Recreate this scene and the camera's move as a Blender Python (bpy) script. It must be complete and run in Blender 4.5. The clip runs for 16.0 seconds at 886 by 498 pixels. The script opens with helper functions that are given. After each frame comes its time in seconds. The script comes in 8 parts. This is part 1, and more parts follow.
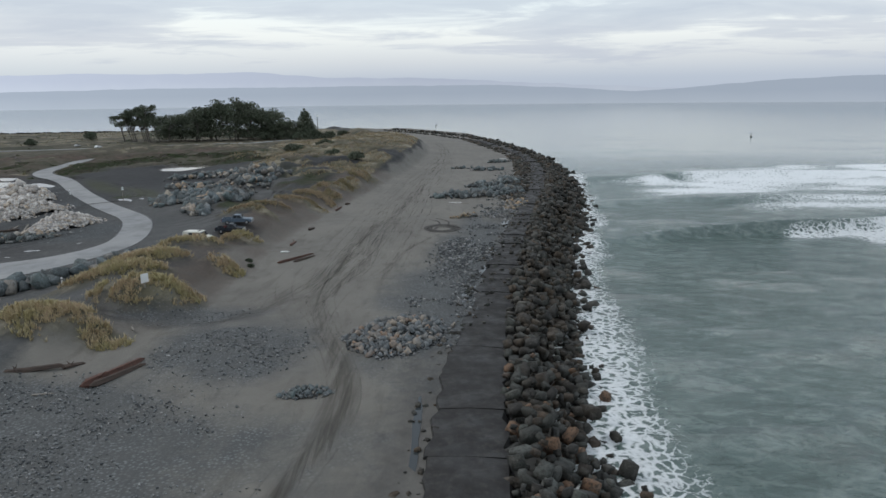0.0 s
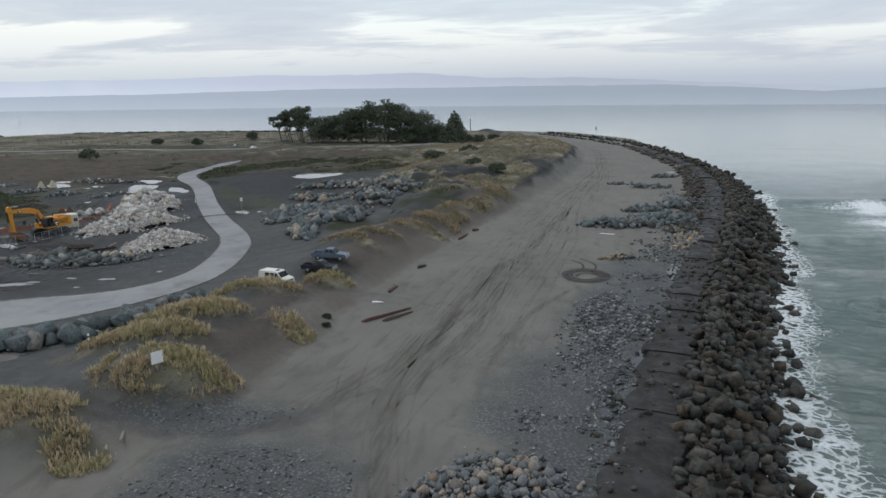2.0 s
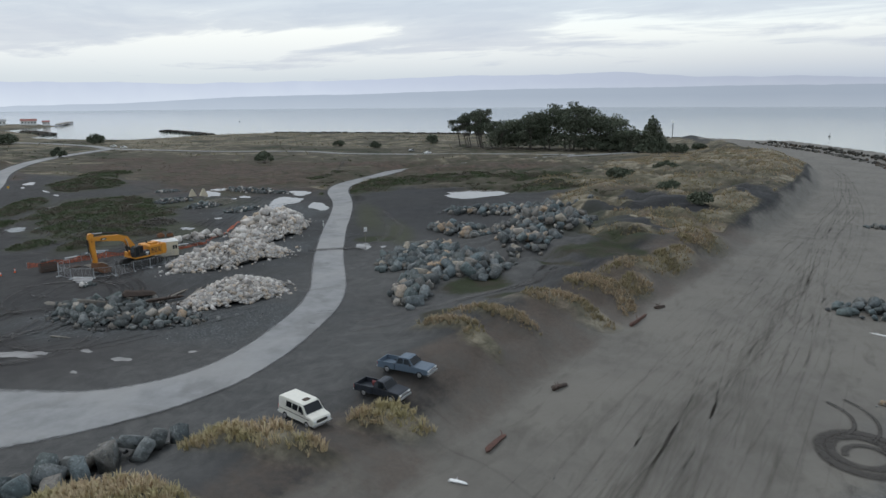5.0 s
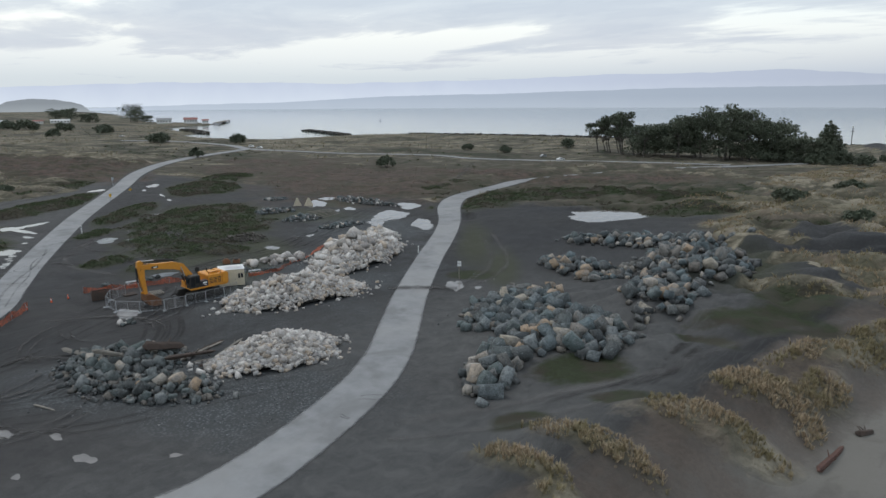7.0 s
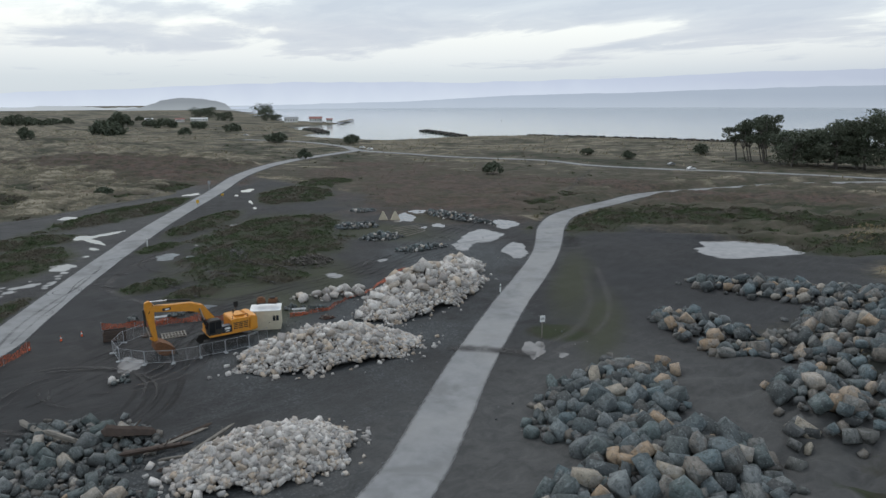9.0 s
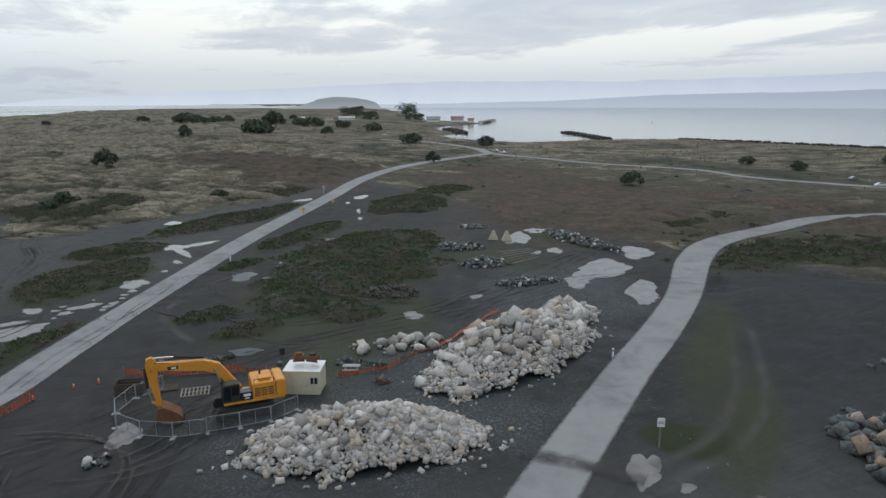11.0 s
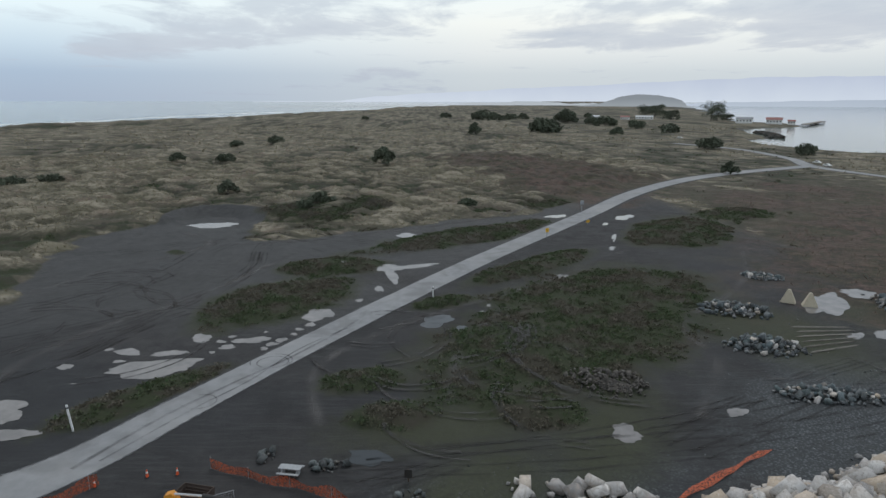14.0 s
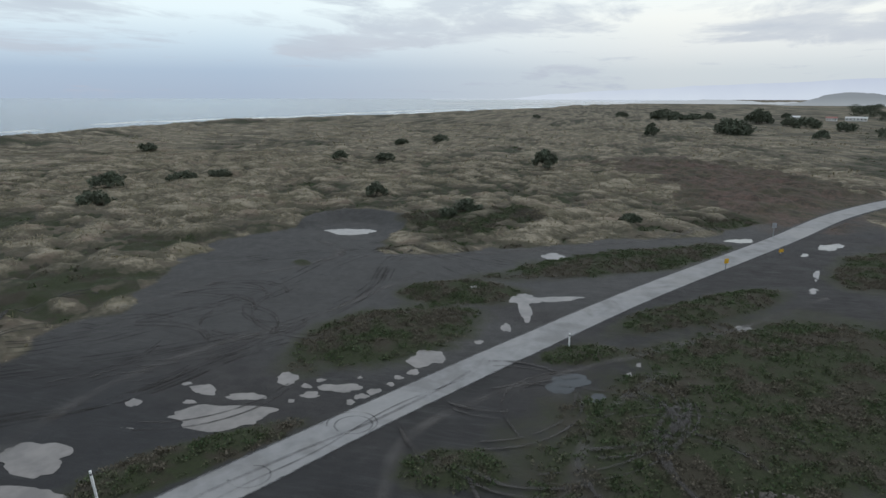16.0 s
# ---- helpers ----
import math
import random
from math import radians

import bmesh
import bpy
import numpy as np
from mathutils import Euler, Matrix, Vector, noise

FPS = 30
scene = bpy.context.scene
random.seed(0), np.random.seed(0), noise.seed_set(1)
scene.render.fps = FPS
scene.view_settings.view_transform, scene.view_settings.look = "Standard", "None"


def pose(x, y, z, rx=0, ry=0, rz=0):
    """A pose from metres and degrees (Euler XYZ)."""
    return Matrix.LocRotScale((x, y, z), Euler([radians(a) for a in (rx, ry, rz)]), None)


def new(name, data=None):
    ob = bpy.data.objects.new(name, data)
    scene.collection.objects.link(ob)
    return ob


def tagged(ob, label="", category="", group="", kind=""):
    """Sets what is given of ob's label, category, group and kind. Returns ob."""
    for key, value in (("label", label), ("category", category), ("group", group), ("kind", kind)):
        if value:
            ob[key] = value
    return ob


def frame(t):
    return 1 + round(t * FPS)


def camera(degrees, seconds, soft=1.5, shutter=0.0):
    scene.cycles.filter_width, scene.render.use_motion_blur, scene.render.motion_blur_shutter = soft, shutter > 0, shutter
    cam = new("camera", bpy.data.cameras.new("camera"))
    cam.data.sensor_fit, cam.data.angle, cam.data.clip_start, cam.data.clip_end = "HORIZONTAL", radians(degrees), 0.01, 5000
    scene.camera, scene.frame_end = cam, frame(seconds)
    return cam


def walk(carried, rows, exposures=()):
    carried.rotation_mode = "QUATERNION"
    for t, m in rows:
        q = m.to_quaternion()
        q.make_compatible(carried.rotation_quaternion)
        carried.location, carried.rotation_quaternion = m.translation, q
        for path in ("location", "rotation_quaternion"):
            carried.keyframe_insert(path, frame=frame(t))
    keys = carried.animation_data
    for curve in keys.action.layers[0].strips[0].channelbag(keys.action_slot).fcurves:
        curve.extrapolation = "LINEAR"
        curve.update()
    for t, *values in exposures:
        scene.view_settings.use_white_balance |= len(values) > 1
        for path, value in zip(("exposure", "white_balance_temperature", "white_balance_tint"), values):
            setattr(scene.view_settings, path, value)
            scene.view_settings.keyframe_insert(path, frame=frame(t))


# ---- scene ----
cam = camera(66.8, 16.0)
METRES, EYE, TILT, LEAN, TURN = 214.0, 29.11, 0.6, -0.7, 0.0
ROWS = [
    (0.0, 0.0, 0.0, 0.0, -0.3, -13.32, 1.27),
    (0.5, 0.0047, 0.0361, 0.0011, 3.0, -13.24, 1.27),
    (1.0, 0.0075, 0.0718, 0.0022, 7.31, -13.16, 1.26),
    (1.5, 0.0086, 0.1071, 0.0032, 10.93, -13.08, 1.31),
    (2.0, 0.0079, 0.142, 0.0042, 13.06, -13.04, 1.3),
    (2.5, 0.0061, 0.1767, 0.005, 15.42, -12.99, 1.29),
    (3.0, 0.003, 0.2111, 0.0059, 18.2, -12.93, 1.28),
    (3.5, -0.0015, 0.2445, 0.0071, 21.36, -12.88, 1.28),
    (4.0, -0.0076, 0.2775, 0.0082, 24.09, -12.82, 1.27),
    (6.5, -0.0558, 0.4362, 0.0148, 38.13, -12.57, 1.17),
    (7.0, -0.0691, 0.4656, 0.0162, 41.46, -12.52, 1.19),
    (7.5, -0.0834, 0.4945, 0.0176, 45.41, -12.47, 1.19),
    (8.0, -0.0994, 0.5223, 0.0187, 46.42, -12.46, 1.17),
    (8.5, -0.1156, 0.5496, 0.0199, 49.26, -12.43, 1.13),
    (9.0, -0.1323, 0.5759, 0.0211, 51.97, -12.4, 1.14),
    (11.5, -0.2303, 0.6908, 0.0267, 67.28, -12.25, 0.94),
    (12.0, -0.2523, 0.7099, 0.0278, 70.43, -12.25, 0.92),
    (12.5, -0.2749, 0.7267, 0.0289, 75.17, -12.21, 0.82),
    (13.0, -0.2984, 0.7412, 0.0299, 80.21, -12.17, 0.74),
    (13.5, -0.3223, 0.753, 0.0311, 85.17, -12.15, 0.66),
    (14.0, -0.3472, 0.7629, 0.0321, 89.2, -12.14, 0.61),
    (14.5, -0.3727, 0.7705, 0.0331, 92.61, -12.17, 0.55),
    (15.0, -0.3983, 0.7763, 0.034, 96.83, -12.19, 0.48),
    (15.5, -0.4242, 0.7799, 0.0349, 100.49, -12.21, 0.42),
    (16.0, -0.4505, 0.7816, 0.0359, 103.81, -12.22, 0.34),
]
walk(cam, [(t, pose(0, 0, EYE, TILT, LEAN, TURN) @ pose(METRES * x, METRES * y, METRES * z, 90 + pitch, roll, yaw)) for t, x, y, z, yaw, pitch, roll in ROWS], exposures=((0.0, 0.06), (4.0, 0.1), (8.0, 0.1), (11.0, 0.02), (13.0, -0.04), (16.0, -0.02)))

# ---- world, sun, exposure ----
SEA = -1.0
world = bpy.data.worlds.new("sky")
scene.world = world
world.use_nodes = True
wn, wl = world.node_tree.nodes, world.node_tree.links
wn.clear()


def wnode(kind, **values):
    n = wn.new(kind)
    for key, value in values.items():
        n.inputs[key].default_value = value
    return n


def wmath(op, a, b=None, clamp=False):
    n = wn.new("ShaderNodeMath")
    n.operation, n.use_clamp = op, clamp
    for i, v in enumerate((a, b)):
        if v is None:
            continue
        if isinstance(v, (int, float)):
            n.inputs[i].default_value = v
        else:
            wl.new(v, n.inputs[i])
    return n.outputs[0]


def wramp(value, stops):
    n = wn.new("ShaderNodeValToRGB")
    r = n.color_ramp
    while len(r.elements) < len(stops):
        r.elements.new(0.5)
    for e, (p, c) in zip(r.elements, stops):
        e.position, e.color = p, (*c, 1)
    wl.new(value, n.inputs[0])
    return n.outputs[0]


def wmix(fac, a, b):
    n = wn.new("ShaderNodeMix")
    n.data_type = "RGBA"
    for sock, v in ((n.inputs[0], fac), (n.inputs[6], a), (n.inputs[7], b)):
        if isinstance(v, tuple):
            sock.default_value = (*v, 1)
        elif isinstance(v, (int, float)):
            sock.default_value = v
        else:
            wl.new(v, sock)
    return n.outputs[2]


SUN_YAW, SUN_UP = 75.0, 48.0
sky = wn.new("ShaderNodeTexSky")
sky.sky_type, sky.sun_disc = "NISHITA", False
sky.sun_elevation, sky.sun_rotation = radians(SUN_UP), radians(-SUN_YAW)
coord = wn.new("ShaderNodeTexCoord")
split = wn.new("ShaderNodeSeparateXYZ")
wl.new(coord.outputs["Generated"], split.inputs[0])
dx, dy, dz = split.outputs
up = wmath("MAXIMUM", dz, 0.0)
# a cloud deck: the direction carried up to a plane overhead
lift = wmath("ADD", up, 0.07)
deck = wn.new("ShaderNodeCombineXYZ")
wl.new(wmath("DIVIDE", dx, lift), deck.inputs[0])
wl.new(wmath("DIVIDE", dy, lift), deck.inputs[1])
turned = wn.new("ShaderNodeMapping")
turned.inputs["Rotation"].default_value = (0, 0, radians(35))
turned.inputs["Scale"].default_value = (0.62, 0.9, 1)
wl.new(deck.outputs[0], turned.inputs[0])
big = wnode("ShaderNodeTexNoise", Scale=0.55, Detail=7.0, Roughness=0.55, Distortion=0.5)
wl.new(turned.outputs[0], big.inputs["Vector"])
# a paler band over the horizon, grey-blue haze below it, bluer to the west
clear = wramp(up, [(0.0, (0.44, 0.50, 0.60)), (0.025, (0.47, 0.53, 0.62)), (0.05, (0.63, 0.67, 0.71)), (0.085, (0.84, 0.88, 0.87)), (0.13, (0.84, 0.93, 0.95)), (0.2, (0.82, 0.92, 0.97)), (0.4, (0.66, 0.78, 0.9)), (1.0, (0.58, 0.70, 0.84))])
cloud = wramp(up, [(0.0, (0.44, 0.49, 0.60)), (0.06, (0.53, 0.57, 0.65)), (0.14, (0.53, 0.60, 0.69)), (0.3, (0.55, 0.62, 0.71)), (1.0, (0.64, 0.70, 0.78))])
blue = wramp(up, [(0.0, (0.40, 0.49, 0.62)), (0.03, (0.42, 0.53, 0.67)), (0.065, (0.60, 0.73, 0.84)), (0.11, (0.82, 0.95, 1.0)), (0.2, (0.92, 1.0, 1.0)), (1.0, (0.58, 0.70, 0.84))])
sunward = wramp(up, [(0.0, (0.58, 0.64, 0.69)), (0.03, (0.62, 0.68, 0.72)), (0.06, (0.78, 0.82, 0.83)), (0.1, (0.92, 0.95, 0.92)), (0.15, (0.90, 0.99, 1.0)), (0.25, (0.84, 0.95, 1.0)), (0.45, (0.68, 0.80, 0.92)), (1.0, (0.58, 0.70, 0.84))])
facing = wmath("ADD", wmath("MULTIPLY", dx, -math.sin(radians(SUN_YAW))), wmath("MULTIPLY", dy, math.cos(radians(SUN_YAW))))
clear = wmix(wramp(facing, [(0.35, (0, 0, 0)), (0.92, (1, 1, 1))]), clear, sunward)
west = wramp(wmath("ADD", wmath("MULTIPLY", dy, -0.7), 0.5), [(0.45, (0, 0, 0)), (0.85, (1, 1, 1))])
wisps = wnode("ShaderNodeTexNoise", Scale=1.7, Detail=8.0, Roughness=0.62, Distortion=0.8)
wl.new(turned.outputs[0], wisps.inputs["Vector"])
heaped = wmath("ADD", wmath("MULTIPLY", big.outputs[0], 0.72), wmath("MULTIPLY", wisps.outputs[0], 0.28))
over = wramp(up, [(0.03, (0.1, 0.1, 0.1)), (0.1, (0.5, 0.5, 0.5)), (0.16, (0.62, 0.62, 0.62)), (0.3, (0.7, 0.7, 0.7))])
cover = wramp(wmath("ADD", heaped, wmath("MULTIPLY", wmath("SUBTRACT", over, 0.5), 0.35)), [(0.43, (0, 0, 0)), (0.5, (0.75, 0.75, 0.75)), (0.6, (1, 1, 1))])
open_sky = wmix(west, clear, blue)
shade = wnode("ShaderNodeTexNoise", Scale=0.8, Detail=7.0, Roughness=0.6, Distortion=0.4)
wl.new(turned.outputs[0], shade.inputs["Vector"])
cloud = wmix(wramp(shade.outputs[0], [(0.42, (0, 0, 0)), (0.66, (0.6, 0.6, 0.6))]), cloud, (0.46, 0.53, 0.63))
seen = wmix(wmath("MULTIPLY", cover, 0.85), open_sky, cloud)
mixed = wmix(0.002, seen, sky.outputs[0])
back = wnode("ShaderNodeBackground", Strength=1.0)
wl.new(mixed, back.inputs[0])
wout = wn.new("ShaderNodeOutputWorld")
wl.new(back.outputs[0], wout.inputs[0])

sun = new("sun", bpy.data.lights.new("sun", "SUN"))
sun.data.energy, sun.data.angle, sun.data.color = 0.9, radians(14), (1.0, 0.98, 0.96)
sun.matrix_world = pose(0, 0, 300, 90 - SUN_UP, 0, 180 + SUN_YAW) @ pose(0, 0, 0)

# ---- materials ----


class Mat:
    """A node material with a Principled surface."""

    def __init__(self, name, rough=0.9, metal=0.0, spec=0.3):
        self.m = bpy.data.materials.new(name)
        self.m.use_nodes = True
        self.n, self.l = self.m.node_tree.nodes, self.m.node_tree.links
        self.b = self.n["Principled BSDF"]
        self.b.inputs["Roughness"].default_value = rough
        self.b.inputs["Metallic"].default_value = metal
        self.b.inputs["Specular IOR Level"].default_value = spec

    def put(self, sock, v):
        if isinstance(v, tuple):
            sock.default_value = (*v, 1) if len(v) == 3 and sock.type == "RGBA" else v
        elif isinstance(v, (int, float)):
            sock.default_value = v
        else:
            self.l.new(v, sock)

    def place(self):
        return self.n.new("ShaderNodeNewGeometry").outputs["Position"]

    def obj(self):
        return self.n.new("ShaderNodeTexCoord").outputs["Object"]

    def noise(self, vec, scale, detail=4, rough=0.55, dist=0.0):
        n = self.n.new("ShaderNodeTexNoise")
        self.l.new(vec, n.inputs["Vector"])
        for k, v in (("Scale", scale), ("Detail", detail), ("Roughness", rough), ("Distortion", dist)):
            n.inputs[k].default_value = v
        return n.outputs[0]

    def voronoi(self, vec, scale, feature="F1"):
        n = self.n.new("ShaderNodeTexVoronoi")
        n.feature = feature
        self.l.new(vec, n.inputs["Vector"])
        n.inputs["Scale"].default_value = scale
        return n.outputs[0]

    def stretch(self, vec, scale, turn=0.0):
        n = self.n.new("ShaderNodeMapping")
        self.l.new(vec, n.inputs[0])
        n.inputs["Scale"].default_value = scale
        n.inputs["Rotation"].default_value = (0, 0, radians(turn))
        return n.outputs[0]

    def math(self, op, a, b=0.0, clamp=False):
        n = self.n.new("ShaderNodeMath")
        n.operation, n.use_clamp = op, clamp
        self.put(n.inputs[0], a)
        self.put(n.inputs[1], b)
        return n.outputs[0]

    def ramp(self, v, stops):
        n = self.n.new("ShaderNodeValToRGB")
        r = n.color_ramp
        while len(r.elements) < len(stops):
            r.elements.new(0.5)
        for e, (p, c) in zip(r.elements, stops):
            e.position = p
            e.color = (*c, 1) if isinstance(c, tuple) else (c, c, c, 1)
        self.l.new(v, n.inputs[0])
        return n.outputs[0]

    def mix(self, f, a, b):
        n = self.n.new("ShaderNodeMix")
        n.data_type = "RGBA"
        self.put(n.inputs[0], f)
        self.put(n.inputs[6], a)
        self.put(n.inputs[7], b)
        return n.outputs[2]

    def attr(self, name):
        n = self.n.new("ShaderNodeAttribute")
        n.attribute_name = name
        return n.outputs["Fac"]

    def random(self):
        return self.n.new("ShaderNodeObjectInfo").outputs["Random"]

    def island(self):
        return self.n.new("ShaderNodeNewGeometry").outputs["Random Per Island"]

    def color(self, v):
        self.put(self.b.inputs["Base Color"], v)
        return self

    def rough(self, v):
        self.put(self.b.inputs["Roughness"], v)
        return self

    def bump(self, v, strength=0.5, distance=0.05):
        n = self.n.new("ShaderNodeBump")
        n.inputs["Strength"].default_value = strength
        n.inputs["Distance"].default_value = distance
        self.l.new(v, n.inputs["Height"])
        self.l.new(n.outputs[0], self.b.inputs["Normal"])
        return self

    def see_through(self, v):
        self.put(self.b.inputs["Alpha"], v)
        return self


def painted(name, c, rough=0.45, metal=0.0, wear=0.25, scale=3.0, spec=0.4):
    """A painted or plain surface with dirt and fading."""
    k = Mat(name, rough, metal, spec)
    v = k.obj()
    dirt = k.noise(v, scale, 6, 0.65)
    dark = tuple(x * (1 - wear) + 0.02 for x in c)
    k.color(k.mix(k.ramp(dirt, [(0.38, 0.0), (0.72, 1.0)]), c, dark))
    k.rough(k.ramp(dirt, [(0.3, rough), (0.8, min(1, rough + 0.25))]))
    return k.m


def make_ground():
    k = Mat("ground_cover", 0.95, 0, 0.22)
    p = k.place()
    fine, mid, wide = k.noise(p, 2.2, 8, 0.7), k.noise(p, 0.35, 6, 0.6), k.noise(p, 0.06, 5, 0.55)
    grit = k.noise(p, 9.0, 3, 0.7)

    def edge(name, soft=0.16):
        v = k.math("ADD", k.attr(name), k.math("MULTIPLY", k.math("SUBTRACT", k.noise(p, 0.9, 6, 0.65), 0.5), 0.7))
        return k.ramp(v, [(0.5 - soft, 0.0), (0.5 + soft, 1.0)])

    def blend(f, lo, hi, x, y, most=1.0):
        return k.mix(k.ramp(f, [(lo, 0.0), (hi, most)]), x, y)

    dirt = blend(mid, 0.3, 0.7, (0.031, 0.0315, 0.032), (0.017, 0.0175, 0.018))
    dirt = blend(wide, 0.42, 0.62, dirt, (0.043, 0.044, 0.044), 0.7)
    swept = k.noise(k.stretch(p, (1.0, 0.16, 1.0), 40), 0.8, 7, 0.68, 3.0)
    dirt = blend(swept, 0.42, 0.6, dirt, (0.03, 0.029, 0.029), 0.7)
    dirt = blend(k.noise(k.stretch(p, (1.0, 0.12, 1.0), 118), 0.5, 8, 0.7, 3.5), 0.5, 0.62, dirt, (0.062, 0.0635, 0.063), 0.7)
    dirt = blend(k.noise(p, 0.028, 4, 0.5), 0.45, 0.62, dirt, (0.036, 0.038, 0.041), 0.6)
    dirt = k.mix(k.math("MULTIPLY", k.attr("pale"), 0.75), dirt, blend(k.noise(p, 0.5, 7, 0.66, 0.8), 0.35, 0.65, (0.168, 0.166, 0.158), (0.094, 0.095, 0.093)))
    sand = blend(mid, 0.3, 0.75, (0.186, 0.173, 0.15), (0.142, 0.132, 0.115))
    sand = blend(wide, 0.42, 0.6, sand, (0.2, 0.186, 0.16))
    sand = blend(k.noise(k.stretch(p, (1.0, 0.3, 1.0), -8), 0.5, 7, 0.66, 1.0), 0.5, 0.68, sand, (0.118, 0.108, 0.09), 0.7)
    bank = blend(fine, 0.3, 0.7, (0.142, 0.112, 0.09), (0.09, 0.073, 0.06))
    bank = blend(mid, 0.5, 0.65, bank, (0.125, 0.112, 0.097), 0.7)
    sway = k.n.new("ShaderNodeTexNoise")
    k.l.new(p, sway.inputs["Vector"])
    sway.inputs["Scale"].default_value, sway.inputs["Detail"].default_value = 0.16, 5
    swing, bent = k.n.new("ShaderNodeVectorMath"), k.n.new("ShaderNodeVectorMath")
    swing.operation = "SCALE"
    swing.inputs["Scale"].default_value = 11.0
    k.l.new(sway.outputs["Color"], swing.inputs[0])
    k.l.new(p, bent.inputs[0])
    k.l.new(swing.outputs[0], bent.inputs[1])
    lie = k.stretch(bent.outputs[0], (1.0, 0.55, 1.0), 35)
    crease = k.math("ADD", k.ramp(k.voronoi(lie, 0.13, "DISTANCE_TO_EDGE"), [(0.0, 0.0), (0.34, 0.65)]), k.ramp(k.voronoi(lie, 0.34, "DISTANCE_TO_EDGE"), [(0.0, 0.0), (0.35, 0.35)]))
    # darker growth and painted shade in creases and hollows, paler grass on crests
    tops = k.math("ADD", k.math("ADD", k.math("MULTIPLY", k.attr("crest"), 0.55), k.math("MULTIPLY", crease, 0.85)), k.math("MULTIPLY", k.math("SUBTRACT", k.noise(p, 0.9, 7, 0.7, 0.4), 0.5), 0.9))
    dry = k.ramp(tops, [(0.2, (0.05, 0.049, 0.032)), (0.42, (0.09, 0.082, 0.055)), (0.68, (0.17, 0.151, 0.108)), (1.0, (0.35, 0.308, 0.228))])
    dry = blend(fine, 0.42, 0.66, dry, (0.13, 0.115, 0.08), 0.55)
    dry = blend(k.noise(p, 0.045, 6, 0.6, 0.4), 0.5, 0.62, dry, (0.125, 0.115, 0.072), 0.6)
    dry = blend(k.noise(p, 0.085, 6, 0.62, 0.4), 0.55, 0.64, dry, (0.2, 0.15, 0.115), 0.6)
    green = blend(fine, 0.3, 0.7, (0.044, 0.058, 0.024), (0.026, 0.03, 0.016))
    green = blend(k.noise(p, 0.16, 6, 0.62), 0.48, 0.58, green, (0.05, 0.043, 0.031), 0.85)
    green = blend(k.noise(p, 0.13, 5, 0.6), 0.52, 0.64, green, (0.07, 0.061, 0.049), 0.6)
    olive = blend(fine, 0.3, 0.7, (0.088, 0.083, 0.054), (0.05, 0.049, 0.033))
    olive = blend(k.noise(p, 0.17, 6, 0.62), 0.46, 0.6, olive, (0.12, 0.1, 0.077), 0.8)
    moss = blend(fine, 0.3, 0.7, (0.062, 0.07, 0.032), (0.04, 0.042, 0.025))
    red = blend(k.noise(p, 0.8, 7, 0.7), 0.38, 0.62, (0.15, 0.1, 0.08), (0.062, 0.05, 0.042))
    red = blend(k.noise(p, 0.06, 7, 0.64, 0.8), 0.46, 0.58, red, (0.062, 0.062, 0.036), 0.85)
    red = blend(k.noise(p, 0.2, 7, 0.66, 0.7), 0.46, 0.58, red, (0.045, 0.04, 0.03), 0.75)
    red = blend(k.noise(p, 0.33, 7, 0.66, 0.7), 0.54, 0.64, red, (0.15, 0.105, 0.08), 0.7)
    red = blend(mid, 0.55, 0.7, red, (0.14, 0.115, 0.082), 0.6)
    gravel = blend(k.voronoi(p, 3.2), 0.12, 0.5, (0.2, 0.215, 0.22), (0.055, 0.062, 0.065))
    gravel = blend(mid, 0.45, 0.6, gravel, (0.07, 0.074, 0.074), 0.7)
    wet = blend(mid, 0.35, 0.7, (0.055, 0.052, 0.05), (0.036, 0.035, 0.036))
    c = k.mix(edge("sand", 0.2), dirt, sand)
    c = k.mix(k.math("MULTIPLY", edge("bank", 0.25), 0.85), c, bank)
    c = k.mix(k.math("MULTIPLY", edge("wet", 0.3), 0.75), c, wet)
    c = k.mix(k.math("MULTIPLY", edge("gravel", 0.3), 0.8), c, gravel)
    c = k.mix(k.math("MULTIPLY", edge("moss", 0.4), 0.8), c, moss)
    c = k.mix(edge("olive", 0.3), c, olive)
    c = k.mix(edge("red", 0.3), c, red)
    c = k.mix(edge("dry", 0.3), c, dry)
    c = k.mix(edge("green"), c, green)
    c = k.mix(k.math("MULTIPLY", grit, 0.22), c, (0.05, 0.045, 0.04))
    c = k.mix(0.12, c, (0.0, 0.0, 0.0))
    k.color(c)
    grown = k.math("MAXIMUM", k.math("MAXIMUM", k.attr("dry"), k.attr("green")), k.math("MAXIMUM", k.attr("olive"), k.attr("red")))
    k.put(k.b.inputs["Specular IOR Level"], k.ramp(k.attr("sand"), [(0.4, 0.2), (0.7, 0.4)]))
    k.rough(k.math("ADD", k.ramp(grown, [(0.4, 0.84), (0.6, 1.0)]), k.math("MULTIPLY", k.math("SUBTRACT", mid, 0.5), 0.3)))
    furrow = k.math("MULTIPLY", crease, k.math("MULTIPLY", k.ramp(k.attr("dry"), [(0.3, 0.0), (0.6, 1.0)]), 6.0))
    k.bump(k.math("ADD", k.math("ADD", fine, furrow), k.math("MULTIPLY", grit, 0.4)), 0.7, 0.14)
    return k.m


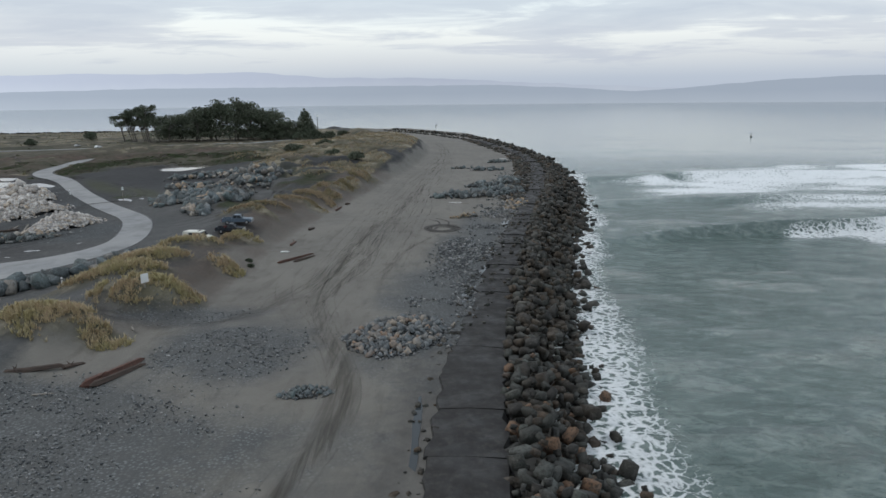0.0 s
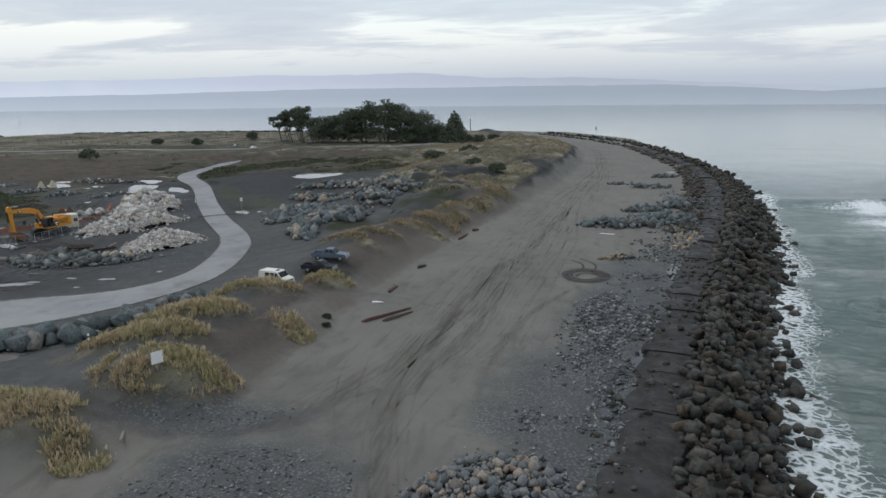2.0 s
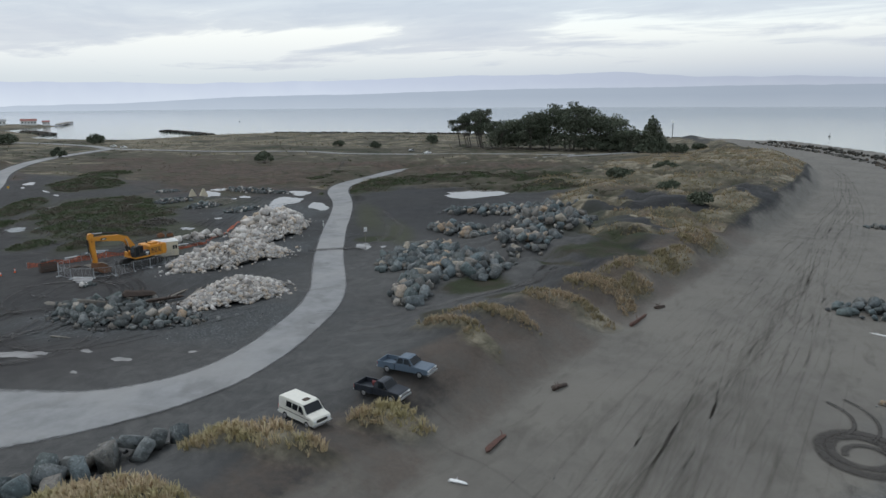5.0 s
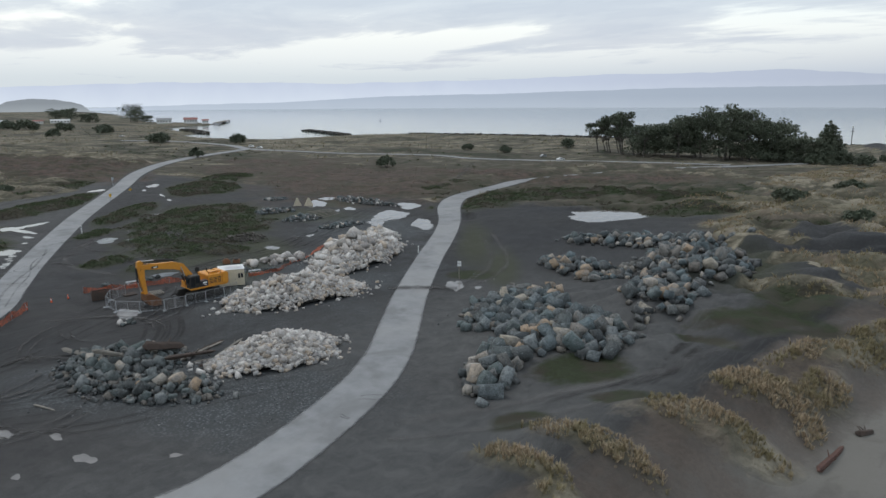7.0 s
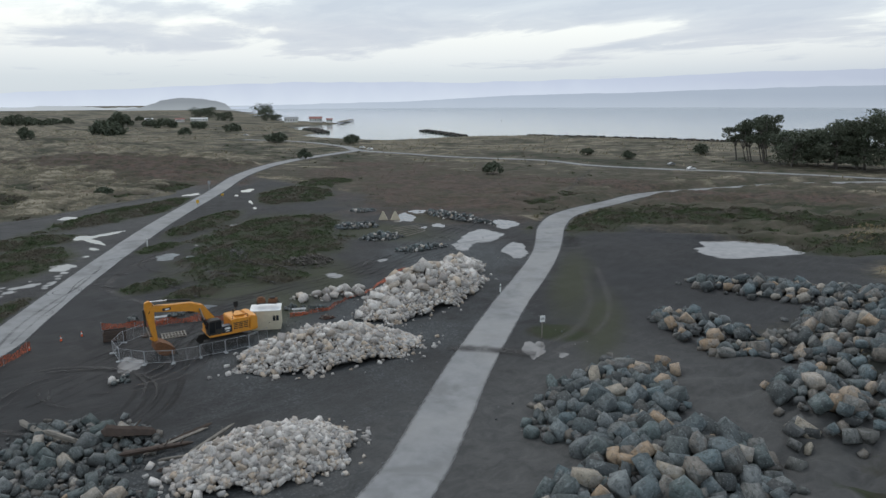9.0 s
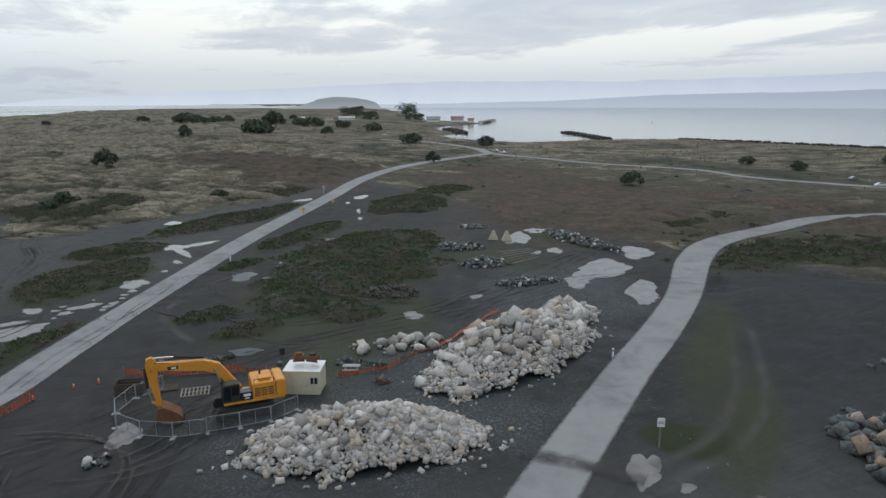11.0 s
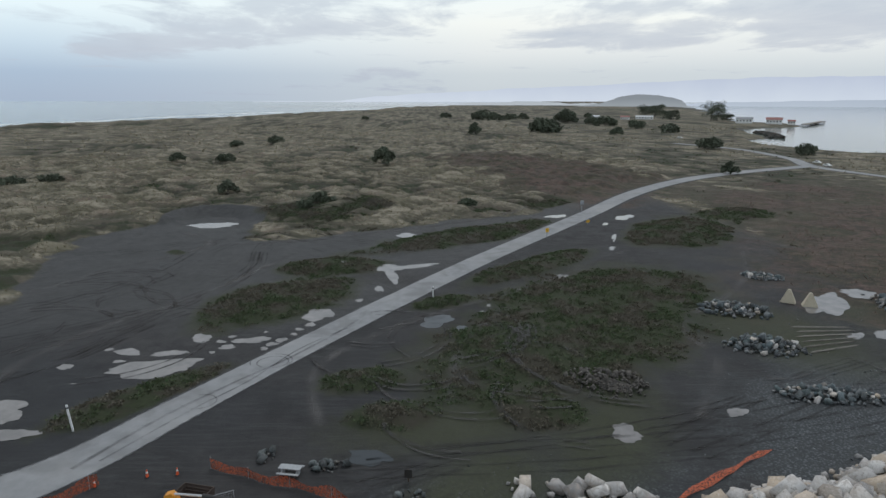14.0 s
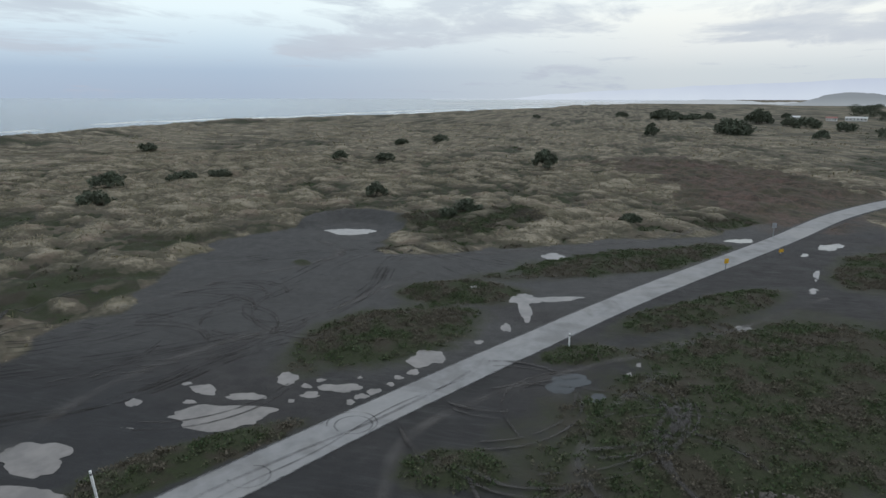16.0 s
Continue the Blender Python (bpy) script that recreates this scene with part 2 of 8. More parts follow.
def make_road(name, a, b):
    k = Mat(name, 0.85, 0, 0.3)
    p = k.place()
    f = k.noise(p, 0.5, 7, 0.65)
    c = k.mix(k.ramp(f, [(0.35, 0.0), (0.68, 1.0)]), a, b)
    c = k.mix(k.ramp(k.noise(p, 0.12, 4, 0.5, 1.5), [(0.5, 0.0), (0.62, 0.5)]), c, (0.15, 0.147, 0.142))
    c = k.mix(k.ramp(k.noise(p, 0.07, 6, 0.6, 0.5), [(0.45, 0.0), (0.6, 0.6)]), c, (0.31, 0.305, 0.295))
    c = k.mix(k.math("MULTIPLY", k.noise(p, 12.0, 3, 0.7), 0.2), c, (0.12, 0.12, 0.12))
    k.color(c)
    k.bump(k.noise(p, 14.0, 3), 0.3, 0.02)
    # the edge of the tarmac crumbles into the dirt
    e = k.math("ADD", k.attr("edge"), k.math("MULTIPLY", k.noise(p, 1.3, 6, 0.65), 0.16))
    k.see_through(k.ramp(e, [(0.13, 0.0), (0.26, 1.0)]))
    return k.m


def make_rock(name, tones, scale=1.3, stain=(0.075, 0.085, 0.082), stained=0.6, per="object", chip=(0.40, 0.41, 0.41), pitted=0.75):
    k = Mat(name, 0.85, 0, 0.35)
    v = k.obj() if per == "object" else k.place()
    pick = k.random() if per == "object" else k.island()
    n = len(tones)
    c = k.ramp(pick, [(i / n + 0.001, t) for i, t in enumerate(tones)])
    veins = k.noise(v, scale, 7, 0.7, 0.6)
    c = k.mix(k.ramp(k.noise(v, scale * 0.45, 3, 0.5), [(0.54, 0.0), (0.58, 0.3)]), c, chip)
    c = k.mix(k.ramp(veins, [(0.47, 0.0), (0.60, stained)]), c, stain)
    c = k.mix(k.ramp(k.noise(v, scale * 3.5, 5, 0.7), [(0.56, 0.0), (0.66, 0.45)]), c, chip)
    pits = k.noise(v, scale * 1.9, 9, 0.78, 0.4)
    c = k.mix(k.ramp(pits, [(0.36, pitted), (0.46, 0.0)]), c, tuple(0.5 * q for q in stain))
    k.color(c)
    k.bump(pits, 0.35, 0.08)
    return k.m


def make_leaf(name, a, b, c3):
    k = Mat(name, 0.8, 0, 0.2)
    v = k.place()
    c = k.mix(k.island(), a, b)
    c = k.mix(k.ramp(k.noise(v, 0.16, 6, 0.62), [(0.44, 0.0), (0.56, 0.9)]), c, c3)
    k.color(c)
    return k.m


def make_water(name, foamy=True):
    k = Mat(name, 0.08, 0, 0.9)
    p = k.place()
    k.b.inputs["IOR"].default_value = 1.33
    deep = k.mix(k.ramp(k.noise(p, 0.02, 4), [(0.35, 0.0), (0.65, 1.0)]), (0.104, 0.15, 0.134), (0.078, 0.118, 0.105))
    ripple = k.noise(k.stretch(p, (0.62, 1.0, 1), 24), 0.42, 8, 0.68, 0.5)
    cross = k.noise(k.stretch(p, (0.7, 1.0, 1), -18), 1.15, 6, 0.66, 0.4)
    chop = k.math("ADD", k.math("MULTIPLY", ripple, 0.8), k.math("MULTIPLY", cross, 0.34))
    # sky reflection painted into the ripples: crests paler, troughs darker
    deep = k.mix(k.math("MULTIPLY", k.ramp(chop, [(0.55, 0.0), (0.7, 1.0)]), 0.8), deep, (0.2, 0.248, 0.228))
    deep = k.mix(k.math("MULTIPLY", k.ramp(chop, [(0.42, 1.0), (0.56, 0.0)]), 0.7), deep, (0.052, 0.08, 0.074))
    if foamy:
        torn = k.math("ADD", k.math("MULTIPLY", k.noise(p, 0.35, 9, 0.72, 1.6), 0.62), k.math("MULTIPLY", k.noise(p, 1.7, 6, 0.7, 2.2), 0.35))
        warped = k.n.new("ShaderNodeVectorMath")
        k.l.new(p, warped.inputs[0])
        sway = k.n.new("ShaderNodeTexNoise")
        k.l.new(p, sway.inputs["Vector"])
        sway.inputs["Scale"].default_value, sway.inputs["Detail"].default_value = 0.45, 6
        swing = k.n.new("ShaderNodeVectorMath")
        swing.operation = "SCALE"
        swing.inputs["Scale"].default_value = 3.5
        k.l.new(sway.outputs["Color"], swing.inputs[0])
        k.l.new(swing.outputs[0], warped.inputs[1])
        lace = k.ramp(k.voronoi(warped.outputs[0], 0.8, "DISTANCE_TO_EDGE"), [(0.0, 1.0), (0.3, 0.0)])
        torn = k.math("ADD", torn, k.math("MULTIPLY", lace, 0.36))
        f = k.math("SUBTRACT", k.math("ADD", k.attr("foam"), torn), 1.17)
        f = k.ramp(f, [(0.0, 0.0), (0.14, 0.75), (0.3, 1.0)])
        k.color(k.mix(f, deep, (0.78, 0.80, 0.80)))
        k.rough(k.mix(f, (0.08, 0.08, 0.08), (0.85, 0.85, 0.85)))
    else:
        k.color(deep)
    k.bump(k.math("MULTIPLY", chop, k.math("ADD", k.attr("chop"), 0.03)), 1.0, 1.8)
    return k.m


M_GROUND = make_ground()
M_ROAD = make_road("worn_tarmac", (0.275, 0.277, 0.276), (0.205, 0.207, 0.207))
M_SEA = make_water("sea_water")
M_BLUEROCK = make_rock("blue_grey_rock", [(0.13, 0.148, 0.152), (0.075, 0.086, 0.088), (0.205, 0.218, 0.215), (0.115, 0.152, 0.16), (0.062, 0.068, 0.069), (0.2, 0.18, 0.155), (0.12, 0.146, 0.152), (0.095, 0.105, 0.103), (0.12, 0.152, 0.148), (0.08, 0.086, 0.084)], 1.6, (0.036, 0.04, 0.04), 0.65, "object", (0.33, 0.36, 0.355), 0.6)
M_TANROCK = make_rock("tan_boulder_rock", [(0.34, 0.30, 0.235), (0.29, 0.265, 0.225), (0.38, 0.345, 0.295), (0.32, 0.235, 0.155)], 1.6, (0.12, 0.1, 0.08), 0.5)
M_WHITEROCK = make_rock("pale_quarry_rock", [(0.56, 0.52, 0.475), (0.40, 0.37, 0.335), (0.27, 0.255, 0.24), (0.62, 0.585, 0.545), (0.2, 0.193, 0.185), (0.48, 0.385, 0.285), (0.58, 0.55, 0.515), (0.33, 0.31, 0.29), (0.66, 0.63, 0.59)], 1.2, (0.32, 0.27, 0.22), 0.55, "object", (0.66, 0.64, 0.61), 0.75)
M_WHITESTUFF = make_rock("pale_rubble", [(0.52, 0.485, 0.445), (0.38, 0.355, 0.325), (0.28, 0.265, 0.248), (0.19, 0.184, 0.178), (0.6, 0.57, 0.53), (0.42, 0.34, 0.26)], 1.2, (0.33, 0.30, 0.27), 0.45, "island", (0.62, 0.61, 0.59), 0.5)
M_JETTY = make_rock("jetty_rock", [(0.05, 0.052, 0.047), (0.03, 0.03, 0.027), (0.115, 0.12, 0.108), (0.026, 0.025, 0.022), (0.08, 0.056, 0.036), (0.045, 0.037, 0.028), (0.04, 0.042, 0.036), (0.062, 0.066, 0.058), (0.03, 0.028, 0.025), (0.075, 0.082, 0.07), (0.055, 0.047, 0.036), (0.034, 0.032, 0.028), (0.17, 0.1, 0.06)], 2.0, (0.016, 0.014, 0.011), 0.75, "object", (0.15, 0.14, 0.125))
M_JETTYSTUFF = make_rock("jetty_rubble", [(0.045, 0.046, 0.041), (0.027, 0.027, 0.024), (0.075, 0.076, 0.066), (0.06, 0.046, 0.032), (0.032, 0.028, 0.022), (0.04, 0.041, 0.036), (0.085, 0.06, 0.038), (0.055, 0.058, 0.05)], 1.2, (0.016, 0.014, 0.011), 0.75, "island", (0.14, 0.13, 0.115))
M_PEBBLE = make_rock("shingle", [(0.11, 0.117, 0.12), (0.072, 0.078, 0.081), (0.16, 0.165, 0.163), (0.32, 0.31, 0.29), (0.09, 0.098, 0.102), (0.06, 0.064, 0.066)], 2.0, (0.05, 0.05, 0.05), 0.4, "island")
M_WARMROCK = make_rock("mixed_beach_rock", [(0.16, 0.168, 0.17), (0.1, 0.11, 0.114), (0.3, 0.19, 0.12), (0.22, 0.214, 0.196), (0.13, 0.14, 0.143), (0.36, 0.29, 0.22), (0.085, 0.093, 0.096), (0.12, 0.13, 0.133)], 1.5)

# ---- numbers of the plan, in units of 1.42 m ----
UNIT = 1.42


def hashed(ix, iy, seed):
    h = (ix.astype(np.int64) * 374761393 + iy.astype(np.int64) * 668265263 + seed * 974711) & 0x7FFFFFFF
    h = ((h ^ (h >> 13)) * 1274126177) & 0x7FFFFFFF
    return ((h ^ (h >> 16)) & 0xFFFF) / 65535.0


def lumps(x, y, size, seed=0):
    """Smooth noise from 0 to 1 with lumps of that size in metres."""
    u, v = np.asarray(x, float) / size, np.asarray(y, float) / size
    iu, iv = np.floor(u), np.floor(v)
    fu, fv = u - iu, v - iv
    fu, fv = fu * fu * (3 - 2 * fu), fv * fv * (3 - 2 * fv)
    a, b = hashed(iu, iv, seed), hashed(iu + 1, iv, seed)
    c, d = hashed(iu, iv + 1, seed), hashed(iu + 1, iv + 1, seed)
    return (a * (1 - fu) + b * fu) * (1 - fv) + (c * (1 - fu) + d * fu) * fv


def smooth(a, b, v):
    t = np.clip((np.asarray(v, float) - a) / (b - a), 0, 1)
    return t * t * (3 - 2 * t)


def curve_points(ctrl, step=1.0):
    """Catmull-Rom through rows of numbers, resampled."""
    c = np.array(ctrl, float)
    c = np.vstack([2 * c[0] - c[1], c, 2 * c[-1] - c[-2]])
    out = []
    for i in range(1, len(c) - 2):
        n = max(2, int(np.linalg.norm(c[i + 1, :2] - c[i, :2]) / step))
        t = np.arange(n)[:, None] / n
        p0, p1, p2, p3 = c[i - 1], c[i], c[i + 1], c[i + 2]
        out.append(0.5 * (2 * p1 + (p2 - p0) * t + (2 * p0 - 5 * p1 + 4 * p2 - p3) * t**2 + (3 * p1 - p0 - 3 * p2 + p3) * t**3))
    return np.vstack([*out, c[-2][None]])


def off_line(x, y, line):
    """Distance to a polyline and the width there (third column)."""
    best, width = np.full(np.shape(x), 1e9), np.zeros(np.shape(x))
    for p in line:
        d = (x - p[0]) ** 2 + (y - p[1]) ** 2
        near = d < best
        best = np.where(near, d, best)
        width = np.where(near, p[2], width)
    return np.sqrt(best), width


# x, y, width
ROAD_SHORE = curve_points([(-75, 62, 11), (-60, 67, 12), (-51, 71.5, 11), (-45.3, 76, 7.5), (-42.0, 82, 5.6), (-42.1, 89, 4.7), (-45.8, 100, 4.5), (-50.2, 107.8, 4.3), (-55.5, 114.5, 4.3), (-62.9, 123.8, 4.2), (-74.4, 139.5, 4.2), (-80.2, 148, 4.3), (-90.2, 162, 4.4), (-104.5, 178.6, 5.4), (-113, 192.5, 5.2), (-117.2, 212, 5), (-120, 231, 5), (-113, 257, 5), (-104, 281, 5), (-79, 316, 5), (-60, 340, 5)], 1.5)
ROAD_INLAND = curve_points([(-75, 62, 9), (-83, 78, 7), (-93, 88.8, 4.9), (-103, 94.1, 4.5), (-113, 99.1, 4.3), (-124, 104.9, 4.3), (-134, 110.4, 4.4), (-157.5, 123.8, 4.5), (-196, 148, 4.8), (-229, 168, 5.2), (-257, 191, 5.6), (-277, 216, 6), (-298, 252, 6)], 1.5)
ROAD_BAY = curve_points([(-420, 246, 5), (-380, 262, 5), (-330, 262, 5), (-298, 254, 6), (-266, 260, 4.5), (-241, 265, 4.5), (-205, 281, 4.5), (-180, 279, 4.5), (-156, 286, 4.5), (-120, 303, 4.5), (-90, 309, 4.5)], 2.5)
WALK = curve_points([(-2, 5, 4.4), (-0.2, 20, 4.2), (1, 28.7, 4.1), (1.9, 40, 4.0), (2.6, 46, 3.9), (5.1, 62, 3.2), (9.4, 86, 2.8), (14.8, 113, 2.7), (22.2, 152, 3), (26.2, 190, 3), (26, 225, 3), (22.5, 254, 3), (15, 300, 3), (-2, 350, 3), (-30, 400, 3)], 1.0)
SHORE = [(-20, -150), (2, -40), (7, 15), (9.4, 33), (12, 52), (14.2, 68), (19, 91), (24.4, 112), (34.7, 175), (36, 253), (21.5, 363), (-14, 430), (-92, 464), (-245, 452), (-350, 422), (-370, 378), (-372, 340), (-372, 316), (-412, 303), (-470, 312), (-492, 338), (-560, 352), (-612, 372), (-646, 428), (-668, 462), (-696, 458), (-730, 440), (-777, 436), (-1000, 520), (-2200, 908), (-4400, 1600), (-4400, 900), (-2500, 300), (-1550, 30), (-1286, 5), (-890, -110), (-702, -175), (-576, -225), (-446, -228), (-348, -215), (-200, -260)]


def shore_in(x, y):
    """Metres inside the shoreline (outside: negative)."""
    return within(x, y, SHORE)


# rim of the grassy dunes west of the dirt lots
DUNES = [(-95, -300), (-96, 20), (-108, 50), (-117, 61), (-126, 60.3), (-146, 60), (-151, 56.5), (-158, 53), (-173, 54.5), (-183, 60), (-187.5, 65), (-189, 77), (-178, 79), (-171, 84), (-173, 96), (-180, 107.6), (-188, 119), (-193, 130), (-204, 144), (-240, 168), (-275, 205), (-300, 245), (-1500, 520), (-2000, -300)]


def within(x, y, poly):
    """Units inside a closed outline (outside: negative)."""
    x, y = np.asarray(x, float), np.asarray(y, float)
    best, inside = np.full(x.shape, 1e18), np.zeros(x.shape, bool)
    for (ax, ay), (bx, by) in zip(poly, poly[1:] + poly[:1]):
        ex, ey = bx - ax, by - ay
        t = np.clip(((x - ax) * ex + (y - ay) * ey) / (ex * ex + ey * ey), 0, 1)
        best = np.minimum(best, (x - ax - t * ex) ** 2 + (y - ay - t * ey) ** 2)
        inside ^= ((ay > y) != (by > y)) & (x < ex * (y - ay) / (ey if ey else 1e-9) + ax)
    return np.where(inside, 1, -1) * np.sqrt(best)


def dune_in(x, y):
    return within(x, y, DUNES) + 5 * (lumps(x, y, 9, 41) - 0.5) + 3 * (lumps(x, y, 3.5, 42) - 0.5)


def pond_bank(x, y):
    """Distance from the pond as a share of its bowl, and how far the bank stands on that side."""
    px, py = x + 190, y - 69.2
    ang = np.arctan2(py, px)
    return np.hypot(px / 8.5, py / 7.5) + 0.05 * np.sin(3 * ang), smooth(-0.3, 0.35, np.cos(ang - radians(190)))


def foot(y):
    """x of the foot of the dunes along the beach."""
    return np.interp(y, [0, 30, 48, 56, 66, 72, 82, 94, 102, 114, 139, 160, 182, 228, 268, 300, 420], [-30, -29, -27, -21.5, -22.2, -21.3, -22, -21, -20, -18.5, -14.4, -11.3, -8.2, -4.6, -5.0, -12, -60])


def walk_x(y):
    return np.interp(y, WALK[:, 1], WALK[:, 0])


def oval(x, y, e):
    """1 in the middle of an ellipse (cx, cy, a, b, degrees), 0.5 on its rim, less outside."""
    c, s = math.cos(radians(e[4])), math.sin(radians(e[4]))
    u, v = ((x - e[0]) * c + (y - e[1]) * s) / e[2], (-(x - e[0]) * s + (y - e[1]) * c) / e[3]
    return np.clip(1 - 0.5 * np.sqrt(u * u + v * v), 0, 1)


def ovals(x, y, many):
    v = np.zeros(np.shape(x))
    for e in many:
        v = np.maximum(v, oval(x, y, e))
    return v


# low scrub islands, grass patches, heath, moss, wet ground: cx, cy, a, b, degrees
SCRUB = [(-105.5, 90, 8.5, 2.5, 140), (-133.5, 95.3, 11.5, 6.8, 148), (-151.5, 100, 8.5, 5.2, 98), (-173.5, 121, 24, 6.2, 128), (-151.5, 130.5, 16, 3.6, 135), (-108.7, 108.7, 3.9, 2.8, 113), (-101.8, 111.8, 3.9, 2.6, 105), (-132.5, 116, 4.2, 2.4, 113), (-126.5, 132.5, 27.5, 12.5, 147), (-104, 122.5, 5, 4.5, 20), (-178, 162, 17, 9, 145), (-197, 181, 10, 7, 120), (-100, 185, 9, 14, 10), (-88, 200, 14, 10, 20), (-70, 205, 16, 7, 0), (-57, 190, 9, 6, 30), (-192, 88, 12, 5, 60), (-205, 100, 9, 5, 30), (-124, 46, 10, 2.4, 120), (-160.5, 72.5, 1.8, 1.2, 60)]
MUD = [(-34.4, 113.3, 3.7, 2.7, 55), (-26.8, 129.8, 5.6, 3.0, 20), (-29.3, 123.4, 3.0, 1.1, -10), (-26, 139, 5.4, 4.2, 80), (-33.4, 103.3, 2.0, 1.6, 60), (-29.3, 109.7, 2.2, 1.5, 30), (-63, 135, 3, 2.6, 50)]
HEATH = [(-172, 203, 52, 27, 150), (-215, 196, 24, 14, 140), (-95, 232, 26, 12, 30), (-240, 150, 30, 16, 20), (-150, 232, 30, 12, 10), (-290, 150, 60, 26, 20), (-232, 222, 22, 14, 40)]
NEARGRASS = [(-31, 67.9, 4.6, 1.9, 20), (-31.5, 62.2, 5, 1.9, 15), (-26.2, 57.6, 4.2, 2.6, 20), (-31, 50.5, 3.4, 3, 40), (-26.3, 49.5, 1.4, 2.0, 60), (-23.0, 69.8, 1.4, 2.2, 60), (-29.3, 75.9, 3.8, 1.5, 20), (-25.2, 83.0, 2.3, 1.1, 30), (-29, 97.0, 4.4, 0.9, -8), (-25, 95.2, 1.8, 0.8, -10), (-27, 101.4, 5.0, 1.5, -8), (-23.4, 108.9, 5.4, 2.2, 15), (-22.4, 116.4, 4.2, 2.4, 30), (-19.3, 115.8, 1.2, 2.8, 20), (-20.5, 126, 6.6, 1.7, 62), (-19.6, 121, 1.8, 4.4, -4), (-18, 133, 2.2, 7, -10), (-16.6, 144, 2.6, 7, -14)]
MOSS = [(-75.3, 151, 14, 2.5, 130), (-91, 118, 8, 4, 150), (-122, 152, 12, 7, 20), (-98, 128, 9, 4, 150), (-129, 166, 7, 4, 0), (-36, 150, 6, 10, 10), (-100, 116, 4, 8, 10), (-62.5, 141, 12, 2.0, 128)]
WET = [(-118, 86, 14, 6, 60), (-98, 160, 18, 7, 160), (-60, 79, 12, 6, 40), (-57, 92, 16, 5, 40), (-122, 118, 8, 6, 40), (-146, 108, 10, 4, 50), (-84, 104, 12, 10, 0)]
GRAVEL = [(-24, 33, 13.5, 8.6, -18), (-16, 49, 5, 4, 20), (-57, 94, 12, 6, 30), (-23, 55.5, 6, 2.2, 15), (-14.5, 47, 4, 6, 0), (1, 62, 5, 16, -8), (5, 90, 4, 14, -10), (-100, 150, 16, 10, 150), (-80, 120, 16, 12, 130)]


# standing water: cx, cy, a, b, degrees
LOT_POOLS = [(-112.1, 88.4, 4.48, 1.93, 100), (-103.0, 79.1, 3.26, 1.83, 80), (-99.1, 82.5, 2.43, 0.92, 99), (-115.9, 88.5, 1.63, 0.81, 98), (-116.3, 84.2, 1.35, 0.92, 81), (-119.6, 95.7, 1.78, 0.96, 98), (-117.6, 93.7, 0.9, 0.6, 95), (-120.2, 90.2, 1.47, 0.99, 38), (-128.1, 101.3, 2.15, 1.78, 21), (-124.5, 101.0, 0.79, 0.48, 16), (-119.6, 98.8, 0.66, 0.58, 39), (-121.5, 99.7, 0.48, 0.4, 26), (-122.3, 96.7, 0.42, 0.31, 125), (-118.4, 98.1, 0.59, 0.57, 74), (-117.1, 97.6, 0.48, 0.37, 34), (-119.2, 92.6, 0.52, 0.43, 49), (-120.7, 93.3, 0.45, 0.36, 70), (-112.5, 80.0, 0.93, 0.56, 56), (-108.2, 82.4, 0.84, 0.34, 94)]
ROADSIDE_POOLS = [(-117.1, 81.8, 0.63, 0.36, 93), (-113.8, 84.4, 0.55, 0.39, 69), (-117.1, 90.6, 0.4, 0.33, 82), (-116.2, 92.5, 0.5, 0.37, 40), (-123.0, 100.0, 0.5, 0.42, 22), (-114.4, 94.7, 0.38, 0.29, 90), (-150.2, 108.2, 2.53, 1.79, 171), (-145.2, 109.0, 3.52, 0.81, 7), (-151.2, 112.2, 3.26, 1.08, 105), (-138.9, 107.6, 1.57, 0.5, 8), (-133.7, 105.5, 0.69, 0.42, 10), (-174.3, 110.0, 2.33, 1.9, 162), (-153.9, 100.9, 1.4, 0.89, 180), (-125.6, 115.2, 2.2, 1.75, 148), (-128.7, 120.8, 0.73, 0.4, 176), (-131.4, 121.8, 0.79, 0.41, 174), (-122.8, 118.0, 1.08, 0.79, 172), (-144.9, 133.3, 1.17, 0.76, 152), (-140.4, 129.2, 0.81, 0.39, 170)]
NORTH_POOLS = [(-185.3, 149.6, 1.3, 0.63, 159), (-163.0, 145.1, 1.55, 0.58, 160), (-171.9, 147.8, 3.61, 0.36, 165), (-192.9, 155.5, 3.24, 1.66, 147), (-194.4, 141.3, 2.55, 1.68, 133), (-95.4, 110.3, 1.7, 0.96, 66), (-131.4, 163.6, 5.7, 2.09, 147), (-106.3, 162.4, 5.66, 3.83, 119), (-94.4, 159.4, 5.56, 2.0, 134), (-102.1, 154.8, 2.9, 1.58, 135), (-112.8, 174.4, 4.49, 2.53, 126), (-120.0, 163.7, 1.98, 1.22, 135), (-135.8, 170.3, 2.52, 1.74, 120), (-102.1, 139.4, 0.98, 0.66, 137), (-98.7, 129.4, 1.44, 1.08, 156), (-120.0, 160.2, 1.25, 0.72, 137)]
YARD_POOLS = [(-81.9, 99.4, 1.86, 1.1, 177), (-52.2, 83.7, 0.83, 0.47, 16), (-56.7, 83.5, 0.87, 0.41, 2), (-60.0, 81.6, 0.88, 0.38, 2), (-49.0, 86.1, 0.49, 0.3, 13), (-50.3, 85.9, 0.37, 0.22, 3), (-48.0, 87.5, 0.52, 0.27, 29), (-53.1, 80.2, 0.4, 0.22, 5), (-61.1, 129.5, 2.43, 0.93, 134), (-58.3, 130.4, 0.68, 0.4, 130), (-91.0, 168.4, 3.12, 0.72, 132)]
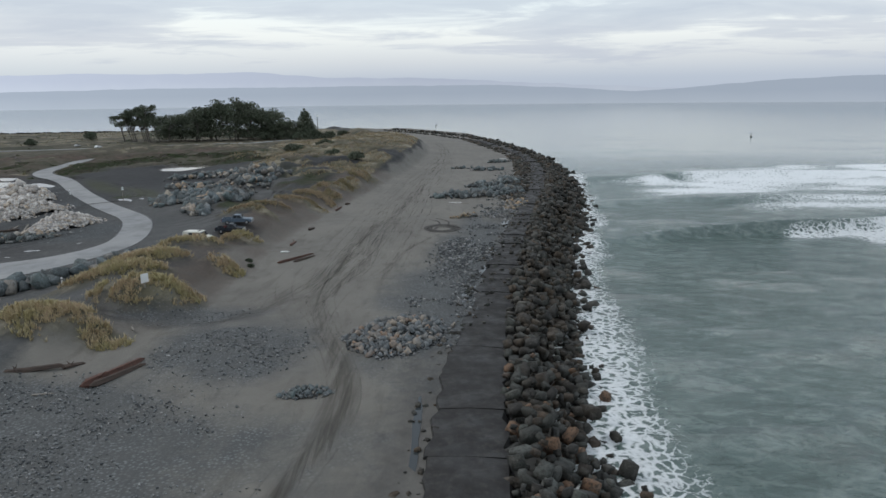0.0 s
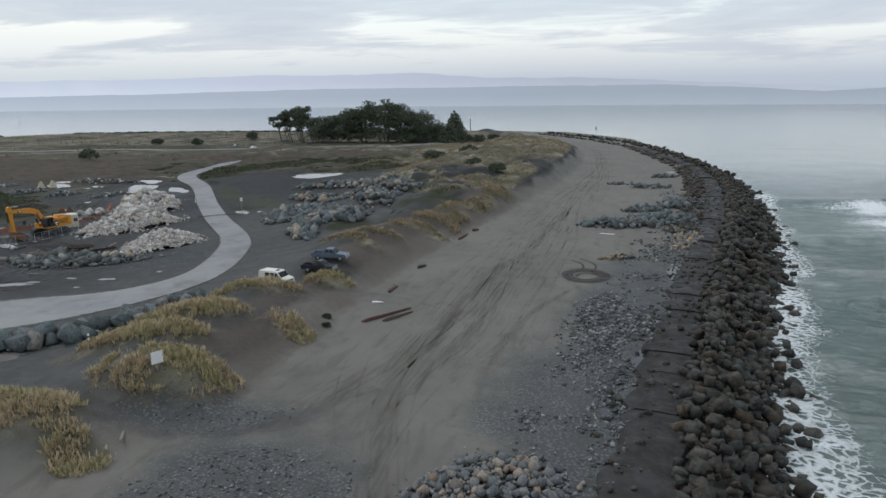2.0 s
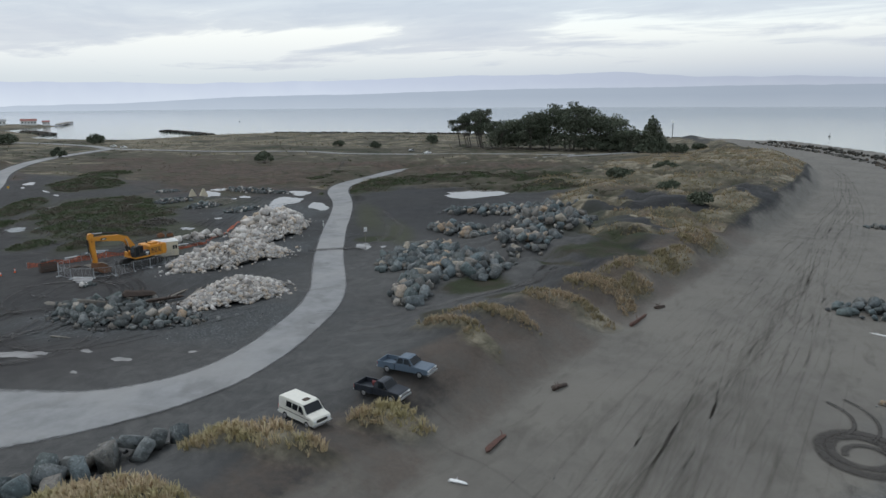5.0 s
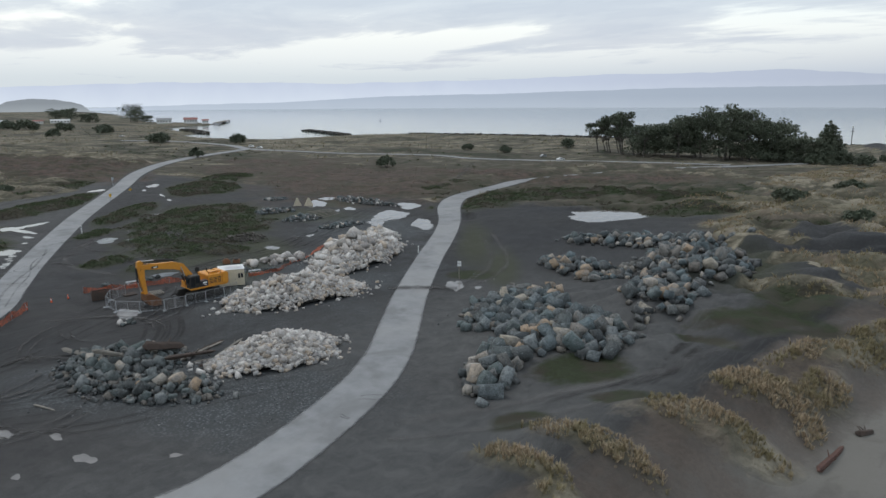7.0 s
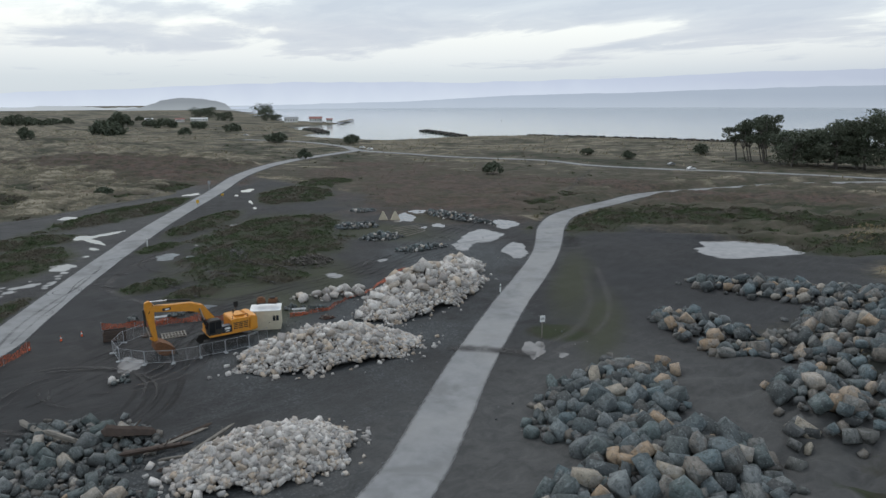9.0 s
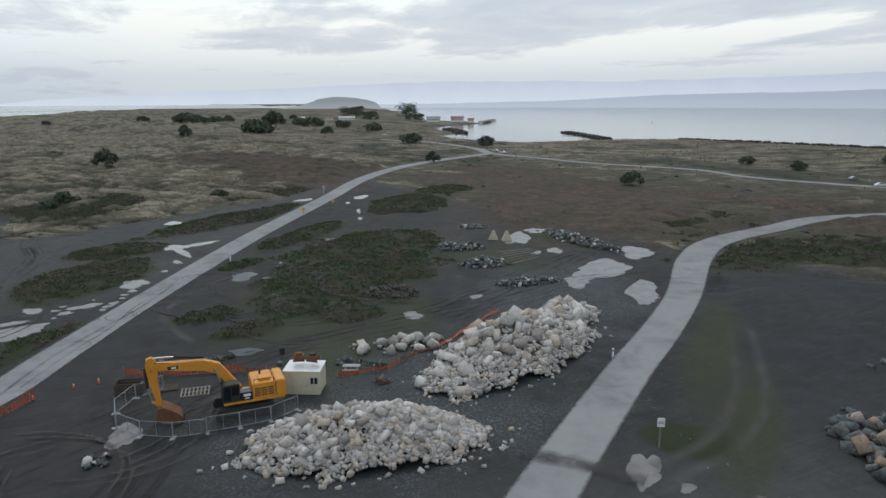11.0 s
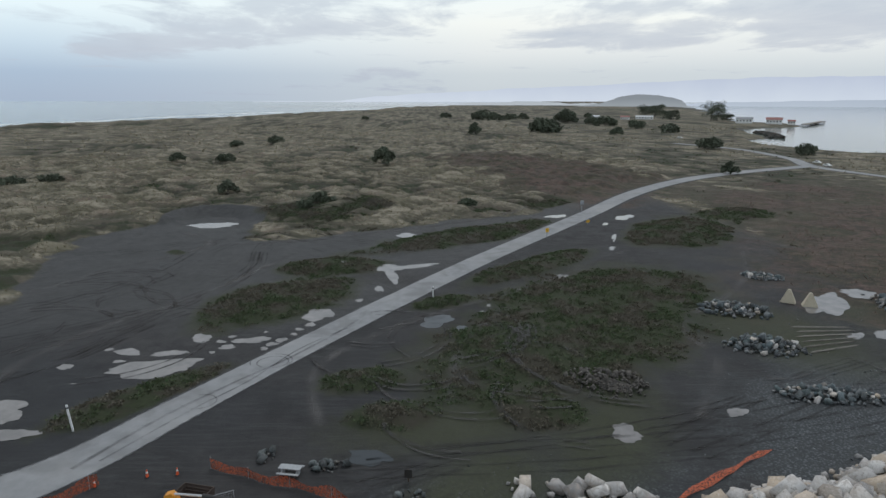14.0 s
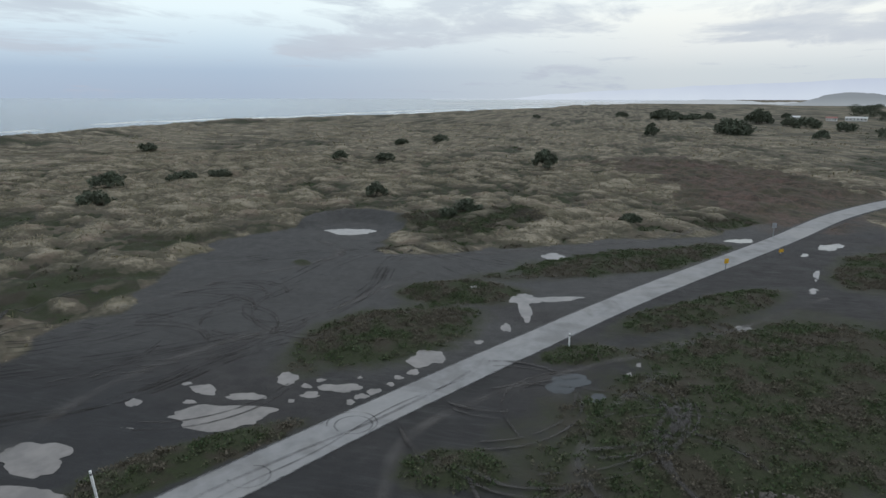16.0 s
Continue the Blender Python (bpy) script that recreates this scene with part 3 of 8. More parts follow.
OTHER_POOLS = [(-186.8, 70.2, 4.6, 3.0, 78), (-68.5, 180.4, 8.4, 5.2, 60), (-61.5, 80.5, 2.0, 0.8, 20), (-53.5, 62.2, 3.2, 1.2, 20), (-43.5, 60.8, 2.2, 0.9, 30), (10.0, 99, 0.9, 3.6, -8), (6.7, 80, 0.7, 3.2, -10), (2.6, 62.5, 0.7, 3.0, -10), (-1.6, 34.5, 0.35, 4.2, -2), (21, 207, 2.6, 1.8, 0), (5.0, 71, 0.8, 3, -10), (-226, 8, 5, 1.6, 120), (-240, -30, 7, 1.6, 100)]
PUDDLES = LOT_POOLS + ROADSIDE_POOLS + NORTH_POOLS + YARD_POOLS + OTHER_POOLS


def puddle_level(e):
    if e[0] > -15:
        return 1.98
    if e[0] == -68.5:
        return 2.75
    return float(np.interp(e[0], [-600, -250, -120, -80, -50, -35], [1.0, 0.6, 0.8, 1.2, 2.0, 2.6])) - (0.35 if e[0] == -186.8 else 0.0)


def hummocks(x, y):
    """Rounded dune hummocks with creased hollows between them, 0 to 1."""
    u, v = 0.87 * x + 0.5 * y, -0.5 * x + 0.87 * y
    w = u + 4 * lumps(x, y, 9, 12)
    a = np.abs(2 * lumps(w * 0.7, v, 6.0, 7) - 1)
    b = np.abs(2 * lumps(0.5 * w - 0.6 * v, 0.8 * w + 0.6 * v, 3.1, 8) - 1)
    c = np.abs(2 * lumps(0.9 * u + 0.4 * v, 0.9 * v - 0.4 * u, 1.9, 14) - 1)
    return np.clip(1.5 * (0.5 * a + 0.32 * b + 0.18 * c) ** 0.8, 0, 1)


def relief(x, y):
    """Height of the ground, with its dunes and hummocks."""
    x, y = np.asarray(x, float), np.asarray(y, float)
    d = x - foot(y)
    inland = np.interp(x, [-600, -250, -120, -80, -50, -35], [1.0, 0.6, 0.8, 1.2, 2.0, 2.6])
    beach = 2.05 + 0.12 * (lumps(x, y, 9, 3) - 0.5) + 0.05 * (lumps(x, y, 2.2, 4) - 0.5)
    ridge = np.exp(-(((d + 6.5) / 5.5) ** 2)) * (1.0 + 0.9 * (lumps(x, y, 9, 5) - 0.5)) * smooth(40, 52, y)
    gap = 1 - 0.75 * np.exp(-(((y - 53.5) / 2.4) ** 2)) - 0.6 * np.exp(-(((y - 82) / 4.5) ** 2))
    ridge = ridge * gap
    rough = smooth(2, 14, -d) * np.maximum(smooth(95, 150, y) * smooth(52, 40, -x) * 1.4, smooth(172, 200, y) * smooth(330, 250, y) * smooth(-170, -120, x) * 0.9)
    inner = dune_in(x, y)
    west = smooth(-1, 9, inner) * smooth(230, 170, y)
    far_back = smooth(-600, -330, x)
    hump = 0.62 * hummocks(x, y) + 0.3 * (lumps(x, y, 26, 13) - 0.5) - 0.05
    s = smooth(-3.2, 1.2, d)
    calm = smooth(0.0, 5.0, near_road(x, y))
    land = inland + ridge * 1.7 + calm * (west * (2.8 + 0.4 * far_back) + rough * 3.2) * np.maximum(hump, -0.1)
    land = land + smooth(0.3, 0.75, ovals(x, y, NEARGRASS)) * 0.85 + calm * (0.5 * smooth(0.45, 0.8, ovals(x, y, SCRUB)) + 0.16 * (lumps(x, y, 3.2, 9) - 0.5))
    land = land + 1.4 * smooth(150, 178, y) * smooth(-112, -78, x) * smooth(300, 230, y)
    # the terraced bank that half rings the pond
    rad, open_side = pond_bank(x, y)
    bowl = np.clip((rad - 0.72) / 0.78, 0, 0.999)
    step = np.floor(bowl * 4) / 4 + 0.25 * smooth(0.6, 1.0, bowl * 4 - np.floor(bowl * 4))
    held = 0.35 + 2.6 * step
    land = np.where(rad < 1.5, land + (held - land) * np.maximum(open_side * smooth(1.5, 1.4, rad), smooth(0.95, 0.75, rad)), land)
    # foredunes along the ocean
    z = land * (1 - s) + beach * s
    for e in PUDDLES:
        level = puddle_level(e)
        z = z + (level - 0.04 - z) * smooth(0.28, 0.46, oval(x, y, e))
    inside = shore_in(x, y)
    ocean = smooth(-180, -320, x) * smooth(0, -60, y - np.interp(x, [-1600, -900, -350], [110, -20, -120]))
    z = z + ocean * 2.5 * np.exp(-(((inside - 32) / 18) ** 2)) * (0.6 + 0.8 * lumps(x, y, 14, 11))
    rim = np.where(x > -30, np.clip((inside - 1) / 6.5, -1, 1), np.clip(inside / 14, -1, 1))
    return np.where(rim > 0, (SEA - 0.3) + (z - SEA + 0.3) * smooth(0, 1, rim), SEA - 0.3 + 2.5 * rim)


def near_road(x, y):
    """Metres outside the nearest edge of a road (inside: negative)."""
    best = np.full(np.shape(x), 1e9)
    for line in (ROAD_SHORE, ROAD_INLAND, ROAD_BAY):
        d, w = off_line(x, y, line[::2])
        best = np.minimum(best, d - w / 2)
    return best


def covers(x, y):
    """What the ground carries at x, y: weights about 0.5 at the edges."""
    road = near_road(x, y)
    free = smooth(-0.3, 1.2, road)
    d = x - foot(y)
    inside = shore_in(x, y)
    out = {"sand": smooth(-4.5, -0.3, d + 2.5 * (lumps(x, y, 6, 36) - 0.5))}
    ragged = 0.26 * (lumps(x, y, 5, 21) - 0.5) + 0.16 * (lumps(x, y, 1.8, 22) - 0.5)
    def firm(many, k=2.0):
        return 0.5 + (ovals(x, y, many) - 0.5) * k

    scrub = firm(SCRUB, 2.1) + ragged * 1.3
    mud = firm(MUD, 1.7) + ragged * 1.7
    near = firm(NEARGRASS) + ragged * 1.6 - 0.22 * smooth(92, 100, y)
    heath = firm(HEATH, 1.7) + ragged * 1.5 + 0.3 * (lumps(x, y * 1.6, 15, 23) - 0.5)
    # the rough country beyond the yards
    inner = dune_in(x, y)
    wild = smooth(-0.6, 1.4, inner)
    north = smooth(176, 192, y - 0.1 * (x + 90)) * smooth(-8, -14, d)
    east = smooth(-2, -5, d) * smooth(-58, -40, x + 10 * (lumps(x, y, 12, 34) - 0.5)) * smooth(134, 148, y + 8 * (lumps(x, y, 9, 35) - 0.5))
    east = east * np.where(y < 200, smooth(0.44, 0.6, 0.65 * lumps(x + y, x - y, 13, 38) + 0.35 * lumps(x, y, 4.5, 39)), 1.0)
    open_land = np.clip(np.maximum(np.maximum(wild, north), east * 0.9), 0, 1) * smooth(0, 8, inside)
    wide_tan = lumps(x, y * 1.5, 34, 31) * 0.6 + lumps(x + 0.4 * y, y, 15, 32) * 0.4
    tan = 0.42 * hummocks(x, y) + 0.58 * wide_tan
    bias = 0.0 + 0.035 * smooth(-190, -230, x) * smooth(150, 90, y)
    out["dry"] = np.maximum(near, np.where(open_land > 0.5, 0.5 + (tan - 0.52 + np.where(x > -60, 0.06, bias - 0.17 * smooth(160, 185, y) * smooth(330, 290, y) * smooth(-280, -240, x))) * 3.4, open_land * 0.6) * (heath < 0.5)) * free
    bare = np.where(pond_bank(x, y)[0] < 1.42, 0.0, 1.0)
    open_land = open_land * bare
    out["dry"] = out["dry"] * bare
    out["green"] = np.maximum(np.maximum(scrub, mud), np.where((open_land > 0.5) & (tan < 0.43 - 0.05 * (x > -60)) & (heath < 0.5), 0.75, 0)) * free
    out["olive"] = open_land * free
    out["red"] = heath * free * smooth(0, 8, inside)
    out["moss"] = np.maximum(firm(MOSS, 1.8) + ragged, 0.6 * smooth(0.15, 0.48, scrub) * (0.5 + 0.7 * lumps(x, y, 8, 43))) * free
    out["wet"] = np.maximum(ovals(x, y, WET) + ragged, smooth(3.5, 0.5, np.abs(x - walk_x(y) + 3.2)) * 0.62 * (y < 400) * (x > -20))
    out["pale"] = 0.75 * smooth(-70, -52, x) * smooth(-24, -32, x) * (0.3 + 0.7 * smooth(152, 124, y)) + 0.42 * smooth(-112, -130, x) * smooth(2, -6, y - 104.5 - 0.57 * (-124 - x))
    out["bank"] = smooth(-8.5, -6, d) * smooth(2.0, -0.5, d) * smooth(46, 56, y) * smooth(175, 150, y) * (0.35 + 0.65 * lumps(x, y, 4, 37)) * free
    # steers the grass tone: shade painted into hollows, crests paler
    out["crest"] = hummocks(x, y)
    out["gravel"] = firm(GRAVEL, 1.5) + 0.08 + ragged * 2.4
    return out


def grid_axis(stops):
    """Coordinates from rows of (from, to, step)."""
    out = []
    for a, b, s in stops:
        out += list(np.linspace(a, b, max(2, int(round(abs(b - a) / s)) + 1)))[:-1]
    return np.array(out + [stops[-1][1]])


def sheet(name, xs, ys, height, mat, attrs=None, smooth_faces=True):
    gx, gy = np.meshgrid(xs, ys)
    x, y = gx.ravel(), gy.ravel()
    co = np.stack([x, y, height(x, y)], 1)
    nx, ny = len(xs), len(ys)
    i = (np.arange(ny - 1)[:, None] * nx + np.arange(nx - 1)[None]).ravel()
    return raw(name, co, np.stack([i, i + 1, i + 1 + nx, i + nx], 1), mat, attrs(x, y) if attrs else None, smooth_faces)


def raw(name, co, faces, mat, attrs=None, smooth_faces=False):
    """A mesh from arrays of vertices and of faces with equal numbers of corners."""
    me = bpy.data.meshes.new(name)
    co, faces = np.asarray(co, np.float32), np.asarray(faces, np.int32)
    k = faces.shape[1]
    me.vertices.add(len(co))
    me.vertices.foreach_set("co", co.ravel())
    me.loops.add(faces.size)
    me.loops.foreach_set("vertex_index", faces.ravel())
    me.polygons.add(len(faces))
    me.polygons.foreach_set("loop_start", np.arange(len(faces), dtype=np.int32) * k)
    me.update(calc_edges=True)
    me.validate()
    if smooth_faces:
        me.polygons.foreach_set("use_smooth", np.ones(len(faces), bool))
    for key, v in (attrs or {}).items():
        a = me.attributes.new(key, "FLOAT", "POINT")
        a.data.foreach_set("value", np.asarray(v, np.float32))
    if mat:
        me.materials.append(mat)
    return me


def gz(x, y):
    return float(relief(np.array([x]), np.array([y]))[0])


# ---- ground, sea, roads ----
xs = grid_axis([(-3500, -1500, 150), (-1500, -600, 30), (-600, -330, 7), (-330, -150, 1.0), (-150, 40, 0.9), (40, 60, 5), (60, 400, 80)])
ys = grid_axis([(-900, -300, 80), (-300, -60, 10), (-60, 20, 1.1), (20, 190, 0.9), (190, 330, 2.2), (330, 500, 7), (500, 1700, 60)])
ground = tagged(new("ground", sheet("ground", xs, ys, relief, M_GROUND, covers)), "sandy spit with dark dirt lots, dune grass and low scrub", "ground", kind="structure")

# breakers seaward of the rubble wall: x, y, half length, half width, degrees, height
SWELLS = [(54, 106, 30, 2.6, 13, 2.0), (62, 140, 40, 5, 4, 0.8), (76, 178, 46, 5, 4, 1.0), (95, 178, 60, 7, 0, 0.8), (60, 60, 60, 5, 10, 0.35), (40, 45, 50, 4, 14, 0.25)]


def sea_height(x, y):
    z = np.full(x.shape, SEA)
    near = smooth(500, 150, np.hypot(x - 40, y - 80))
    for k, (size, amp) in enumerate(((17, 0.42), (6.5, 0.3), (3.0, 0.17))):
        z = z + near * amp * (lumps(x * 0.55 + 0.2 * y, y, size, 40 + k) - 0.5)
    for cx, cy, a, b, turn, high in SWELLS:
        c, s = math.cos(radians(turn)), math.sin(radians(turn))
        u, v = (x - cx) * c + (y - cy) * s, -(x - cx) * s + (y - cy) * c
        v = v + 2.5 * (lumps(u, v * 0 + cx, 14, 44) - 0.5)
        z = z + high * np.exp(-((u / a) ** 2)) * np.where(v < 0, np.exp(-((v / (b * 0.5)) ** 2)), np.exp(-((v / (b * 1.6)) ** 2)))
    return z


def sea_attrs(x, y):
    inside = shore_in(x, y)
    east = smooth(-60, -20, x)
    reach = np.interp(y, [15, 45, 62, 110], [7.0, 6.4, 5.2, 4.2]) + 4.5 * (lumps(x, y, 9, 51) - 0.4) + 2.5 * (lumps(x, y, 3, 52) - 0.5)
    foam = east * smooth(reach + 3.5, reach * 0.3 - 1.5, -inside) * 0.66 * smooth(430, 200, y)
    spots = [(80, 102, 28, 12, 12), (92, 166, 50, 24, 6), (108, 196, 52, 12, 6), (100, 134, 40, 15, 2), (60, 152, 22, 10, -12)]
    for e in spots:
        foam = np.maximum(foam, smooth(0.3, 0.8, oval(x, y, e) + 0.35 * (lumps(x, y, 12, 58) - 0.5)) * (0.42 + 0.5 * lumps(x * 0.6, y * 1.5, 7, 57)))
    for e in ((84, 108, 32, 5, 12), (100, 176, 46, 5, 6), (60, 166, 18, 4, -6)):
        foam = np.maximum(foam, smooth(0.35, 0.7, oval(x, y, e) + 0.5 * (lumps(x, y, 8, 60) - 0.5)) * (0.6 + 0.35 * lumps(x, y * 1.3, 5, 59)))
    # lines of surf off the ocean beach
    ocean = smooth(-200, -260, x) * smooth(-20, -60, y - np.interp(x, [-1600, -900, -350], [60, -90, -180])) * (y < 100)
    foam = np.maximum(foam, ocean * smooth(330, 30, -inside) * (0.25 + 0.75 * smooth(0.45, 0.7, lumps(x * 0.25 + y * 0.9, y * 0.3 - x * 0.1, 26, 53))) * 0.86)
    return {"foam": foam, "chop": np.maximum(smooth(230, 40, np.hypot(x - 45, y - 50)), 0.3 * smooth(200, 60, y)) * (0.5 + 0.4 * lumps(x, y, 24, 54))}


sx = grid_axis([(-3600, -1500, 150), (-1500, -150, 30), (-150, 0, 15), (0, 130, 0.8), (130, 260, 4), (260, 1000, 60), (1000, 3600, 250)])
sy = grid_axis([(-3600, -800, 200), (-800, -50, 25), (-50, 15, 4), (15, 200, 1.0), (200, 460, 5), (460, 1200, 40), (1200, 3600, 250)])
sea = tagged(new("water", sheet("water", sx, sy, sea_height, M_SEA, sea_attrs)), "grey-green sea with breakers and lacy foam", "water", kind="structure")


def ribbon(name, line, mat, lift=0.03, across=6, skirt=0.0):
    """A strip laid on the ground along a line of x, y, width; the attribute edge runs from 0 at its sides to 1 in the middle."""
    tang = np.gradient(line[:, :2], axis=0)
    tang /= np.linalg.norm(tang, axis=1)[:, None]
    side = np.stack([-tang[:, 1], tang[:, 0]], 1)
    u = np.linspace(-1, 1, across + 1)
    p = line[:, None, :2] + side[:, None] * (u[None, :, None] * line[:, None, 2:3] * 0.5)
    x, y = p[..., 0].ravel(), p[..., 1].ravel()
    z = relief(x, y)
    z = z.reshape(len(line), -1)
    z = np.maximum(z, 0.5 * (z + z.max(1, keepdims=True))) + lift
    n, m = len(line), across + 1
    i = (np.arange(n - 1)[:, None] * m + np.arange(m - 1)[None]).ravel()
    edge = np.tile(1 - np.abs(u), n)
    return raw(name, np.stack([x, y, z.ravel()], 1), np.stack([i, i + m, i + m + 1, i + 1], 1), mat, {"edge": edge}, True)


for nm, line, label in (("road_1", ROAD_SHORE, "pale worn tarmac road curving past rock piles"), ("road_2", ROAD_INLAND, "straight pale worn tarmac road with dark skid marks"), ("road_3", ROAD_BAY, "narrow pale track along the bay")):
    wide = line.copy()
    wide[:, 2] += 0.25
    tagged(new(nm, ribbon(nm, wide, M_ROAD, 0.06, 10)), label, "road", kind="structure")

# ---- helpers for things ----


def part(name, data, parent, mat=None, label="", m=None):
    """Links a mesh or bmesh as one part under a thing or a part."""
    if isinstance(data, bmesh.types.BMesh):
        me = bpy.data.meshes.new(name)
        data.to_mesh(me)
        data.free()
        data = me
    if mat and not data.materials:
        data.materials.append(mat)
    ob = new(name, data)
    ob.parent = parent
    if m is not None:
        ob.matrix_basis = m
    if label:
        ob["label"] = label
    return ob


def thing(name, m, label, category, group="", kind=""):
    ob = new(name)
    ob.empty_display_size = 0.3
    ob.matrix_world = m
    return tagged(ob, label, category, group, kind)



def hull(seed, points=20, flat=0.75, boxy=0.5):
    """Vertices and triangles of an angular stone about 1 m in radius."""
    r = random.Random(seed)
    bm = bmesh.new()
    for _ in range(points):
        v = Vector((r.gauss(0, 1), r.gauss(0, 1), r.gauss(0, 1))).normalized()
        box = v / max(abs(c) for c in v)
        v = v.lerp(box * 0.8, boxy) * r.uniform(0.78, 1.14)
        bm.verts.new((v.x, v.y * r.uniform(0.75, 0.95), v.z * flat))
    got = bmesh.ops.convex_hull(bm, input=bm.verts)
    bmesh.ops.delete(bm, geom=[g for g in got["geom_interior"] if isinstance(g, bmesh.types.BMVert)], context="VERTS")
    bmesh.ops.triangulate(bm, faces=bm.faces)
    bm.verts.index_update()
    co = np.array([v.co for v in bm.verts])
    tri = np.array([[v.index for v in f.verts] for f in bm.faces])
    bm.free()
    return co, tri


def blocky(seed, cuts=7, flat=0.75, worn=0.05, crag=0.0):
    """An angular quarry block: a box split along random planes, its edges a little broken."""
    r = random.Random(seed)
    bm = bmesh.new()
    bmesh.ops.create_cube(bm, size=2.0)
    sx, sy, sz = r.uniform(0.85, 1.25), r.uniform(0.55, 0.9), flat * r.uniform(0.8, 1.15)
    for v in bm.verts:
        v.co = Vector((v.co.x * sx * 0.86, v.co.y * sy * 0.86, v.co.z * sz * 0.86))
    for _ in range(cuts):
        n = Vector((r.choice((-1, 1)) * r.uniform(0.25, 1), r.choice((-1, 1)) * r.uniform(0.25, 1), r.choice((-1, 1)) * r.uniform(0.1, 1))).normalized()
        far = max(n.dot(v.co) for v in bm.verts)
        got = bmesh.ops.bisect_plane(bm, geom=bm.verts[:] + bm.edges[:] + bm.faces[:], plane_co=n * far * r.uniform(0.6, 0.9), plane_no=n, clear_outer=True)
        rim = [g for g in got["geom_cut"] if isinstance(g, bmesh.types.BMEdge)]
        bmesh.ops.contextual_create(bm, geom=rim)
    bmesh.ops.remove_doubles(bm, verts=bm.verts, dist=0.06)
    if worn:
        bmesh.ops.bevel(bm, geom=list(bm.edges), offset=worn, segments=1, affect="EDGES", clamp_overlap=True)
    bmesh.ops.triangulate(bm, faces=bm.faces)
    if crag:
        bmesh.ops.subdivide_edges(bm, edges=bm.edges, cuts=1, use_grid_fill=True)
        bmesh.ops.triangulate(bm, faces=bm.faces)
        for v in bm.verts:
            v.co += crag * noise.noise_vector(v.co * 2.2 + Vector((0, seed, 0)))
    for v in bm.verts:
        v.co *= 0.84 + 0.14 * noise.noise(v.co * 1.9 + Vector((seed, 0, 0)))
    bmesh.ops.recalc_face_normals(bm, faces=bm.faces)
    bm.verts.index_update()
    co = np.array([v.co for v in bm.verts])
    tri = np.array([[v.index for v in f.verts] for f in bm.faces])
    bm.free()
    return co, tri


HULLS = [blocky(s, 3, 0.75, 0.0) for s in range(16)]
BLOCKS = [blocky(300 + s, 2 + s % 3, 0.6 + 0.06 * (s % 5), 0.0) for s in range(18)]
CHUNKS = [blocky(350 + s, 2 + s % 2, 0.7, 0.0) for s in range(16)]
BOULDERS = [blocky(400 + s, 3 + s % 3, 0.66 + 0.07 * (s % 5), 0.0) for s in range(20)]


def stone_meshes(name, mat, shapes):
    return [raw(name, co, tri, mat) for co, tri in shapes]


def turn_matrix(r, tilt=0.5):
    return Euler((r.uniform(-tilt, tilt), r.uniform(-tilt, tilt), r.uniform(0, 6.3))).to_matrix()


def joined(name, shapes, spots, mat, seed=1, tilt=0.6, attrs=None):
    """One mesh of many stones or tufts. spots: rows of x, y, z, size."""
    r = random.Random(seed)
    cos, tris, base = [], [], 0
    for x, y, z, s in spots:
        co, tri = shapes[r.randrange(len(shapes))]
        rot = np.array(turn_matrix(r, tilt)) * s
        cos.append(co @ rot.T + (x, y, z))
        tris.append(tri + base)
        base += len(co)
    return raw(name, np.vstack(cos), np.vstack(tris), mat)


def rim(a, e):
    """How far a pile reaches along the angle a, as a share of its ellipse."""
    return 0.96 + 0.05 * np.sin(3 * a + e[0]) + 0.045 * np.sin(7 * a + e[1]) + 0.045 * np.sin(13 * a)


def spread(ellipses, count, smallest, largest, seed, gap=0.8, skew=1.9):
    """Spots in ellipses (cx, cy, a, b, degrees, height), big ones first, that keep their distance: x, y, lift, radius."""
    r = random.Random(seed)
    areas = [e[2] * e[3] for e in ellipses]
    radii = sorted((smallest + (largest - smallest) * r.random() ** skew for _ in range(count)), reverse=True)
    kept, cells = [], {}
    for rad in radii:
        for _ in range(14):
            e = r.choices(ellipses, areas)[0]
            a, q = r.uniform(0, 6.2832), math.sqrt(r.random())
            q *= rim(a, e)
            if r.random() < 0.05:
                q *= 1.25
            u, v = q * e[2] * math.cos(a), q * e[3] * math.sin(a)
            c, s = math.cos(radians(e[4])), math.sin(radians(e[4]))
            x, y = e[0] + u * c - v * s, e[1] + u * s + v * c
            lift = max(f[5] * max(0.0, 1 - (2 * (1 - float(oval(x, y, f)))) ** 1.5) ** 0.9 for f in ellipses)
            cell = (int(x // 3), int(y // 3))
            near = [k for i in (-1, 0, 1) for j in (-1, 0, 1) for k in cells.get((cell[0] + i, cell[1] + j), ())]
            if all((x - k[0]) ** 2 + (y - k[1]) ** 2 > (gap * (rad + k[3])) ** 2 for k in near):
                row = (x, y, lift, rad)
                kept.append(row)
                cells.setdefault(cell, []).append(row)
                break
    return kept


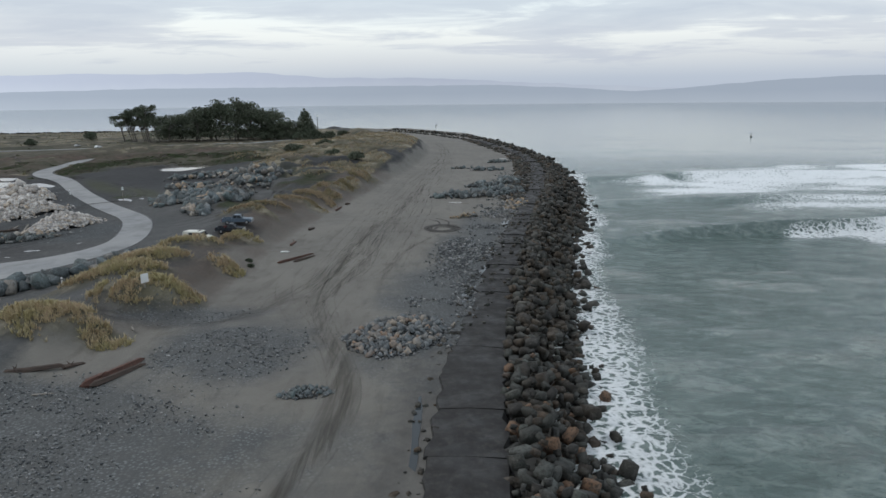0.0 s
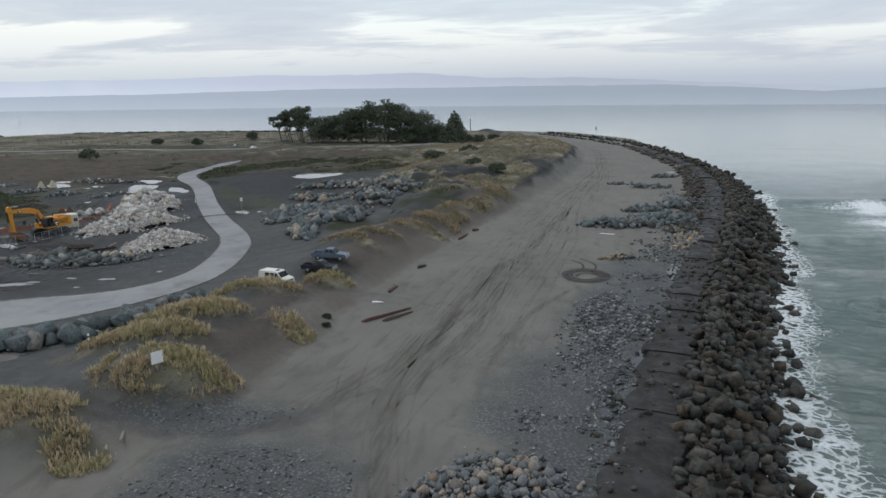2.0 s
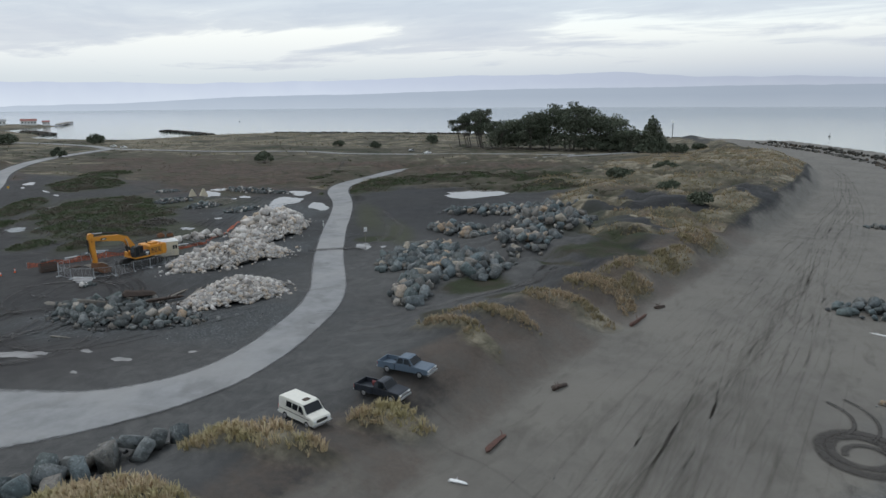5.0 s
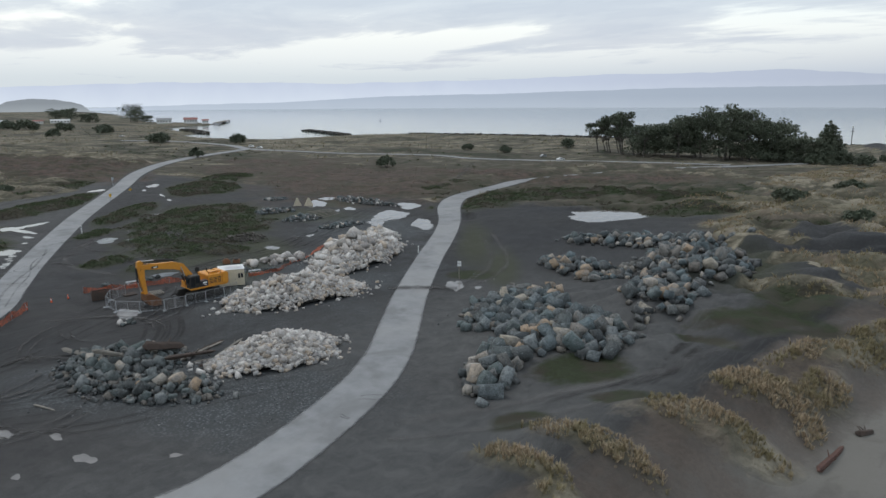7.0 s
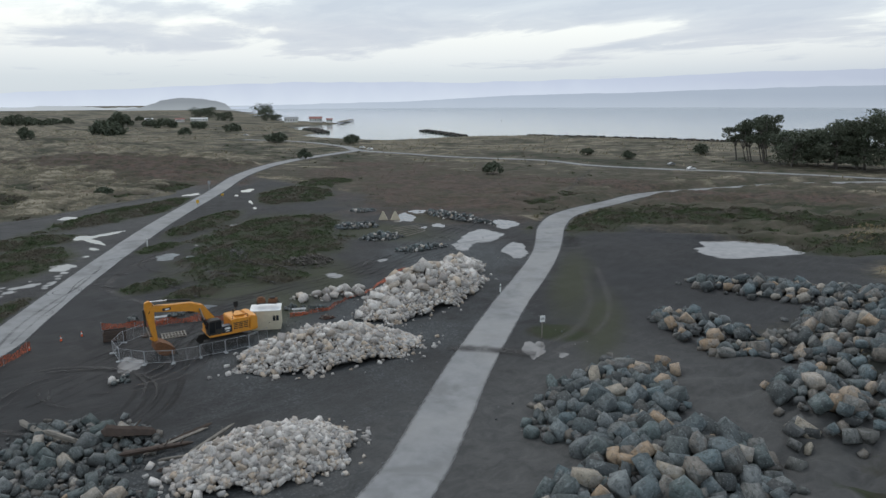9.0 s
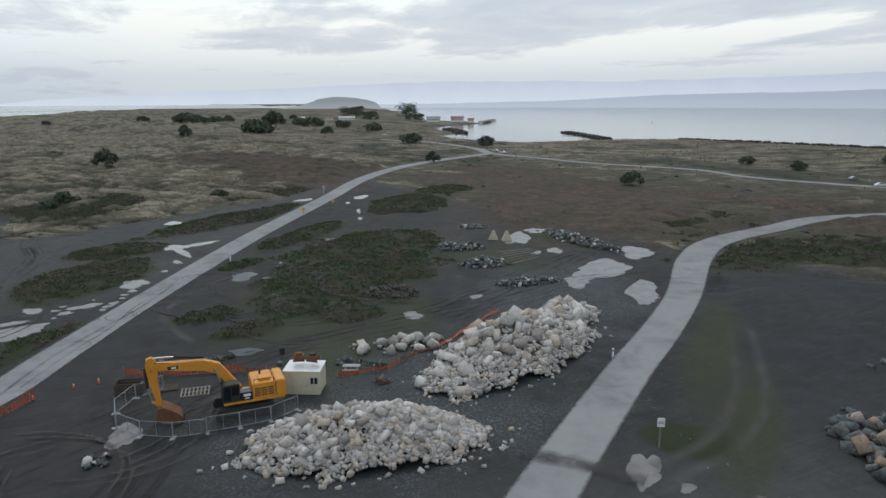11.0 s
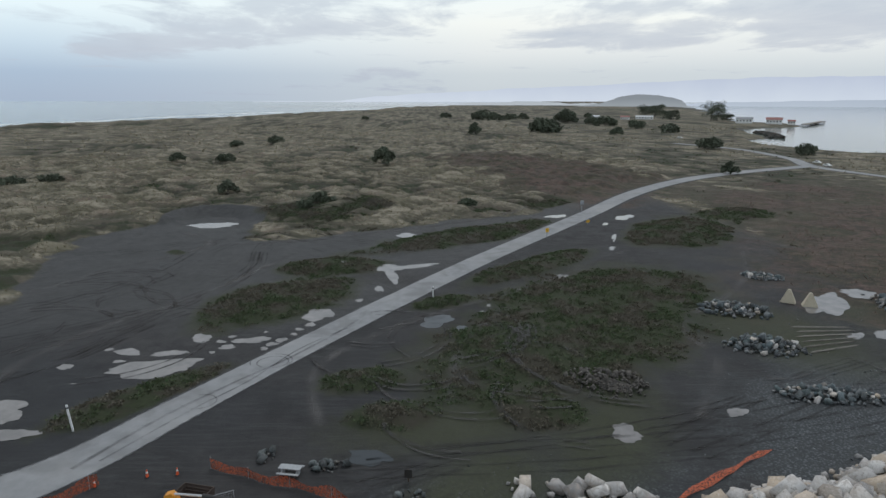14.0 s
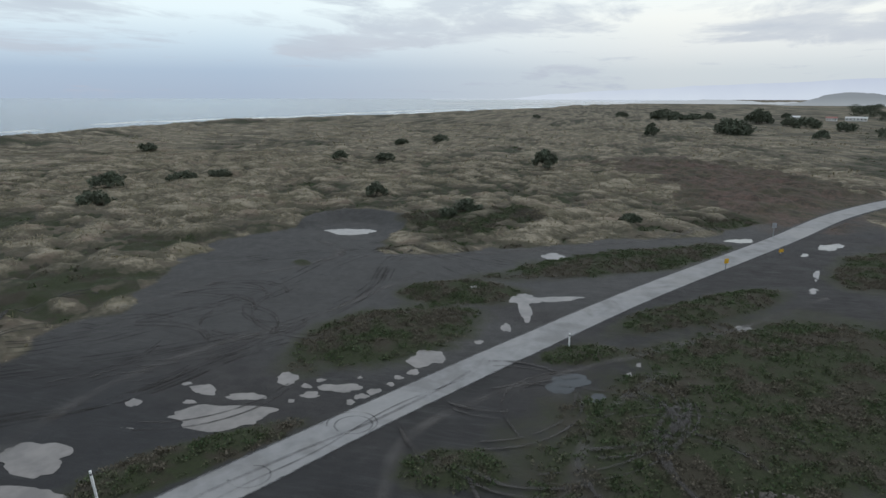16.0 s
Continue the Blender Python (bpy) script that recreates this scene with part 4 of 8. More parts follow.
def heap(ellipses, mat, sink=0.35, name="rubble_core"):
    """The inside of a pile: low rough mounds under its stones."""
    cos, faces, base = [], [], 0
    for cx, cy, a, b, deg, high in ellipses:
        n, m = 28, 7
        ang = np.linspace(0, 2 * np.pi, n, endpoint=False)
        rr = np.linspace(0, 1, m + 1)[1:]
        reach = rim(ang, (cx, cy)) * 0.94
        u = np.concatenate([[0], (rr[:, None] * np.cos(ang) * reach).ravel()])
        v = np.concatenate([[0], (rr[:, None] * np.sin(ang) * reach).ravel()])
        q = np.concatenate([[0], np.repeat(rr, n)])
        c, s = math.cos(radians(deg)), math.sin(radians(deg))
        x, y = cx + u * a * c - v * b * s, cy + u * a * s + v * b * c
        z = relief(x, y) + high * np.maximum(0, 1 - q**1.5) ** 0.9 - sink + 0.25 * (lumps(x, y, 0.9, 77) - 0.5)
        cos.append(np.stack([x, y, z], 1))
        for j in range(n):
            k = (j + 1) % n
            faces.append([base, base + 1 + j, base + 1 + k, base])
            for i in range(m - 1):
                p = base + 1 + i * n
                faces.append([p + j, p + n + j, p + n + k, p + k])
        base += len(x)
    co = np.vstack(cos)
    me = bpy.data.meshes.new(name)
    me.from_pydata(co.tolist(), [], [f[:3] if f[0] == f[3] else f for f in faces])
    me.materials.append(mat)
    return me


def rock_pile(name, label, ellipses, meshes, core_mat, count, smallest, largest, seed, stuff_mat=None, piece="boulder", gap=0.6, category="rock pile", extra=0, extra_size=(0.15, 0.35), skew=1.9):
    """A pile as one thing with its stones as parts; small rubble between them is one part."""
    e0 = ellipses[0]
    base = thing(name, Matrix.Translation((e0[0], e0[1], gz(e0[0], e0[1]))), label, category)
    inv = base.matrix_world.inverted()
    part("rubble_core", heap(ellipses, core_mat), base, m=inv)
    r = random.Random(seed)
    spots = spread(ellipses, count, smallest, largest, seed, gap, skew)
    zs = relief(np.array([s[0] for s in spots]), np.array([s[1] for s in spots]))
    for (x, y, lift, rad), z in zip(spots, zs):
        rot = turn_matrix(r, 0.9).to_4x4()
        size = Matrix.Diagonal((rad * r.uniform(0.95, 1.2), rad * r.uniform(0.9, 1.1), rad * r.uniform(0.85, 1.1), 1))
        m = Matrix.Translation((x, y, z + lift + 0.4 * rad + r.uniform(-0.2, 0.6) * min(lift, rad))) @ rot @ size
        part(piece, meshes[r.randrange(len(meshes))], base, m=inv @ m)
    if extra:
        more = [(cx, cy, a * 1.12, b * 1.12, d, h) for cx, cy, a, b, d, h in ellipses]
        sp = spread(more, extra, *extra_size, seed + 1, 0.26)
        zs = relief(np.array([s[0] for s in sp]), np.array([s[1] for s in sp]))
        rows = [(x, y, z + lift + 0.2 * s, s) for (x, y, lift, s), z in zip(sp, zs)]
        ob = part("rubble", joined("rubble", CHUNKS, rows, stuff_mat or core_mat, seed), base, m=inv)
        ob["kind"] = "stuff"
    return base


# ---- rock piles ----
M_BLUESTUFF = make_rock("blue_grey_rubble", [(0.125, 0.127, 0.124), (0.08, 0.083, 0.082), (0.062, 0.065, 0.063), (0.095, 0.115, 0.118), (0.16, 0.142, 0.12)], stain=(0.036, 0.038, 0.037), per="island", chip=(0.3, 0.3, 0.29), pitted=0.6)
BLUE = stone_meshes("boulder", M_BLUEROCK, BOULDERS)
WHITE = stone_meshes("quarry_stone", M_WHITEROCK, BLOCKS)
JETTY = stone_meshes("armour_stone", M_JETTY, BOULDERS)
WARM = stone_meshes("beach_stone", M_WARMROCK, BOULDERS)
TAN = stone_meshes("boulder", M_TANROCK, BOULDERS[:7])
MIXED = BLUE + TAN[:6]
NEARBLUE = BLUE + TAN[:4]
DARK = stone_meshes("boulder", make_rock("dark_green_grey_rock", [(0.1, 0.112, 0.108), (0.066, 0.072, 0.069), (0.14, 0.155, 0.15), (0.085, 0.105, 0.1), (0.2, 0.21, 0.205), (0.055, 0.058, 0.056)], 1.6, (0.035, 0.04, 0.038), 0.65, "object", (0.3, 0.33, 0.325), 0.6), BOULDERS)
M_DULLROCK = make_rock("dull_brown_rubble", [(0.12, 0.105, 0.09), (0.085, 0.076, 0.067), (0.155, 0.138, 0.118), (0.1, 0.09, 0.08)], 1.6, (0.05, 0.045, 0.038), 0.6, "object", (0.2, 0.185, 0.165))
# core far darker than the pale stones: gap shade put into its colour
M_WHITECORE = make_rock("grey_rubble_bed", [(0.16, 0.152, 0.142), (0.12, 0.115, 0.108)], 2.0, (0.06, 0.057, 0.053), 0.6)
M_CORE = make_rock("dark_rubble", [(0.06, 0.06, 0.058), (0.05, 0.05, 0.05)], 2.0, (0.02, 0.02, 0.02), 0.6)

rock_pile("boulder_pile", "pile of large blue-grey quarry boulders beside the road", [(-48.0, 124.6, 8.6, 4.6, 118, 0.8), (-39.2, 119.6, 5.4, 4.6, 60, 0.35), (-40.4, 110.2, 5.2, 2.1, 112, 0.3)], NEARBLUE, M_CORE, 298, 0.42, 1.02, 11, M_BLUESTUFF, gap=0.6, extra=420, extra_size=(0.25, 0.75), skew=1.5)
rock_pile("boulder_pile", "wide scatter of blue-grey and tan quarry boulders", [(-37.4, 134.5, 8.0, 3.4, 108, 0.4), (-40, 149.5, 10, 6.6, 110, 0.8), (-53.5, 163.6, 11.5, 3.8, 14, 0.3), (-52.4, 145, 8.6, 3.8, -22, 0.3), (-45, 158, 6, 5, 110, 0.5)], MIXED, M_CORE, 299, 0.42, 1.02, 12, M_BLUESTUFF, gap=0.64, extra=620, extra_size=(0.25, 0.8), skew=1.5)
rock_pile("boulder_pile", "low pile of dark grey boulders with driftwood", [(-60.4, 91.0, 6.4, 2.7, 26, 0.3), (-67.4, 92.6, 5.4, 4.0, 40, 0.15)], DARK + TAN[:2], M_CORE, 150, 0.28, 0.82, 13, M_BLUESTUFF, extra=620, extra_size=(0.1, 0.4), skew=2.2)
rock_pile("boulder_row", "row of big grey-blue boulders edging the road", [(-40.2, 66.0, 2.8, 1.2, 45, 0.35), (-37.8, 68.8, 3.2, 1.3, 55, 0.35), (-36.3, 72.8, 2.6, 1.0, 62, 0.35), (-43.5, 63.2, 3.2, 1.2, 35, 0.35)], BLUE, M_CORE, 52, 0.7, 1.15, 14, M_PEBBLE, extra=50, category="boulders")
rock_pile("quarry_stone_pile", "heap of pale broken quarry stone", [(-73, 114.6, 7.8, 4.5, 72, 2.3), (-72, 118.5, 3.8, 3.0, 40, 1.2)], WHITE, M_WHITECORE, 298, 0.24, 0.58, 15, M_WHITESTUFF, "quarry_stone", 0.5, extra=3000, extra_size=(0.13, 0.34), skew=1.9)
rock_pile("quarry_stone_pile", "long heap of large pale broken quarry stone", [(-83.5, 133.5, 11.5, 5.2, 118, 2.7), (-90, 144, 5, 3, 118, 1.2)], WHITE, M_WHITECORE, 298, 0.26, 1.0, 16, M_WHITESTUFF, "quarry_stone", 0.5, extra=3600, extra_size=(0.12, 0.36), skew=2.5)
rock_pile("quarry_stone_pile", "small heap of pale broken quarry stone", [(-57.9, 101.9, 5.4, 3.6, 80, 1.8)], WHITE, M_WHITECORE, 290, 0.2, 0.46, 17, M_WHITESTUFF, "quarry_stone", 0.52, extra=1700, extra_size=(0.13, 0.36), skew=1.8)
rock_pile("stone_group", "group of large blocky pale stones", [(-90.4, 121.4, 2.2, 1.6, 60, 0.2), (-89.6, 126.0, 2.8, 1.9, 70, 0.2)], WHITE, M_WHITESTUFF, 15, 0.6, 1.0, 18, M_WHITESTUFF, "quarry_stone", 0.72, "boulders", extra=40)
for k, (e, lab) in enumerate((((-128.8, 151, 4.2, 3.0, 70, 0.9), "heap of dark slabby stone on grass"), ((-116.8, 148.8, 3.6, 2.6, 70, 0.9), "heap of dark slabby stone on grass"), ((-104.8, 148.7, 4.4, 1.7, 80, 0.7), "low heap of dark broken stone"), ((-144, 161.5, 2.4, 1.5, 60, 0.4), "low heap of dark broken stone"))):
    rock_pile("slab_stone_heap", lab, [e[:5] + (e[5] * 0.6,)], BLUE + WHITE[:5], M_CORE, 75, 0.18, 0.48, 30 + k, M_PEBBLE, "slab_stone", 0.6, extra=120, extra_size=(0.12, 0.3))
rock_pile("slab_stone_heap", "long low heap of pale grey stone beside puddles", [(-124.5, 171.8, 10.5, 2.6, 2, 0.6)], WHITE + BLUE + BLUE, M_CORE, 110, 0.22, 0.5, 36, M_PEBBLE, "slab_stone", 0.6, extra=200, extra_size=(0.12, 0.3))
rock_pile("slab_stone_heap", "weathered rubble heap half sunk in scrub", [(-107.8, 130.5, 3.4, 2.4, 60, 0.7)], stone_meshes("slab_stone", M_DULLROCK, BLOCKS[:8]), M_DULLROCK, 60, 0.14, 0.38, 37, M_DULLROCK, "slab_stone", 0.6, extra=140, extra_size=(0.1, 0.22))
LUMPS = [(-95.6, 103.1), (-94.0, 107.0), (-90.5, 113.5), (-89.3, 115.9), (-88.2, 118.0), (-87.3, 119.7), (-85.9, 120.9), (-94.4, 108.0), (-78.3, 97.4), (-78.5, 98.2)]
for k, (x, y) in enumerate(LUMPS):
    rock_pile("stone_clump", "few dark broken stones lying on the dirt", [(x, y, 0.9, 0.6, 40 * k, 0.1)], DARK + BLUE[:4] + (WHITE[:6] if k > 7 else []), M_CORE, 6, 0.16, 0.42, 600 + k, M_BLUESTUFF, "slab_stone", 0.6, "stones", extra=8, extra_size=(0.08, 0.16))
# along the beach
rock_pile("beach_stone_pile", "pile of mixed grey, tan and rusty stones on the sand", [(-3.6, 50.5, 4.6, 3.5, 62, 0.4)], WARM, M_CORE, 270, 0.14, 0.42, 41, M_PEBBLE, "beach_stone", 0.6, extra=1100, extra_size=(0.06, 0.2))
rock_pile("beach_stone_pile", "small patch of grey stones on the sand", [(-8.8, 40, 1.7, 0.9, 10, 0.15)], BLUE, M_CORE, 60, 0.1, 0.26, 42, M_PEBBLE, "beach_stone", 0.6, extra=120, extra_size=(0.06, 0.14))
rock_pile("boulder_pile", "long low bank of dark grey boulders on the sand", [(5, 126.8, 6.5, 3.2, 10, 0.4), (11, 132, 7, 4.0, 40, 0.4), (9.5, 143, 5, 2.4, 40, 0.2), (15, 150, 3, 6, -10, 0.2)], BLUE, M_CORE, 220, 0.35, 0.85, 43, M_PEBBLE, extra=200)
rock_pile("beach_stone_pile", "small pile of orange-tan stones on the sand", [(4.0, 104.3, 2.4, 1.2, 20, 0.3), (13.4, 117.5, 2.0, 6.5, -14, 0.15)], stone_meshes("beach_stone", make_rock("rusty_rock", [(0.36, 0.22, 0.1), (0.3, 0.25, 0.18), (0.25, 0.17, 0.1), (0.16, 0.16, 0.15)]), BOULDERS), M_CORE, 120, 0.2, 0.5, 44, M_PEBBLE, "beach_stone", 0.6, extra=60, extra_size=(0.07, 0.16))
rock_pile("boulder_pile", "dark stones by the end of the beach", [(12, 174, 4.5, 1.6, 10, 0.2), (6, 178, 3, 1.2, 0, 0.1), (17, 195, 4, 1.5, 30, 0.2)], BLUE, M_CORE, 50, 0.35, 0.8, 45, M_PEBBLE, extra=60)

# ---- rubble wall against the sea ----
wall = thing("jetty", Matrix.Translation((6, 40, 0)), "dark rock rubble wall along the sea, wet and brown-stained", "jetty", kind="structure")
inv = wall.matrix_world.inverted()
r = random.Random(5)
spots = []
for y0, y1, count, lo, hi in ((8, 95, 2000, 0.24, 0.7), (95, 190, 1200, 0.34, 0.8), (190, 440, 1000, 0.5, 1.0)):
    tries, got, cells = 0, 0, {}
    while got < count and tries < count * 14:
        tries += 1
        i = r.randrange(len(WALK))
        wx, wy, ww = WALK[i]
        if not y0 <= wy < y1:
            continue
        t = WALK[min(i + 1, len(WALK) - 1)] - WALK[max(i - 1, 0)]
        n = np.array([t[1], -t[0]]) / math.hypot(t[0], t[1])
        reach = r.uniform(0.0, 1.0)
        far = float(np.interp(wy, [10, 33, 52, 91, 112, 175, 253, 430], [5.6, 5.7, 6.3, 6.8, 8.0, 8.4, 10.5, 11]))
        off = ww / 2 + 0.4 + reach * far + (r.uniform(0.3, 2.2) if r.random() < 0.06 else 0)
        if wy > 120 and r.random() < 0.25:
            off = -(ww / 2 + r.uniform(0.4, 4.0))
        x, y = wx + n[0] * off + r.uniform(-0.5, 0.5), wy + n[1] * off + r.uniform(-0.5, 0.5)
        rad = r.uniform(lo, hi)
        cell = (int(x // 3), int(y // 3))
        near = [k for a in (-1, 0, 1) for b in (-1, 0, 1) for k in cells.get((cell[0] + a, cell[1] + b), ())]
        if any((x - k[0]) ** 2 + (y - k[1]) ** 2 < (0.56 * (rad + k[2])) ** 2 for k in near):
            continue
        cells.setdefault(cell, []).append((x, y, rad))
        hump = 2.35 + 0.5 * math.sin(min(1, reach * 2.6) * math.pi) if off > 0 else 2.2
        z = hump - (hump - SEA + 0.3) * max(0.0, (reach - 0.22) / 0.78) ** 1.15 if off > 0 else 2.1
        spots.append((x, y, z + r.uniform(-0.25, 0.35) - 0.3 * rad, rad))
        got += 1
close = [s for s in spots if s[1] < 80 and s[1] > 24]
close.sort(key=lambda s: s[1])
close, rest = close[:300], close[300:] + [s for s in spots if not 24 < s[1] < 80]
for x, y, z, rad in close:
    size = Matrix.Diagonal((rad * r.uniform(0.95, 1.25), rad * r.uniform(0.85, 1.1), rad * r.uniform(0.8, 1.1), 1))
    part("armour_stone", JETTY[r.randrange(len(JETTY))], wall, m=inv @ Matrix.Translation((x, y, z)) @ turn_matrix(r, 0.5).to_4x4() @ size)
ob = part("armour_stones", joined("armour_stones", HULLS, rest, M_JETTYSTUFF, 6, 0.5), wall, m=inv)
ob["kind"] = "stuff"
fill = []
for _ in range(3600):
    i = r.randrange(len(WALK))
    wx, wy, ww = WALK[i]
    if wy > 260 or wy < 8:
        continue
    off = ww / 2 + r.uniform(0, 6.5) if r.random() < 0.72 else -(ww / 2 + r.uniform(-0.5, 1.6))
    reach = max(0.0, (off - ww / 2) / 6.6)
    z = 2.0 - 3.0 * max(0.0, (reach - 0.2) / 0.8) if off > 0 else 2.0
    fill.append((wx + off, wy, z, r.uniform(0.18, 0.42) if off > 0 else 0.07 + 0.3 * r.random() ** 2))
for _ in range(900):
    i = r.randrange(len(WALK))
    wx, wy, ww = WALK[i]
    if 52 < wy < 240:
        fill.append((wx + ww * r.uniform(-0.5, 0.5), wy + r.uniform(-0.5, 0.5), 2.3, 0.08 + 0.3 * r.random() ** 3))
ob = part("wall_rubble", joined("wall_rubble", HULLS, fill, M_JETTYSTUFF, 8), wall, m=inv)
ob["kind"] = "stuff"

# concrete cap that runs along the wall
k = Mat("old_concrete", 0.85, 0, 0.3)
v = k.place()
c = k.mix(k.ramp(k.noise(v, 0.35, 7, 0.65), [(0.3, 0.0), (0.7, 1.0)]), (0.034, 0.032, 0.03), (0.016, 0.0155, 0.015))
c = k.mix(k.ramp(k.noise(v, 1.6, 6, 0.7), [(0.5, 0.0), (0.62, 0.6)]), c, (0.06, 0.054, 0.047))
c = k.mix(k.ramp(k.noise(k.stretch(v, (1.0, 0.25, 1.0), -6), 0.7, 8, 0.72, 1.5), [(0.5, 0.0), (0.6, 0.7)]), c, (0.018, 0.017, 0.017))
c = k.mix(k.math("MULTIPLY", k.random(), 0.4), c, (0.034, 0.032, 0.03))
k.color(c)
k.rough(k.ramp(k.noise(v, 0.5, 4), [(0.35, 0.55), (0.6, 0.9)]))
k.bump(k.noise(v, 3.0, 8, 0.7), 0.7, 0.08)
M_CAP = k.m
cap = thing("pavement", Matrix.Translation((2, 40, 2)), "dark cracked concrete cap along the rubble wall", "pavement", kind="structure")
inv = cap.matrix_world.inverted()
i = 0
r = random.Random(9)
while i < len(WALK) - 4 and WALK[i][1] < 300:
    step = r.choice((4, 5, 6, 7))
    seg = WALK[i : i + step + 1]
    seg = seg[:-1] if len(seg) < 3 else seg
    gap = 0.008
    verts, faces = [], []
    rough = WALK[i][1] > 50
    lift = r.uniform(-0.03, 0.03) * (5 if rough else 1)
    for j, (x, y, w) in enumerate(seg):
        t = WALK[min(i + j + 1, len(WALK) - 1)] - WALK[max(i + j - 1, 0)]
        n = np.array([t[1], -t[0]]) / math.hypot(t[0], t[1])
        along = gap if j == 0 else (-gap if j == len(seg) - 1 else 0)
        e1, e2 = r.uniform(-0.3, 0.2) * (1.6 if rough else 1), r.uniform(-0.2, 0.3) * (1.6 if rough else 1)
        for s, z in ((-w / 2 + e1 - 0.35, 1.5), (-w / 2 + e1, 2.22), (0, 2.3), (w / 2 + e2, 2.22), (w / 2 + e2 + 0.35, 1.5)):
            verts.append((x + n[0] * s + t[0] * along, y + n[1] * s + t[1] * along, z + lift + r.uniform(-0.03, 0.03)))
    for j in range(len(seg) - 1):
        for q in range(4):
            a = j * 5 + q
            faces.append((a, a + 1, a + 6, a + 5))
    last = (len(seg) - 1) * 5
    faces += [(4, 3, 2, 1, 0), tuple(last + q for q in range(5))]
    me = bpy.data.meshes.new("slab")
    me.from_pydata(verts, [], faces)
    me.materials.append(M_CAP)
    part("slab", me, cap, m=inv)
    i += step

# ---- puddles ----
k = Mat("muddy_water", 0.04, 0, 0.5)
k.b.inputs["IOR"].default_value = 1.33
v = k.place()
k.color(k.mix(k.ramp(k.noise(v, 0.4, 4), [(0.35, 0.0), (0.65, 1.0)]), (0.22, 0.205, 0.19), (0.16, 0.15, 0.14)))
M_PUDDLE = k.m
k = Mat("dark_pool_water", 0.05, 0, 0.5)
k.b.inputs["IOR"].default_value = 1.33
k.color((0.035, 0.04, 0.042))
k.bump(k.noise(k.place(), 3.0, 3), 0.05, 0.05)
M_POOL = k.m


def puddle(e, seed):
    r = random.Random(seed)
    n = 44
    verts, ph = [(0, 0, 0)], [r.uniform(0, 6.3) for _ in range(5)]
    for j in range(n):
        a = 2 * math.pi * j / n
        q = 1 + 0.16 * math.sin(2 * a + ph[0]) + 0.12 * math.sin(3 * a + ph[1]) + 0.09 * math.sin(5 * a + ph[2]) + 0.05 * math.sin(9 * a + ph[3]) + 0.03 * math.sin(14 * a + ph[4])
        verts.append((e[2] * q * math.cos(a), e[3] * q * math.sin(a), 0))
    me = bpy.data.meshes.new("puddle")
    me.from_pydata(verts, [], [(0, 1 + j, 1 + (j + 1) % n) for j in range(n)])
    me.materials.append(M_POOL if e[0] > -15 or e in (NORTH_POOLS[5], ROADSIDE_POOLS[13], ROADSIDE_POOLS[16]) else M_PUDDLE)
    ob = new("puddle", me)
    ob.matrix_world = pose(e[0], e[1], puddle_level(e), 0, 0, e[4])
    return tagged(ob, "shallow muddy rain puddle on dirt" if e[0] < -15 else "narrow pool of rainwater beside the concrete cap", "puddle", "puddles")


for j, e in enumerate(PUDDLES):
    puddle(e, 500 + j)

# ---- tyre tracks ----
k = Mat("pressed_sand", 0.9, 0, 0.2)
v = k.place()
k.color(k.mix(k.noise(v, 1.2, 5), (0.108, 0.098, 0.082), (0.09, 0.082, 0.069)))
fade = k.math("MULTIPLY", k.ramp(k.attr("edge"), [(0.0, 0.0), (1.0, 1.0)]), k.ramp(k.noise(v, 0.22, 5, 0.6), [(0.38, 0.02), (0.7, 0.2)]))
k.see_through(fade)
k.bump(k.noise(v, 8.0, 3), 0.5, 0.05)
M_TRACK = k.m
MAIN = curve_points([(-8.4, 24, 0), (-7.9, 28.6, 0), (-6.7, 33.9, 0), (-6.3, 39.7, 0), (-7.4, 45.4, 0), (-9.7, 52.7, 0), (-12.0, 62.6, 0), (-11.6, 74.1, 0), (-10, 89.7, 0), (-7.7, 113.3, 0), (-3.8, 152.9, 0), (1.1, 210.9, 0), (0.3, 266, 0), (-4, 300, 0)], 1.2)
SIDE = curve_points([(-19.5, 54, 0), (-16.2, 58.3, 0), (-13.3, 66.9, 0), (-11.4, 78.4, 0), (-9.2, 101, 0), (-4.2, 135.4, 0), (-0.6, 180, 0), (0.9, 211.3, 0), (0, 266, 0), (-4, 300, 0)], 1.2)
INNER = curve_points([(-10.2, 49.5, 0), (-10.7, 56.5, 0), (-10.2, 65.4, 0), (-8.6, 77.3, 0), (-7.2, 108.1, 0), (-3.4, 146, 0)], 1.2)
k = Mat("damp_sand", 0.9, 0, 0.2)
v = k.place()
k.color(k.mix(k.noise(v, 0.9, 5), (0.1, 0.091, 0.076), (0.08, 0.073, 0.062)))
streak = k.ramp(k.noise(k.stretch(v, (1.0, 0.06, 1.0), -6), 1.5, 7, 0.7, 0.4), [(0.42, 0.04), (0.66, 0.36)])
k.see_through(k.math("MULTIPLY", k.ramp(k.attr("edge"), [(0.0, 0.0), (0.8, 1.0)]), streak))
k.bump(k.noise(v, 6.0, 4), 0.5, 0.06)
M_DAMP = k.m


k = Mat("spun_sand", 0.9, 0, 0.2)
v = k.place()
k.color(k.mix(k.noise(v, 1.2, 5), (0.075, 0.069, 0.062), (0.055, 0.051, 0.047)))
k.see_through(k.math("MULTIPLY", k.ramp(k.attr("edge"), [(0.0, 0.0), (0.6, 1.0)]), k.ramp(k.noise(v, 0.5, 5, 0.6), [(0.3, 0.45), (0.6, 0.95)])))
M_SPUN = k.m


def tyre_line(line, width, lift, mat=M_TRACK):
    l = line.copy()
    l[:, 2] = width
    return ribbon("tyre_track", l, mat, lift, 2)


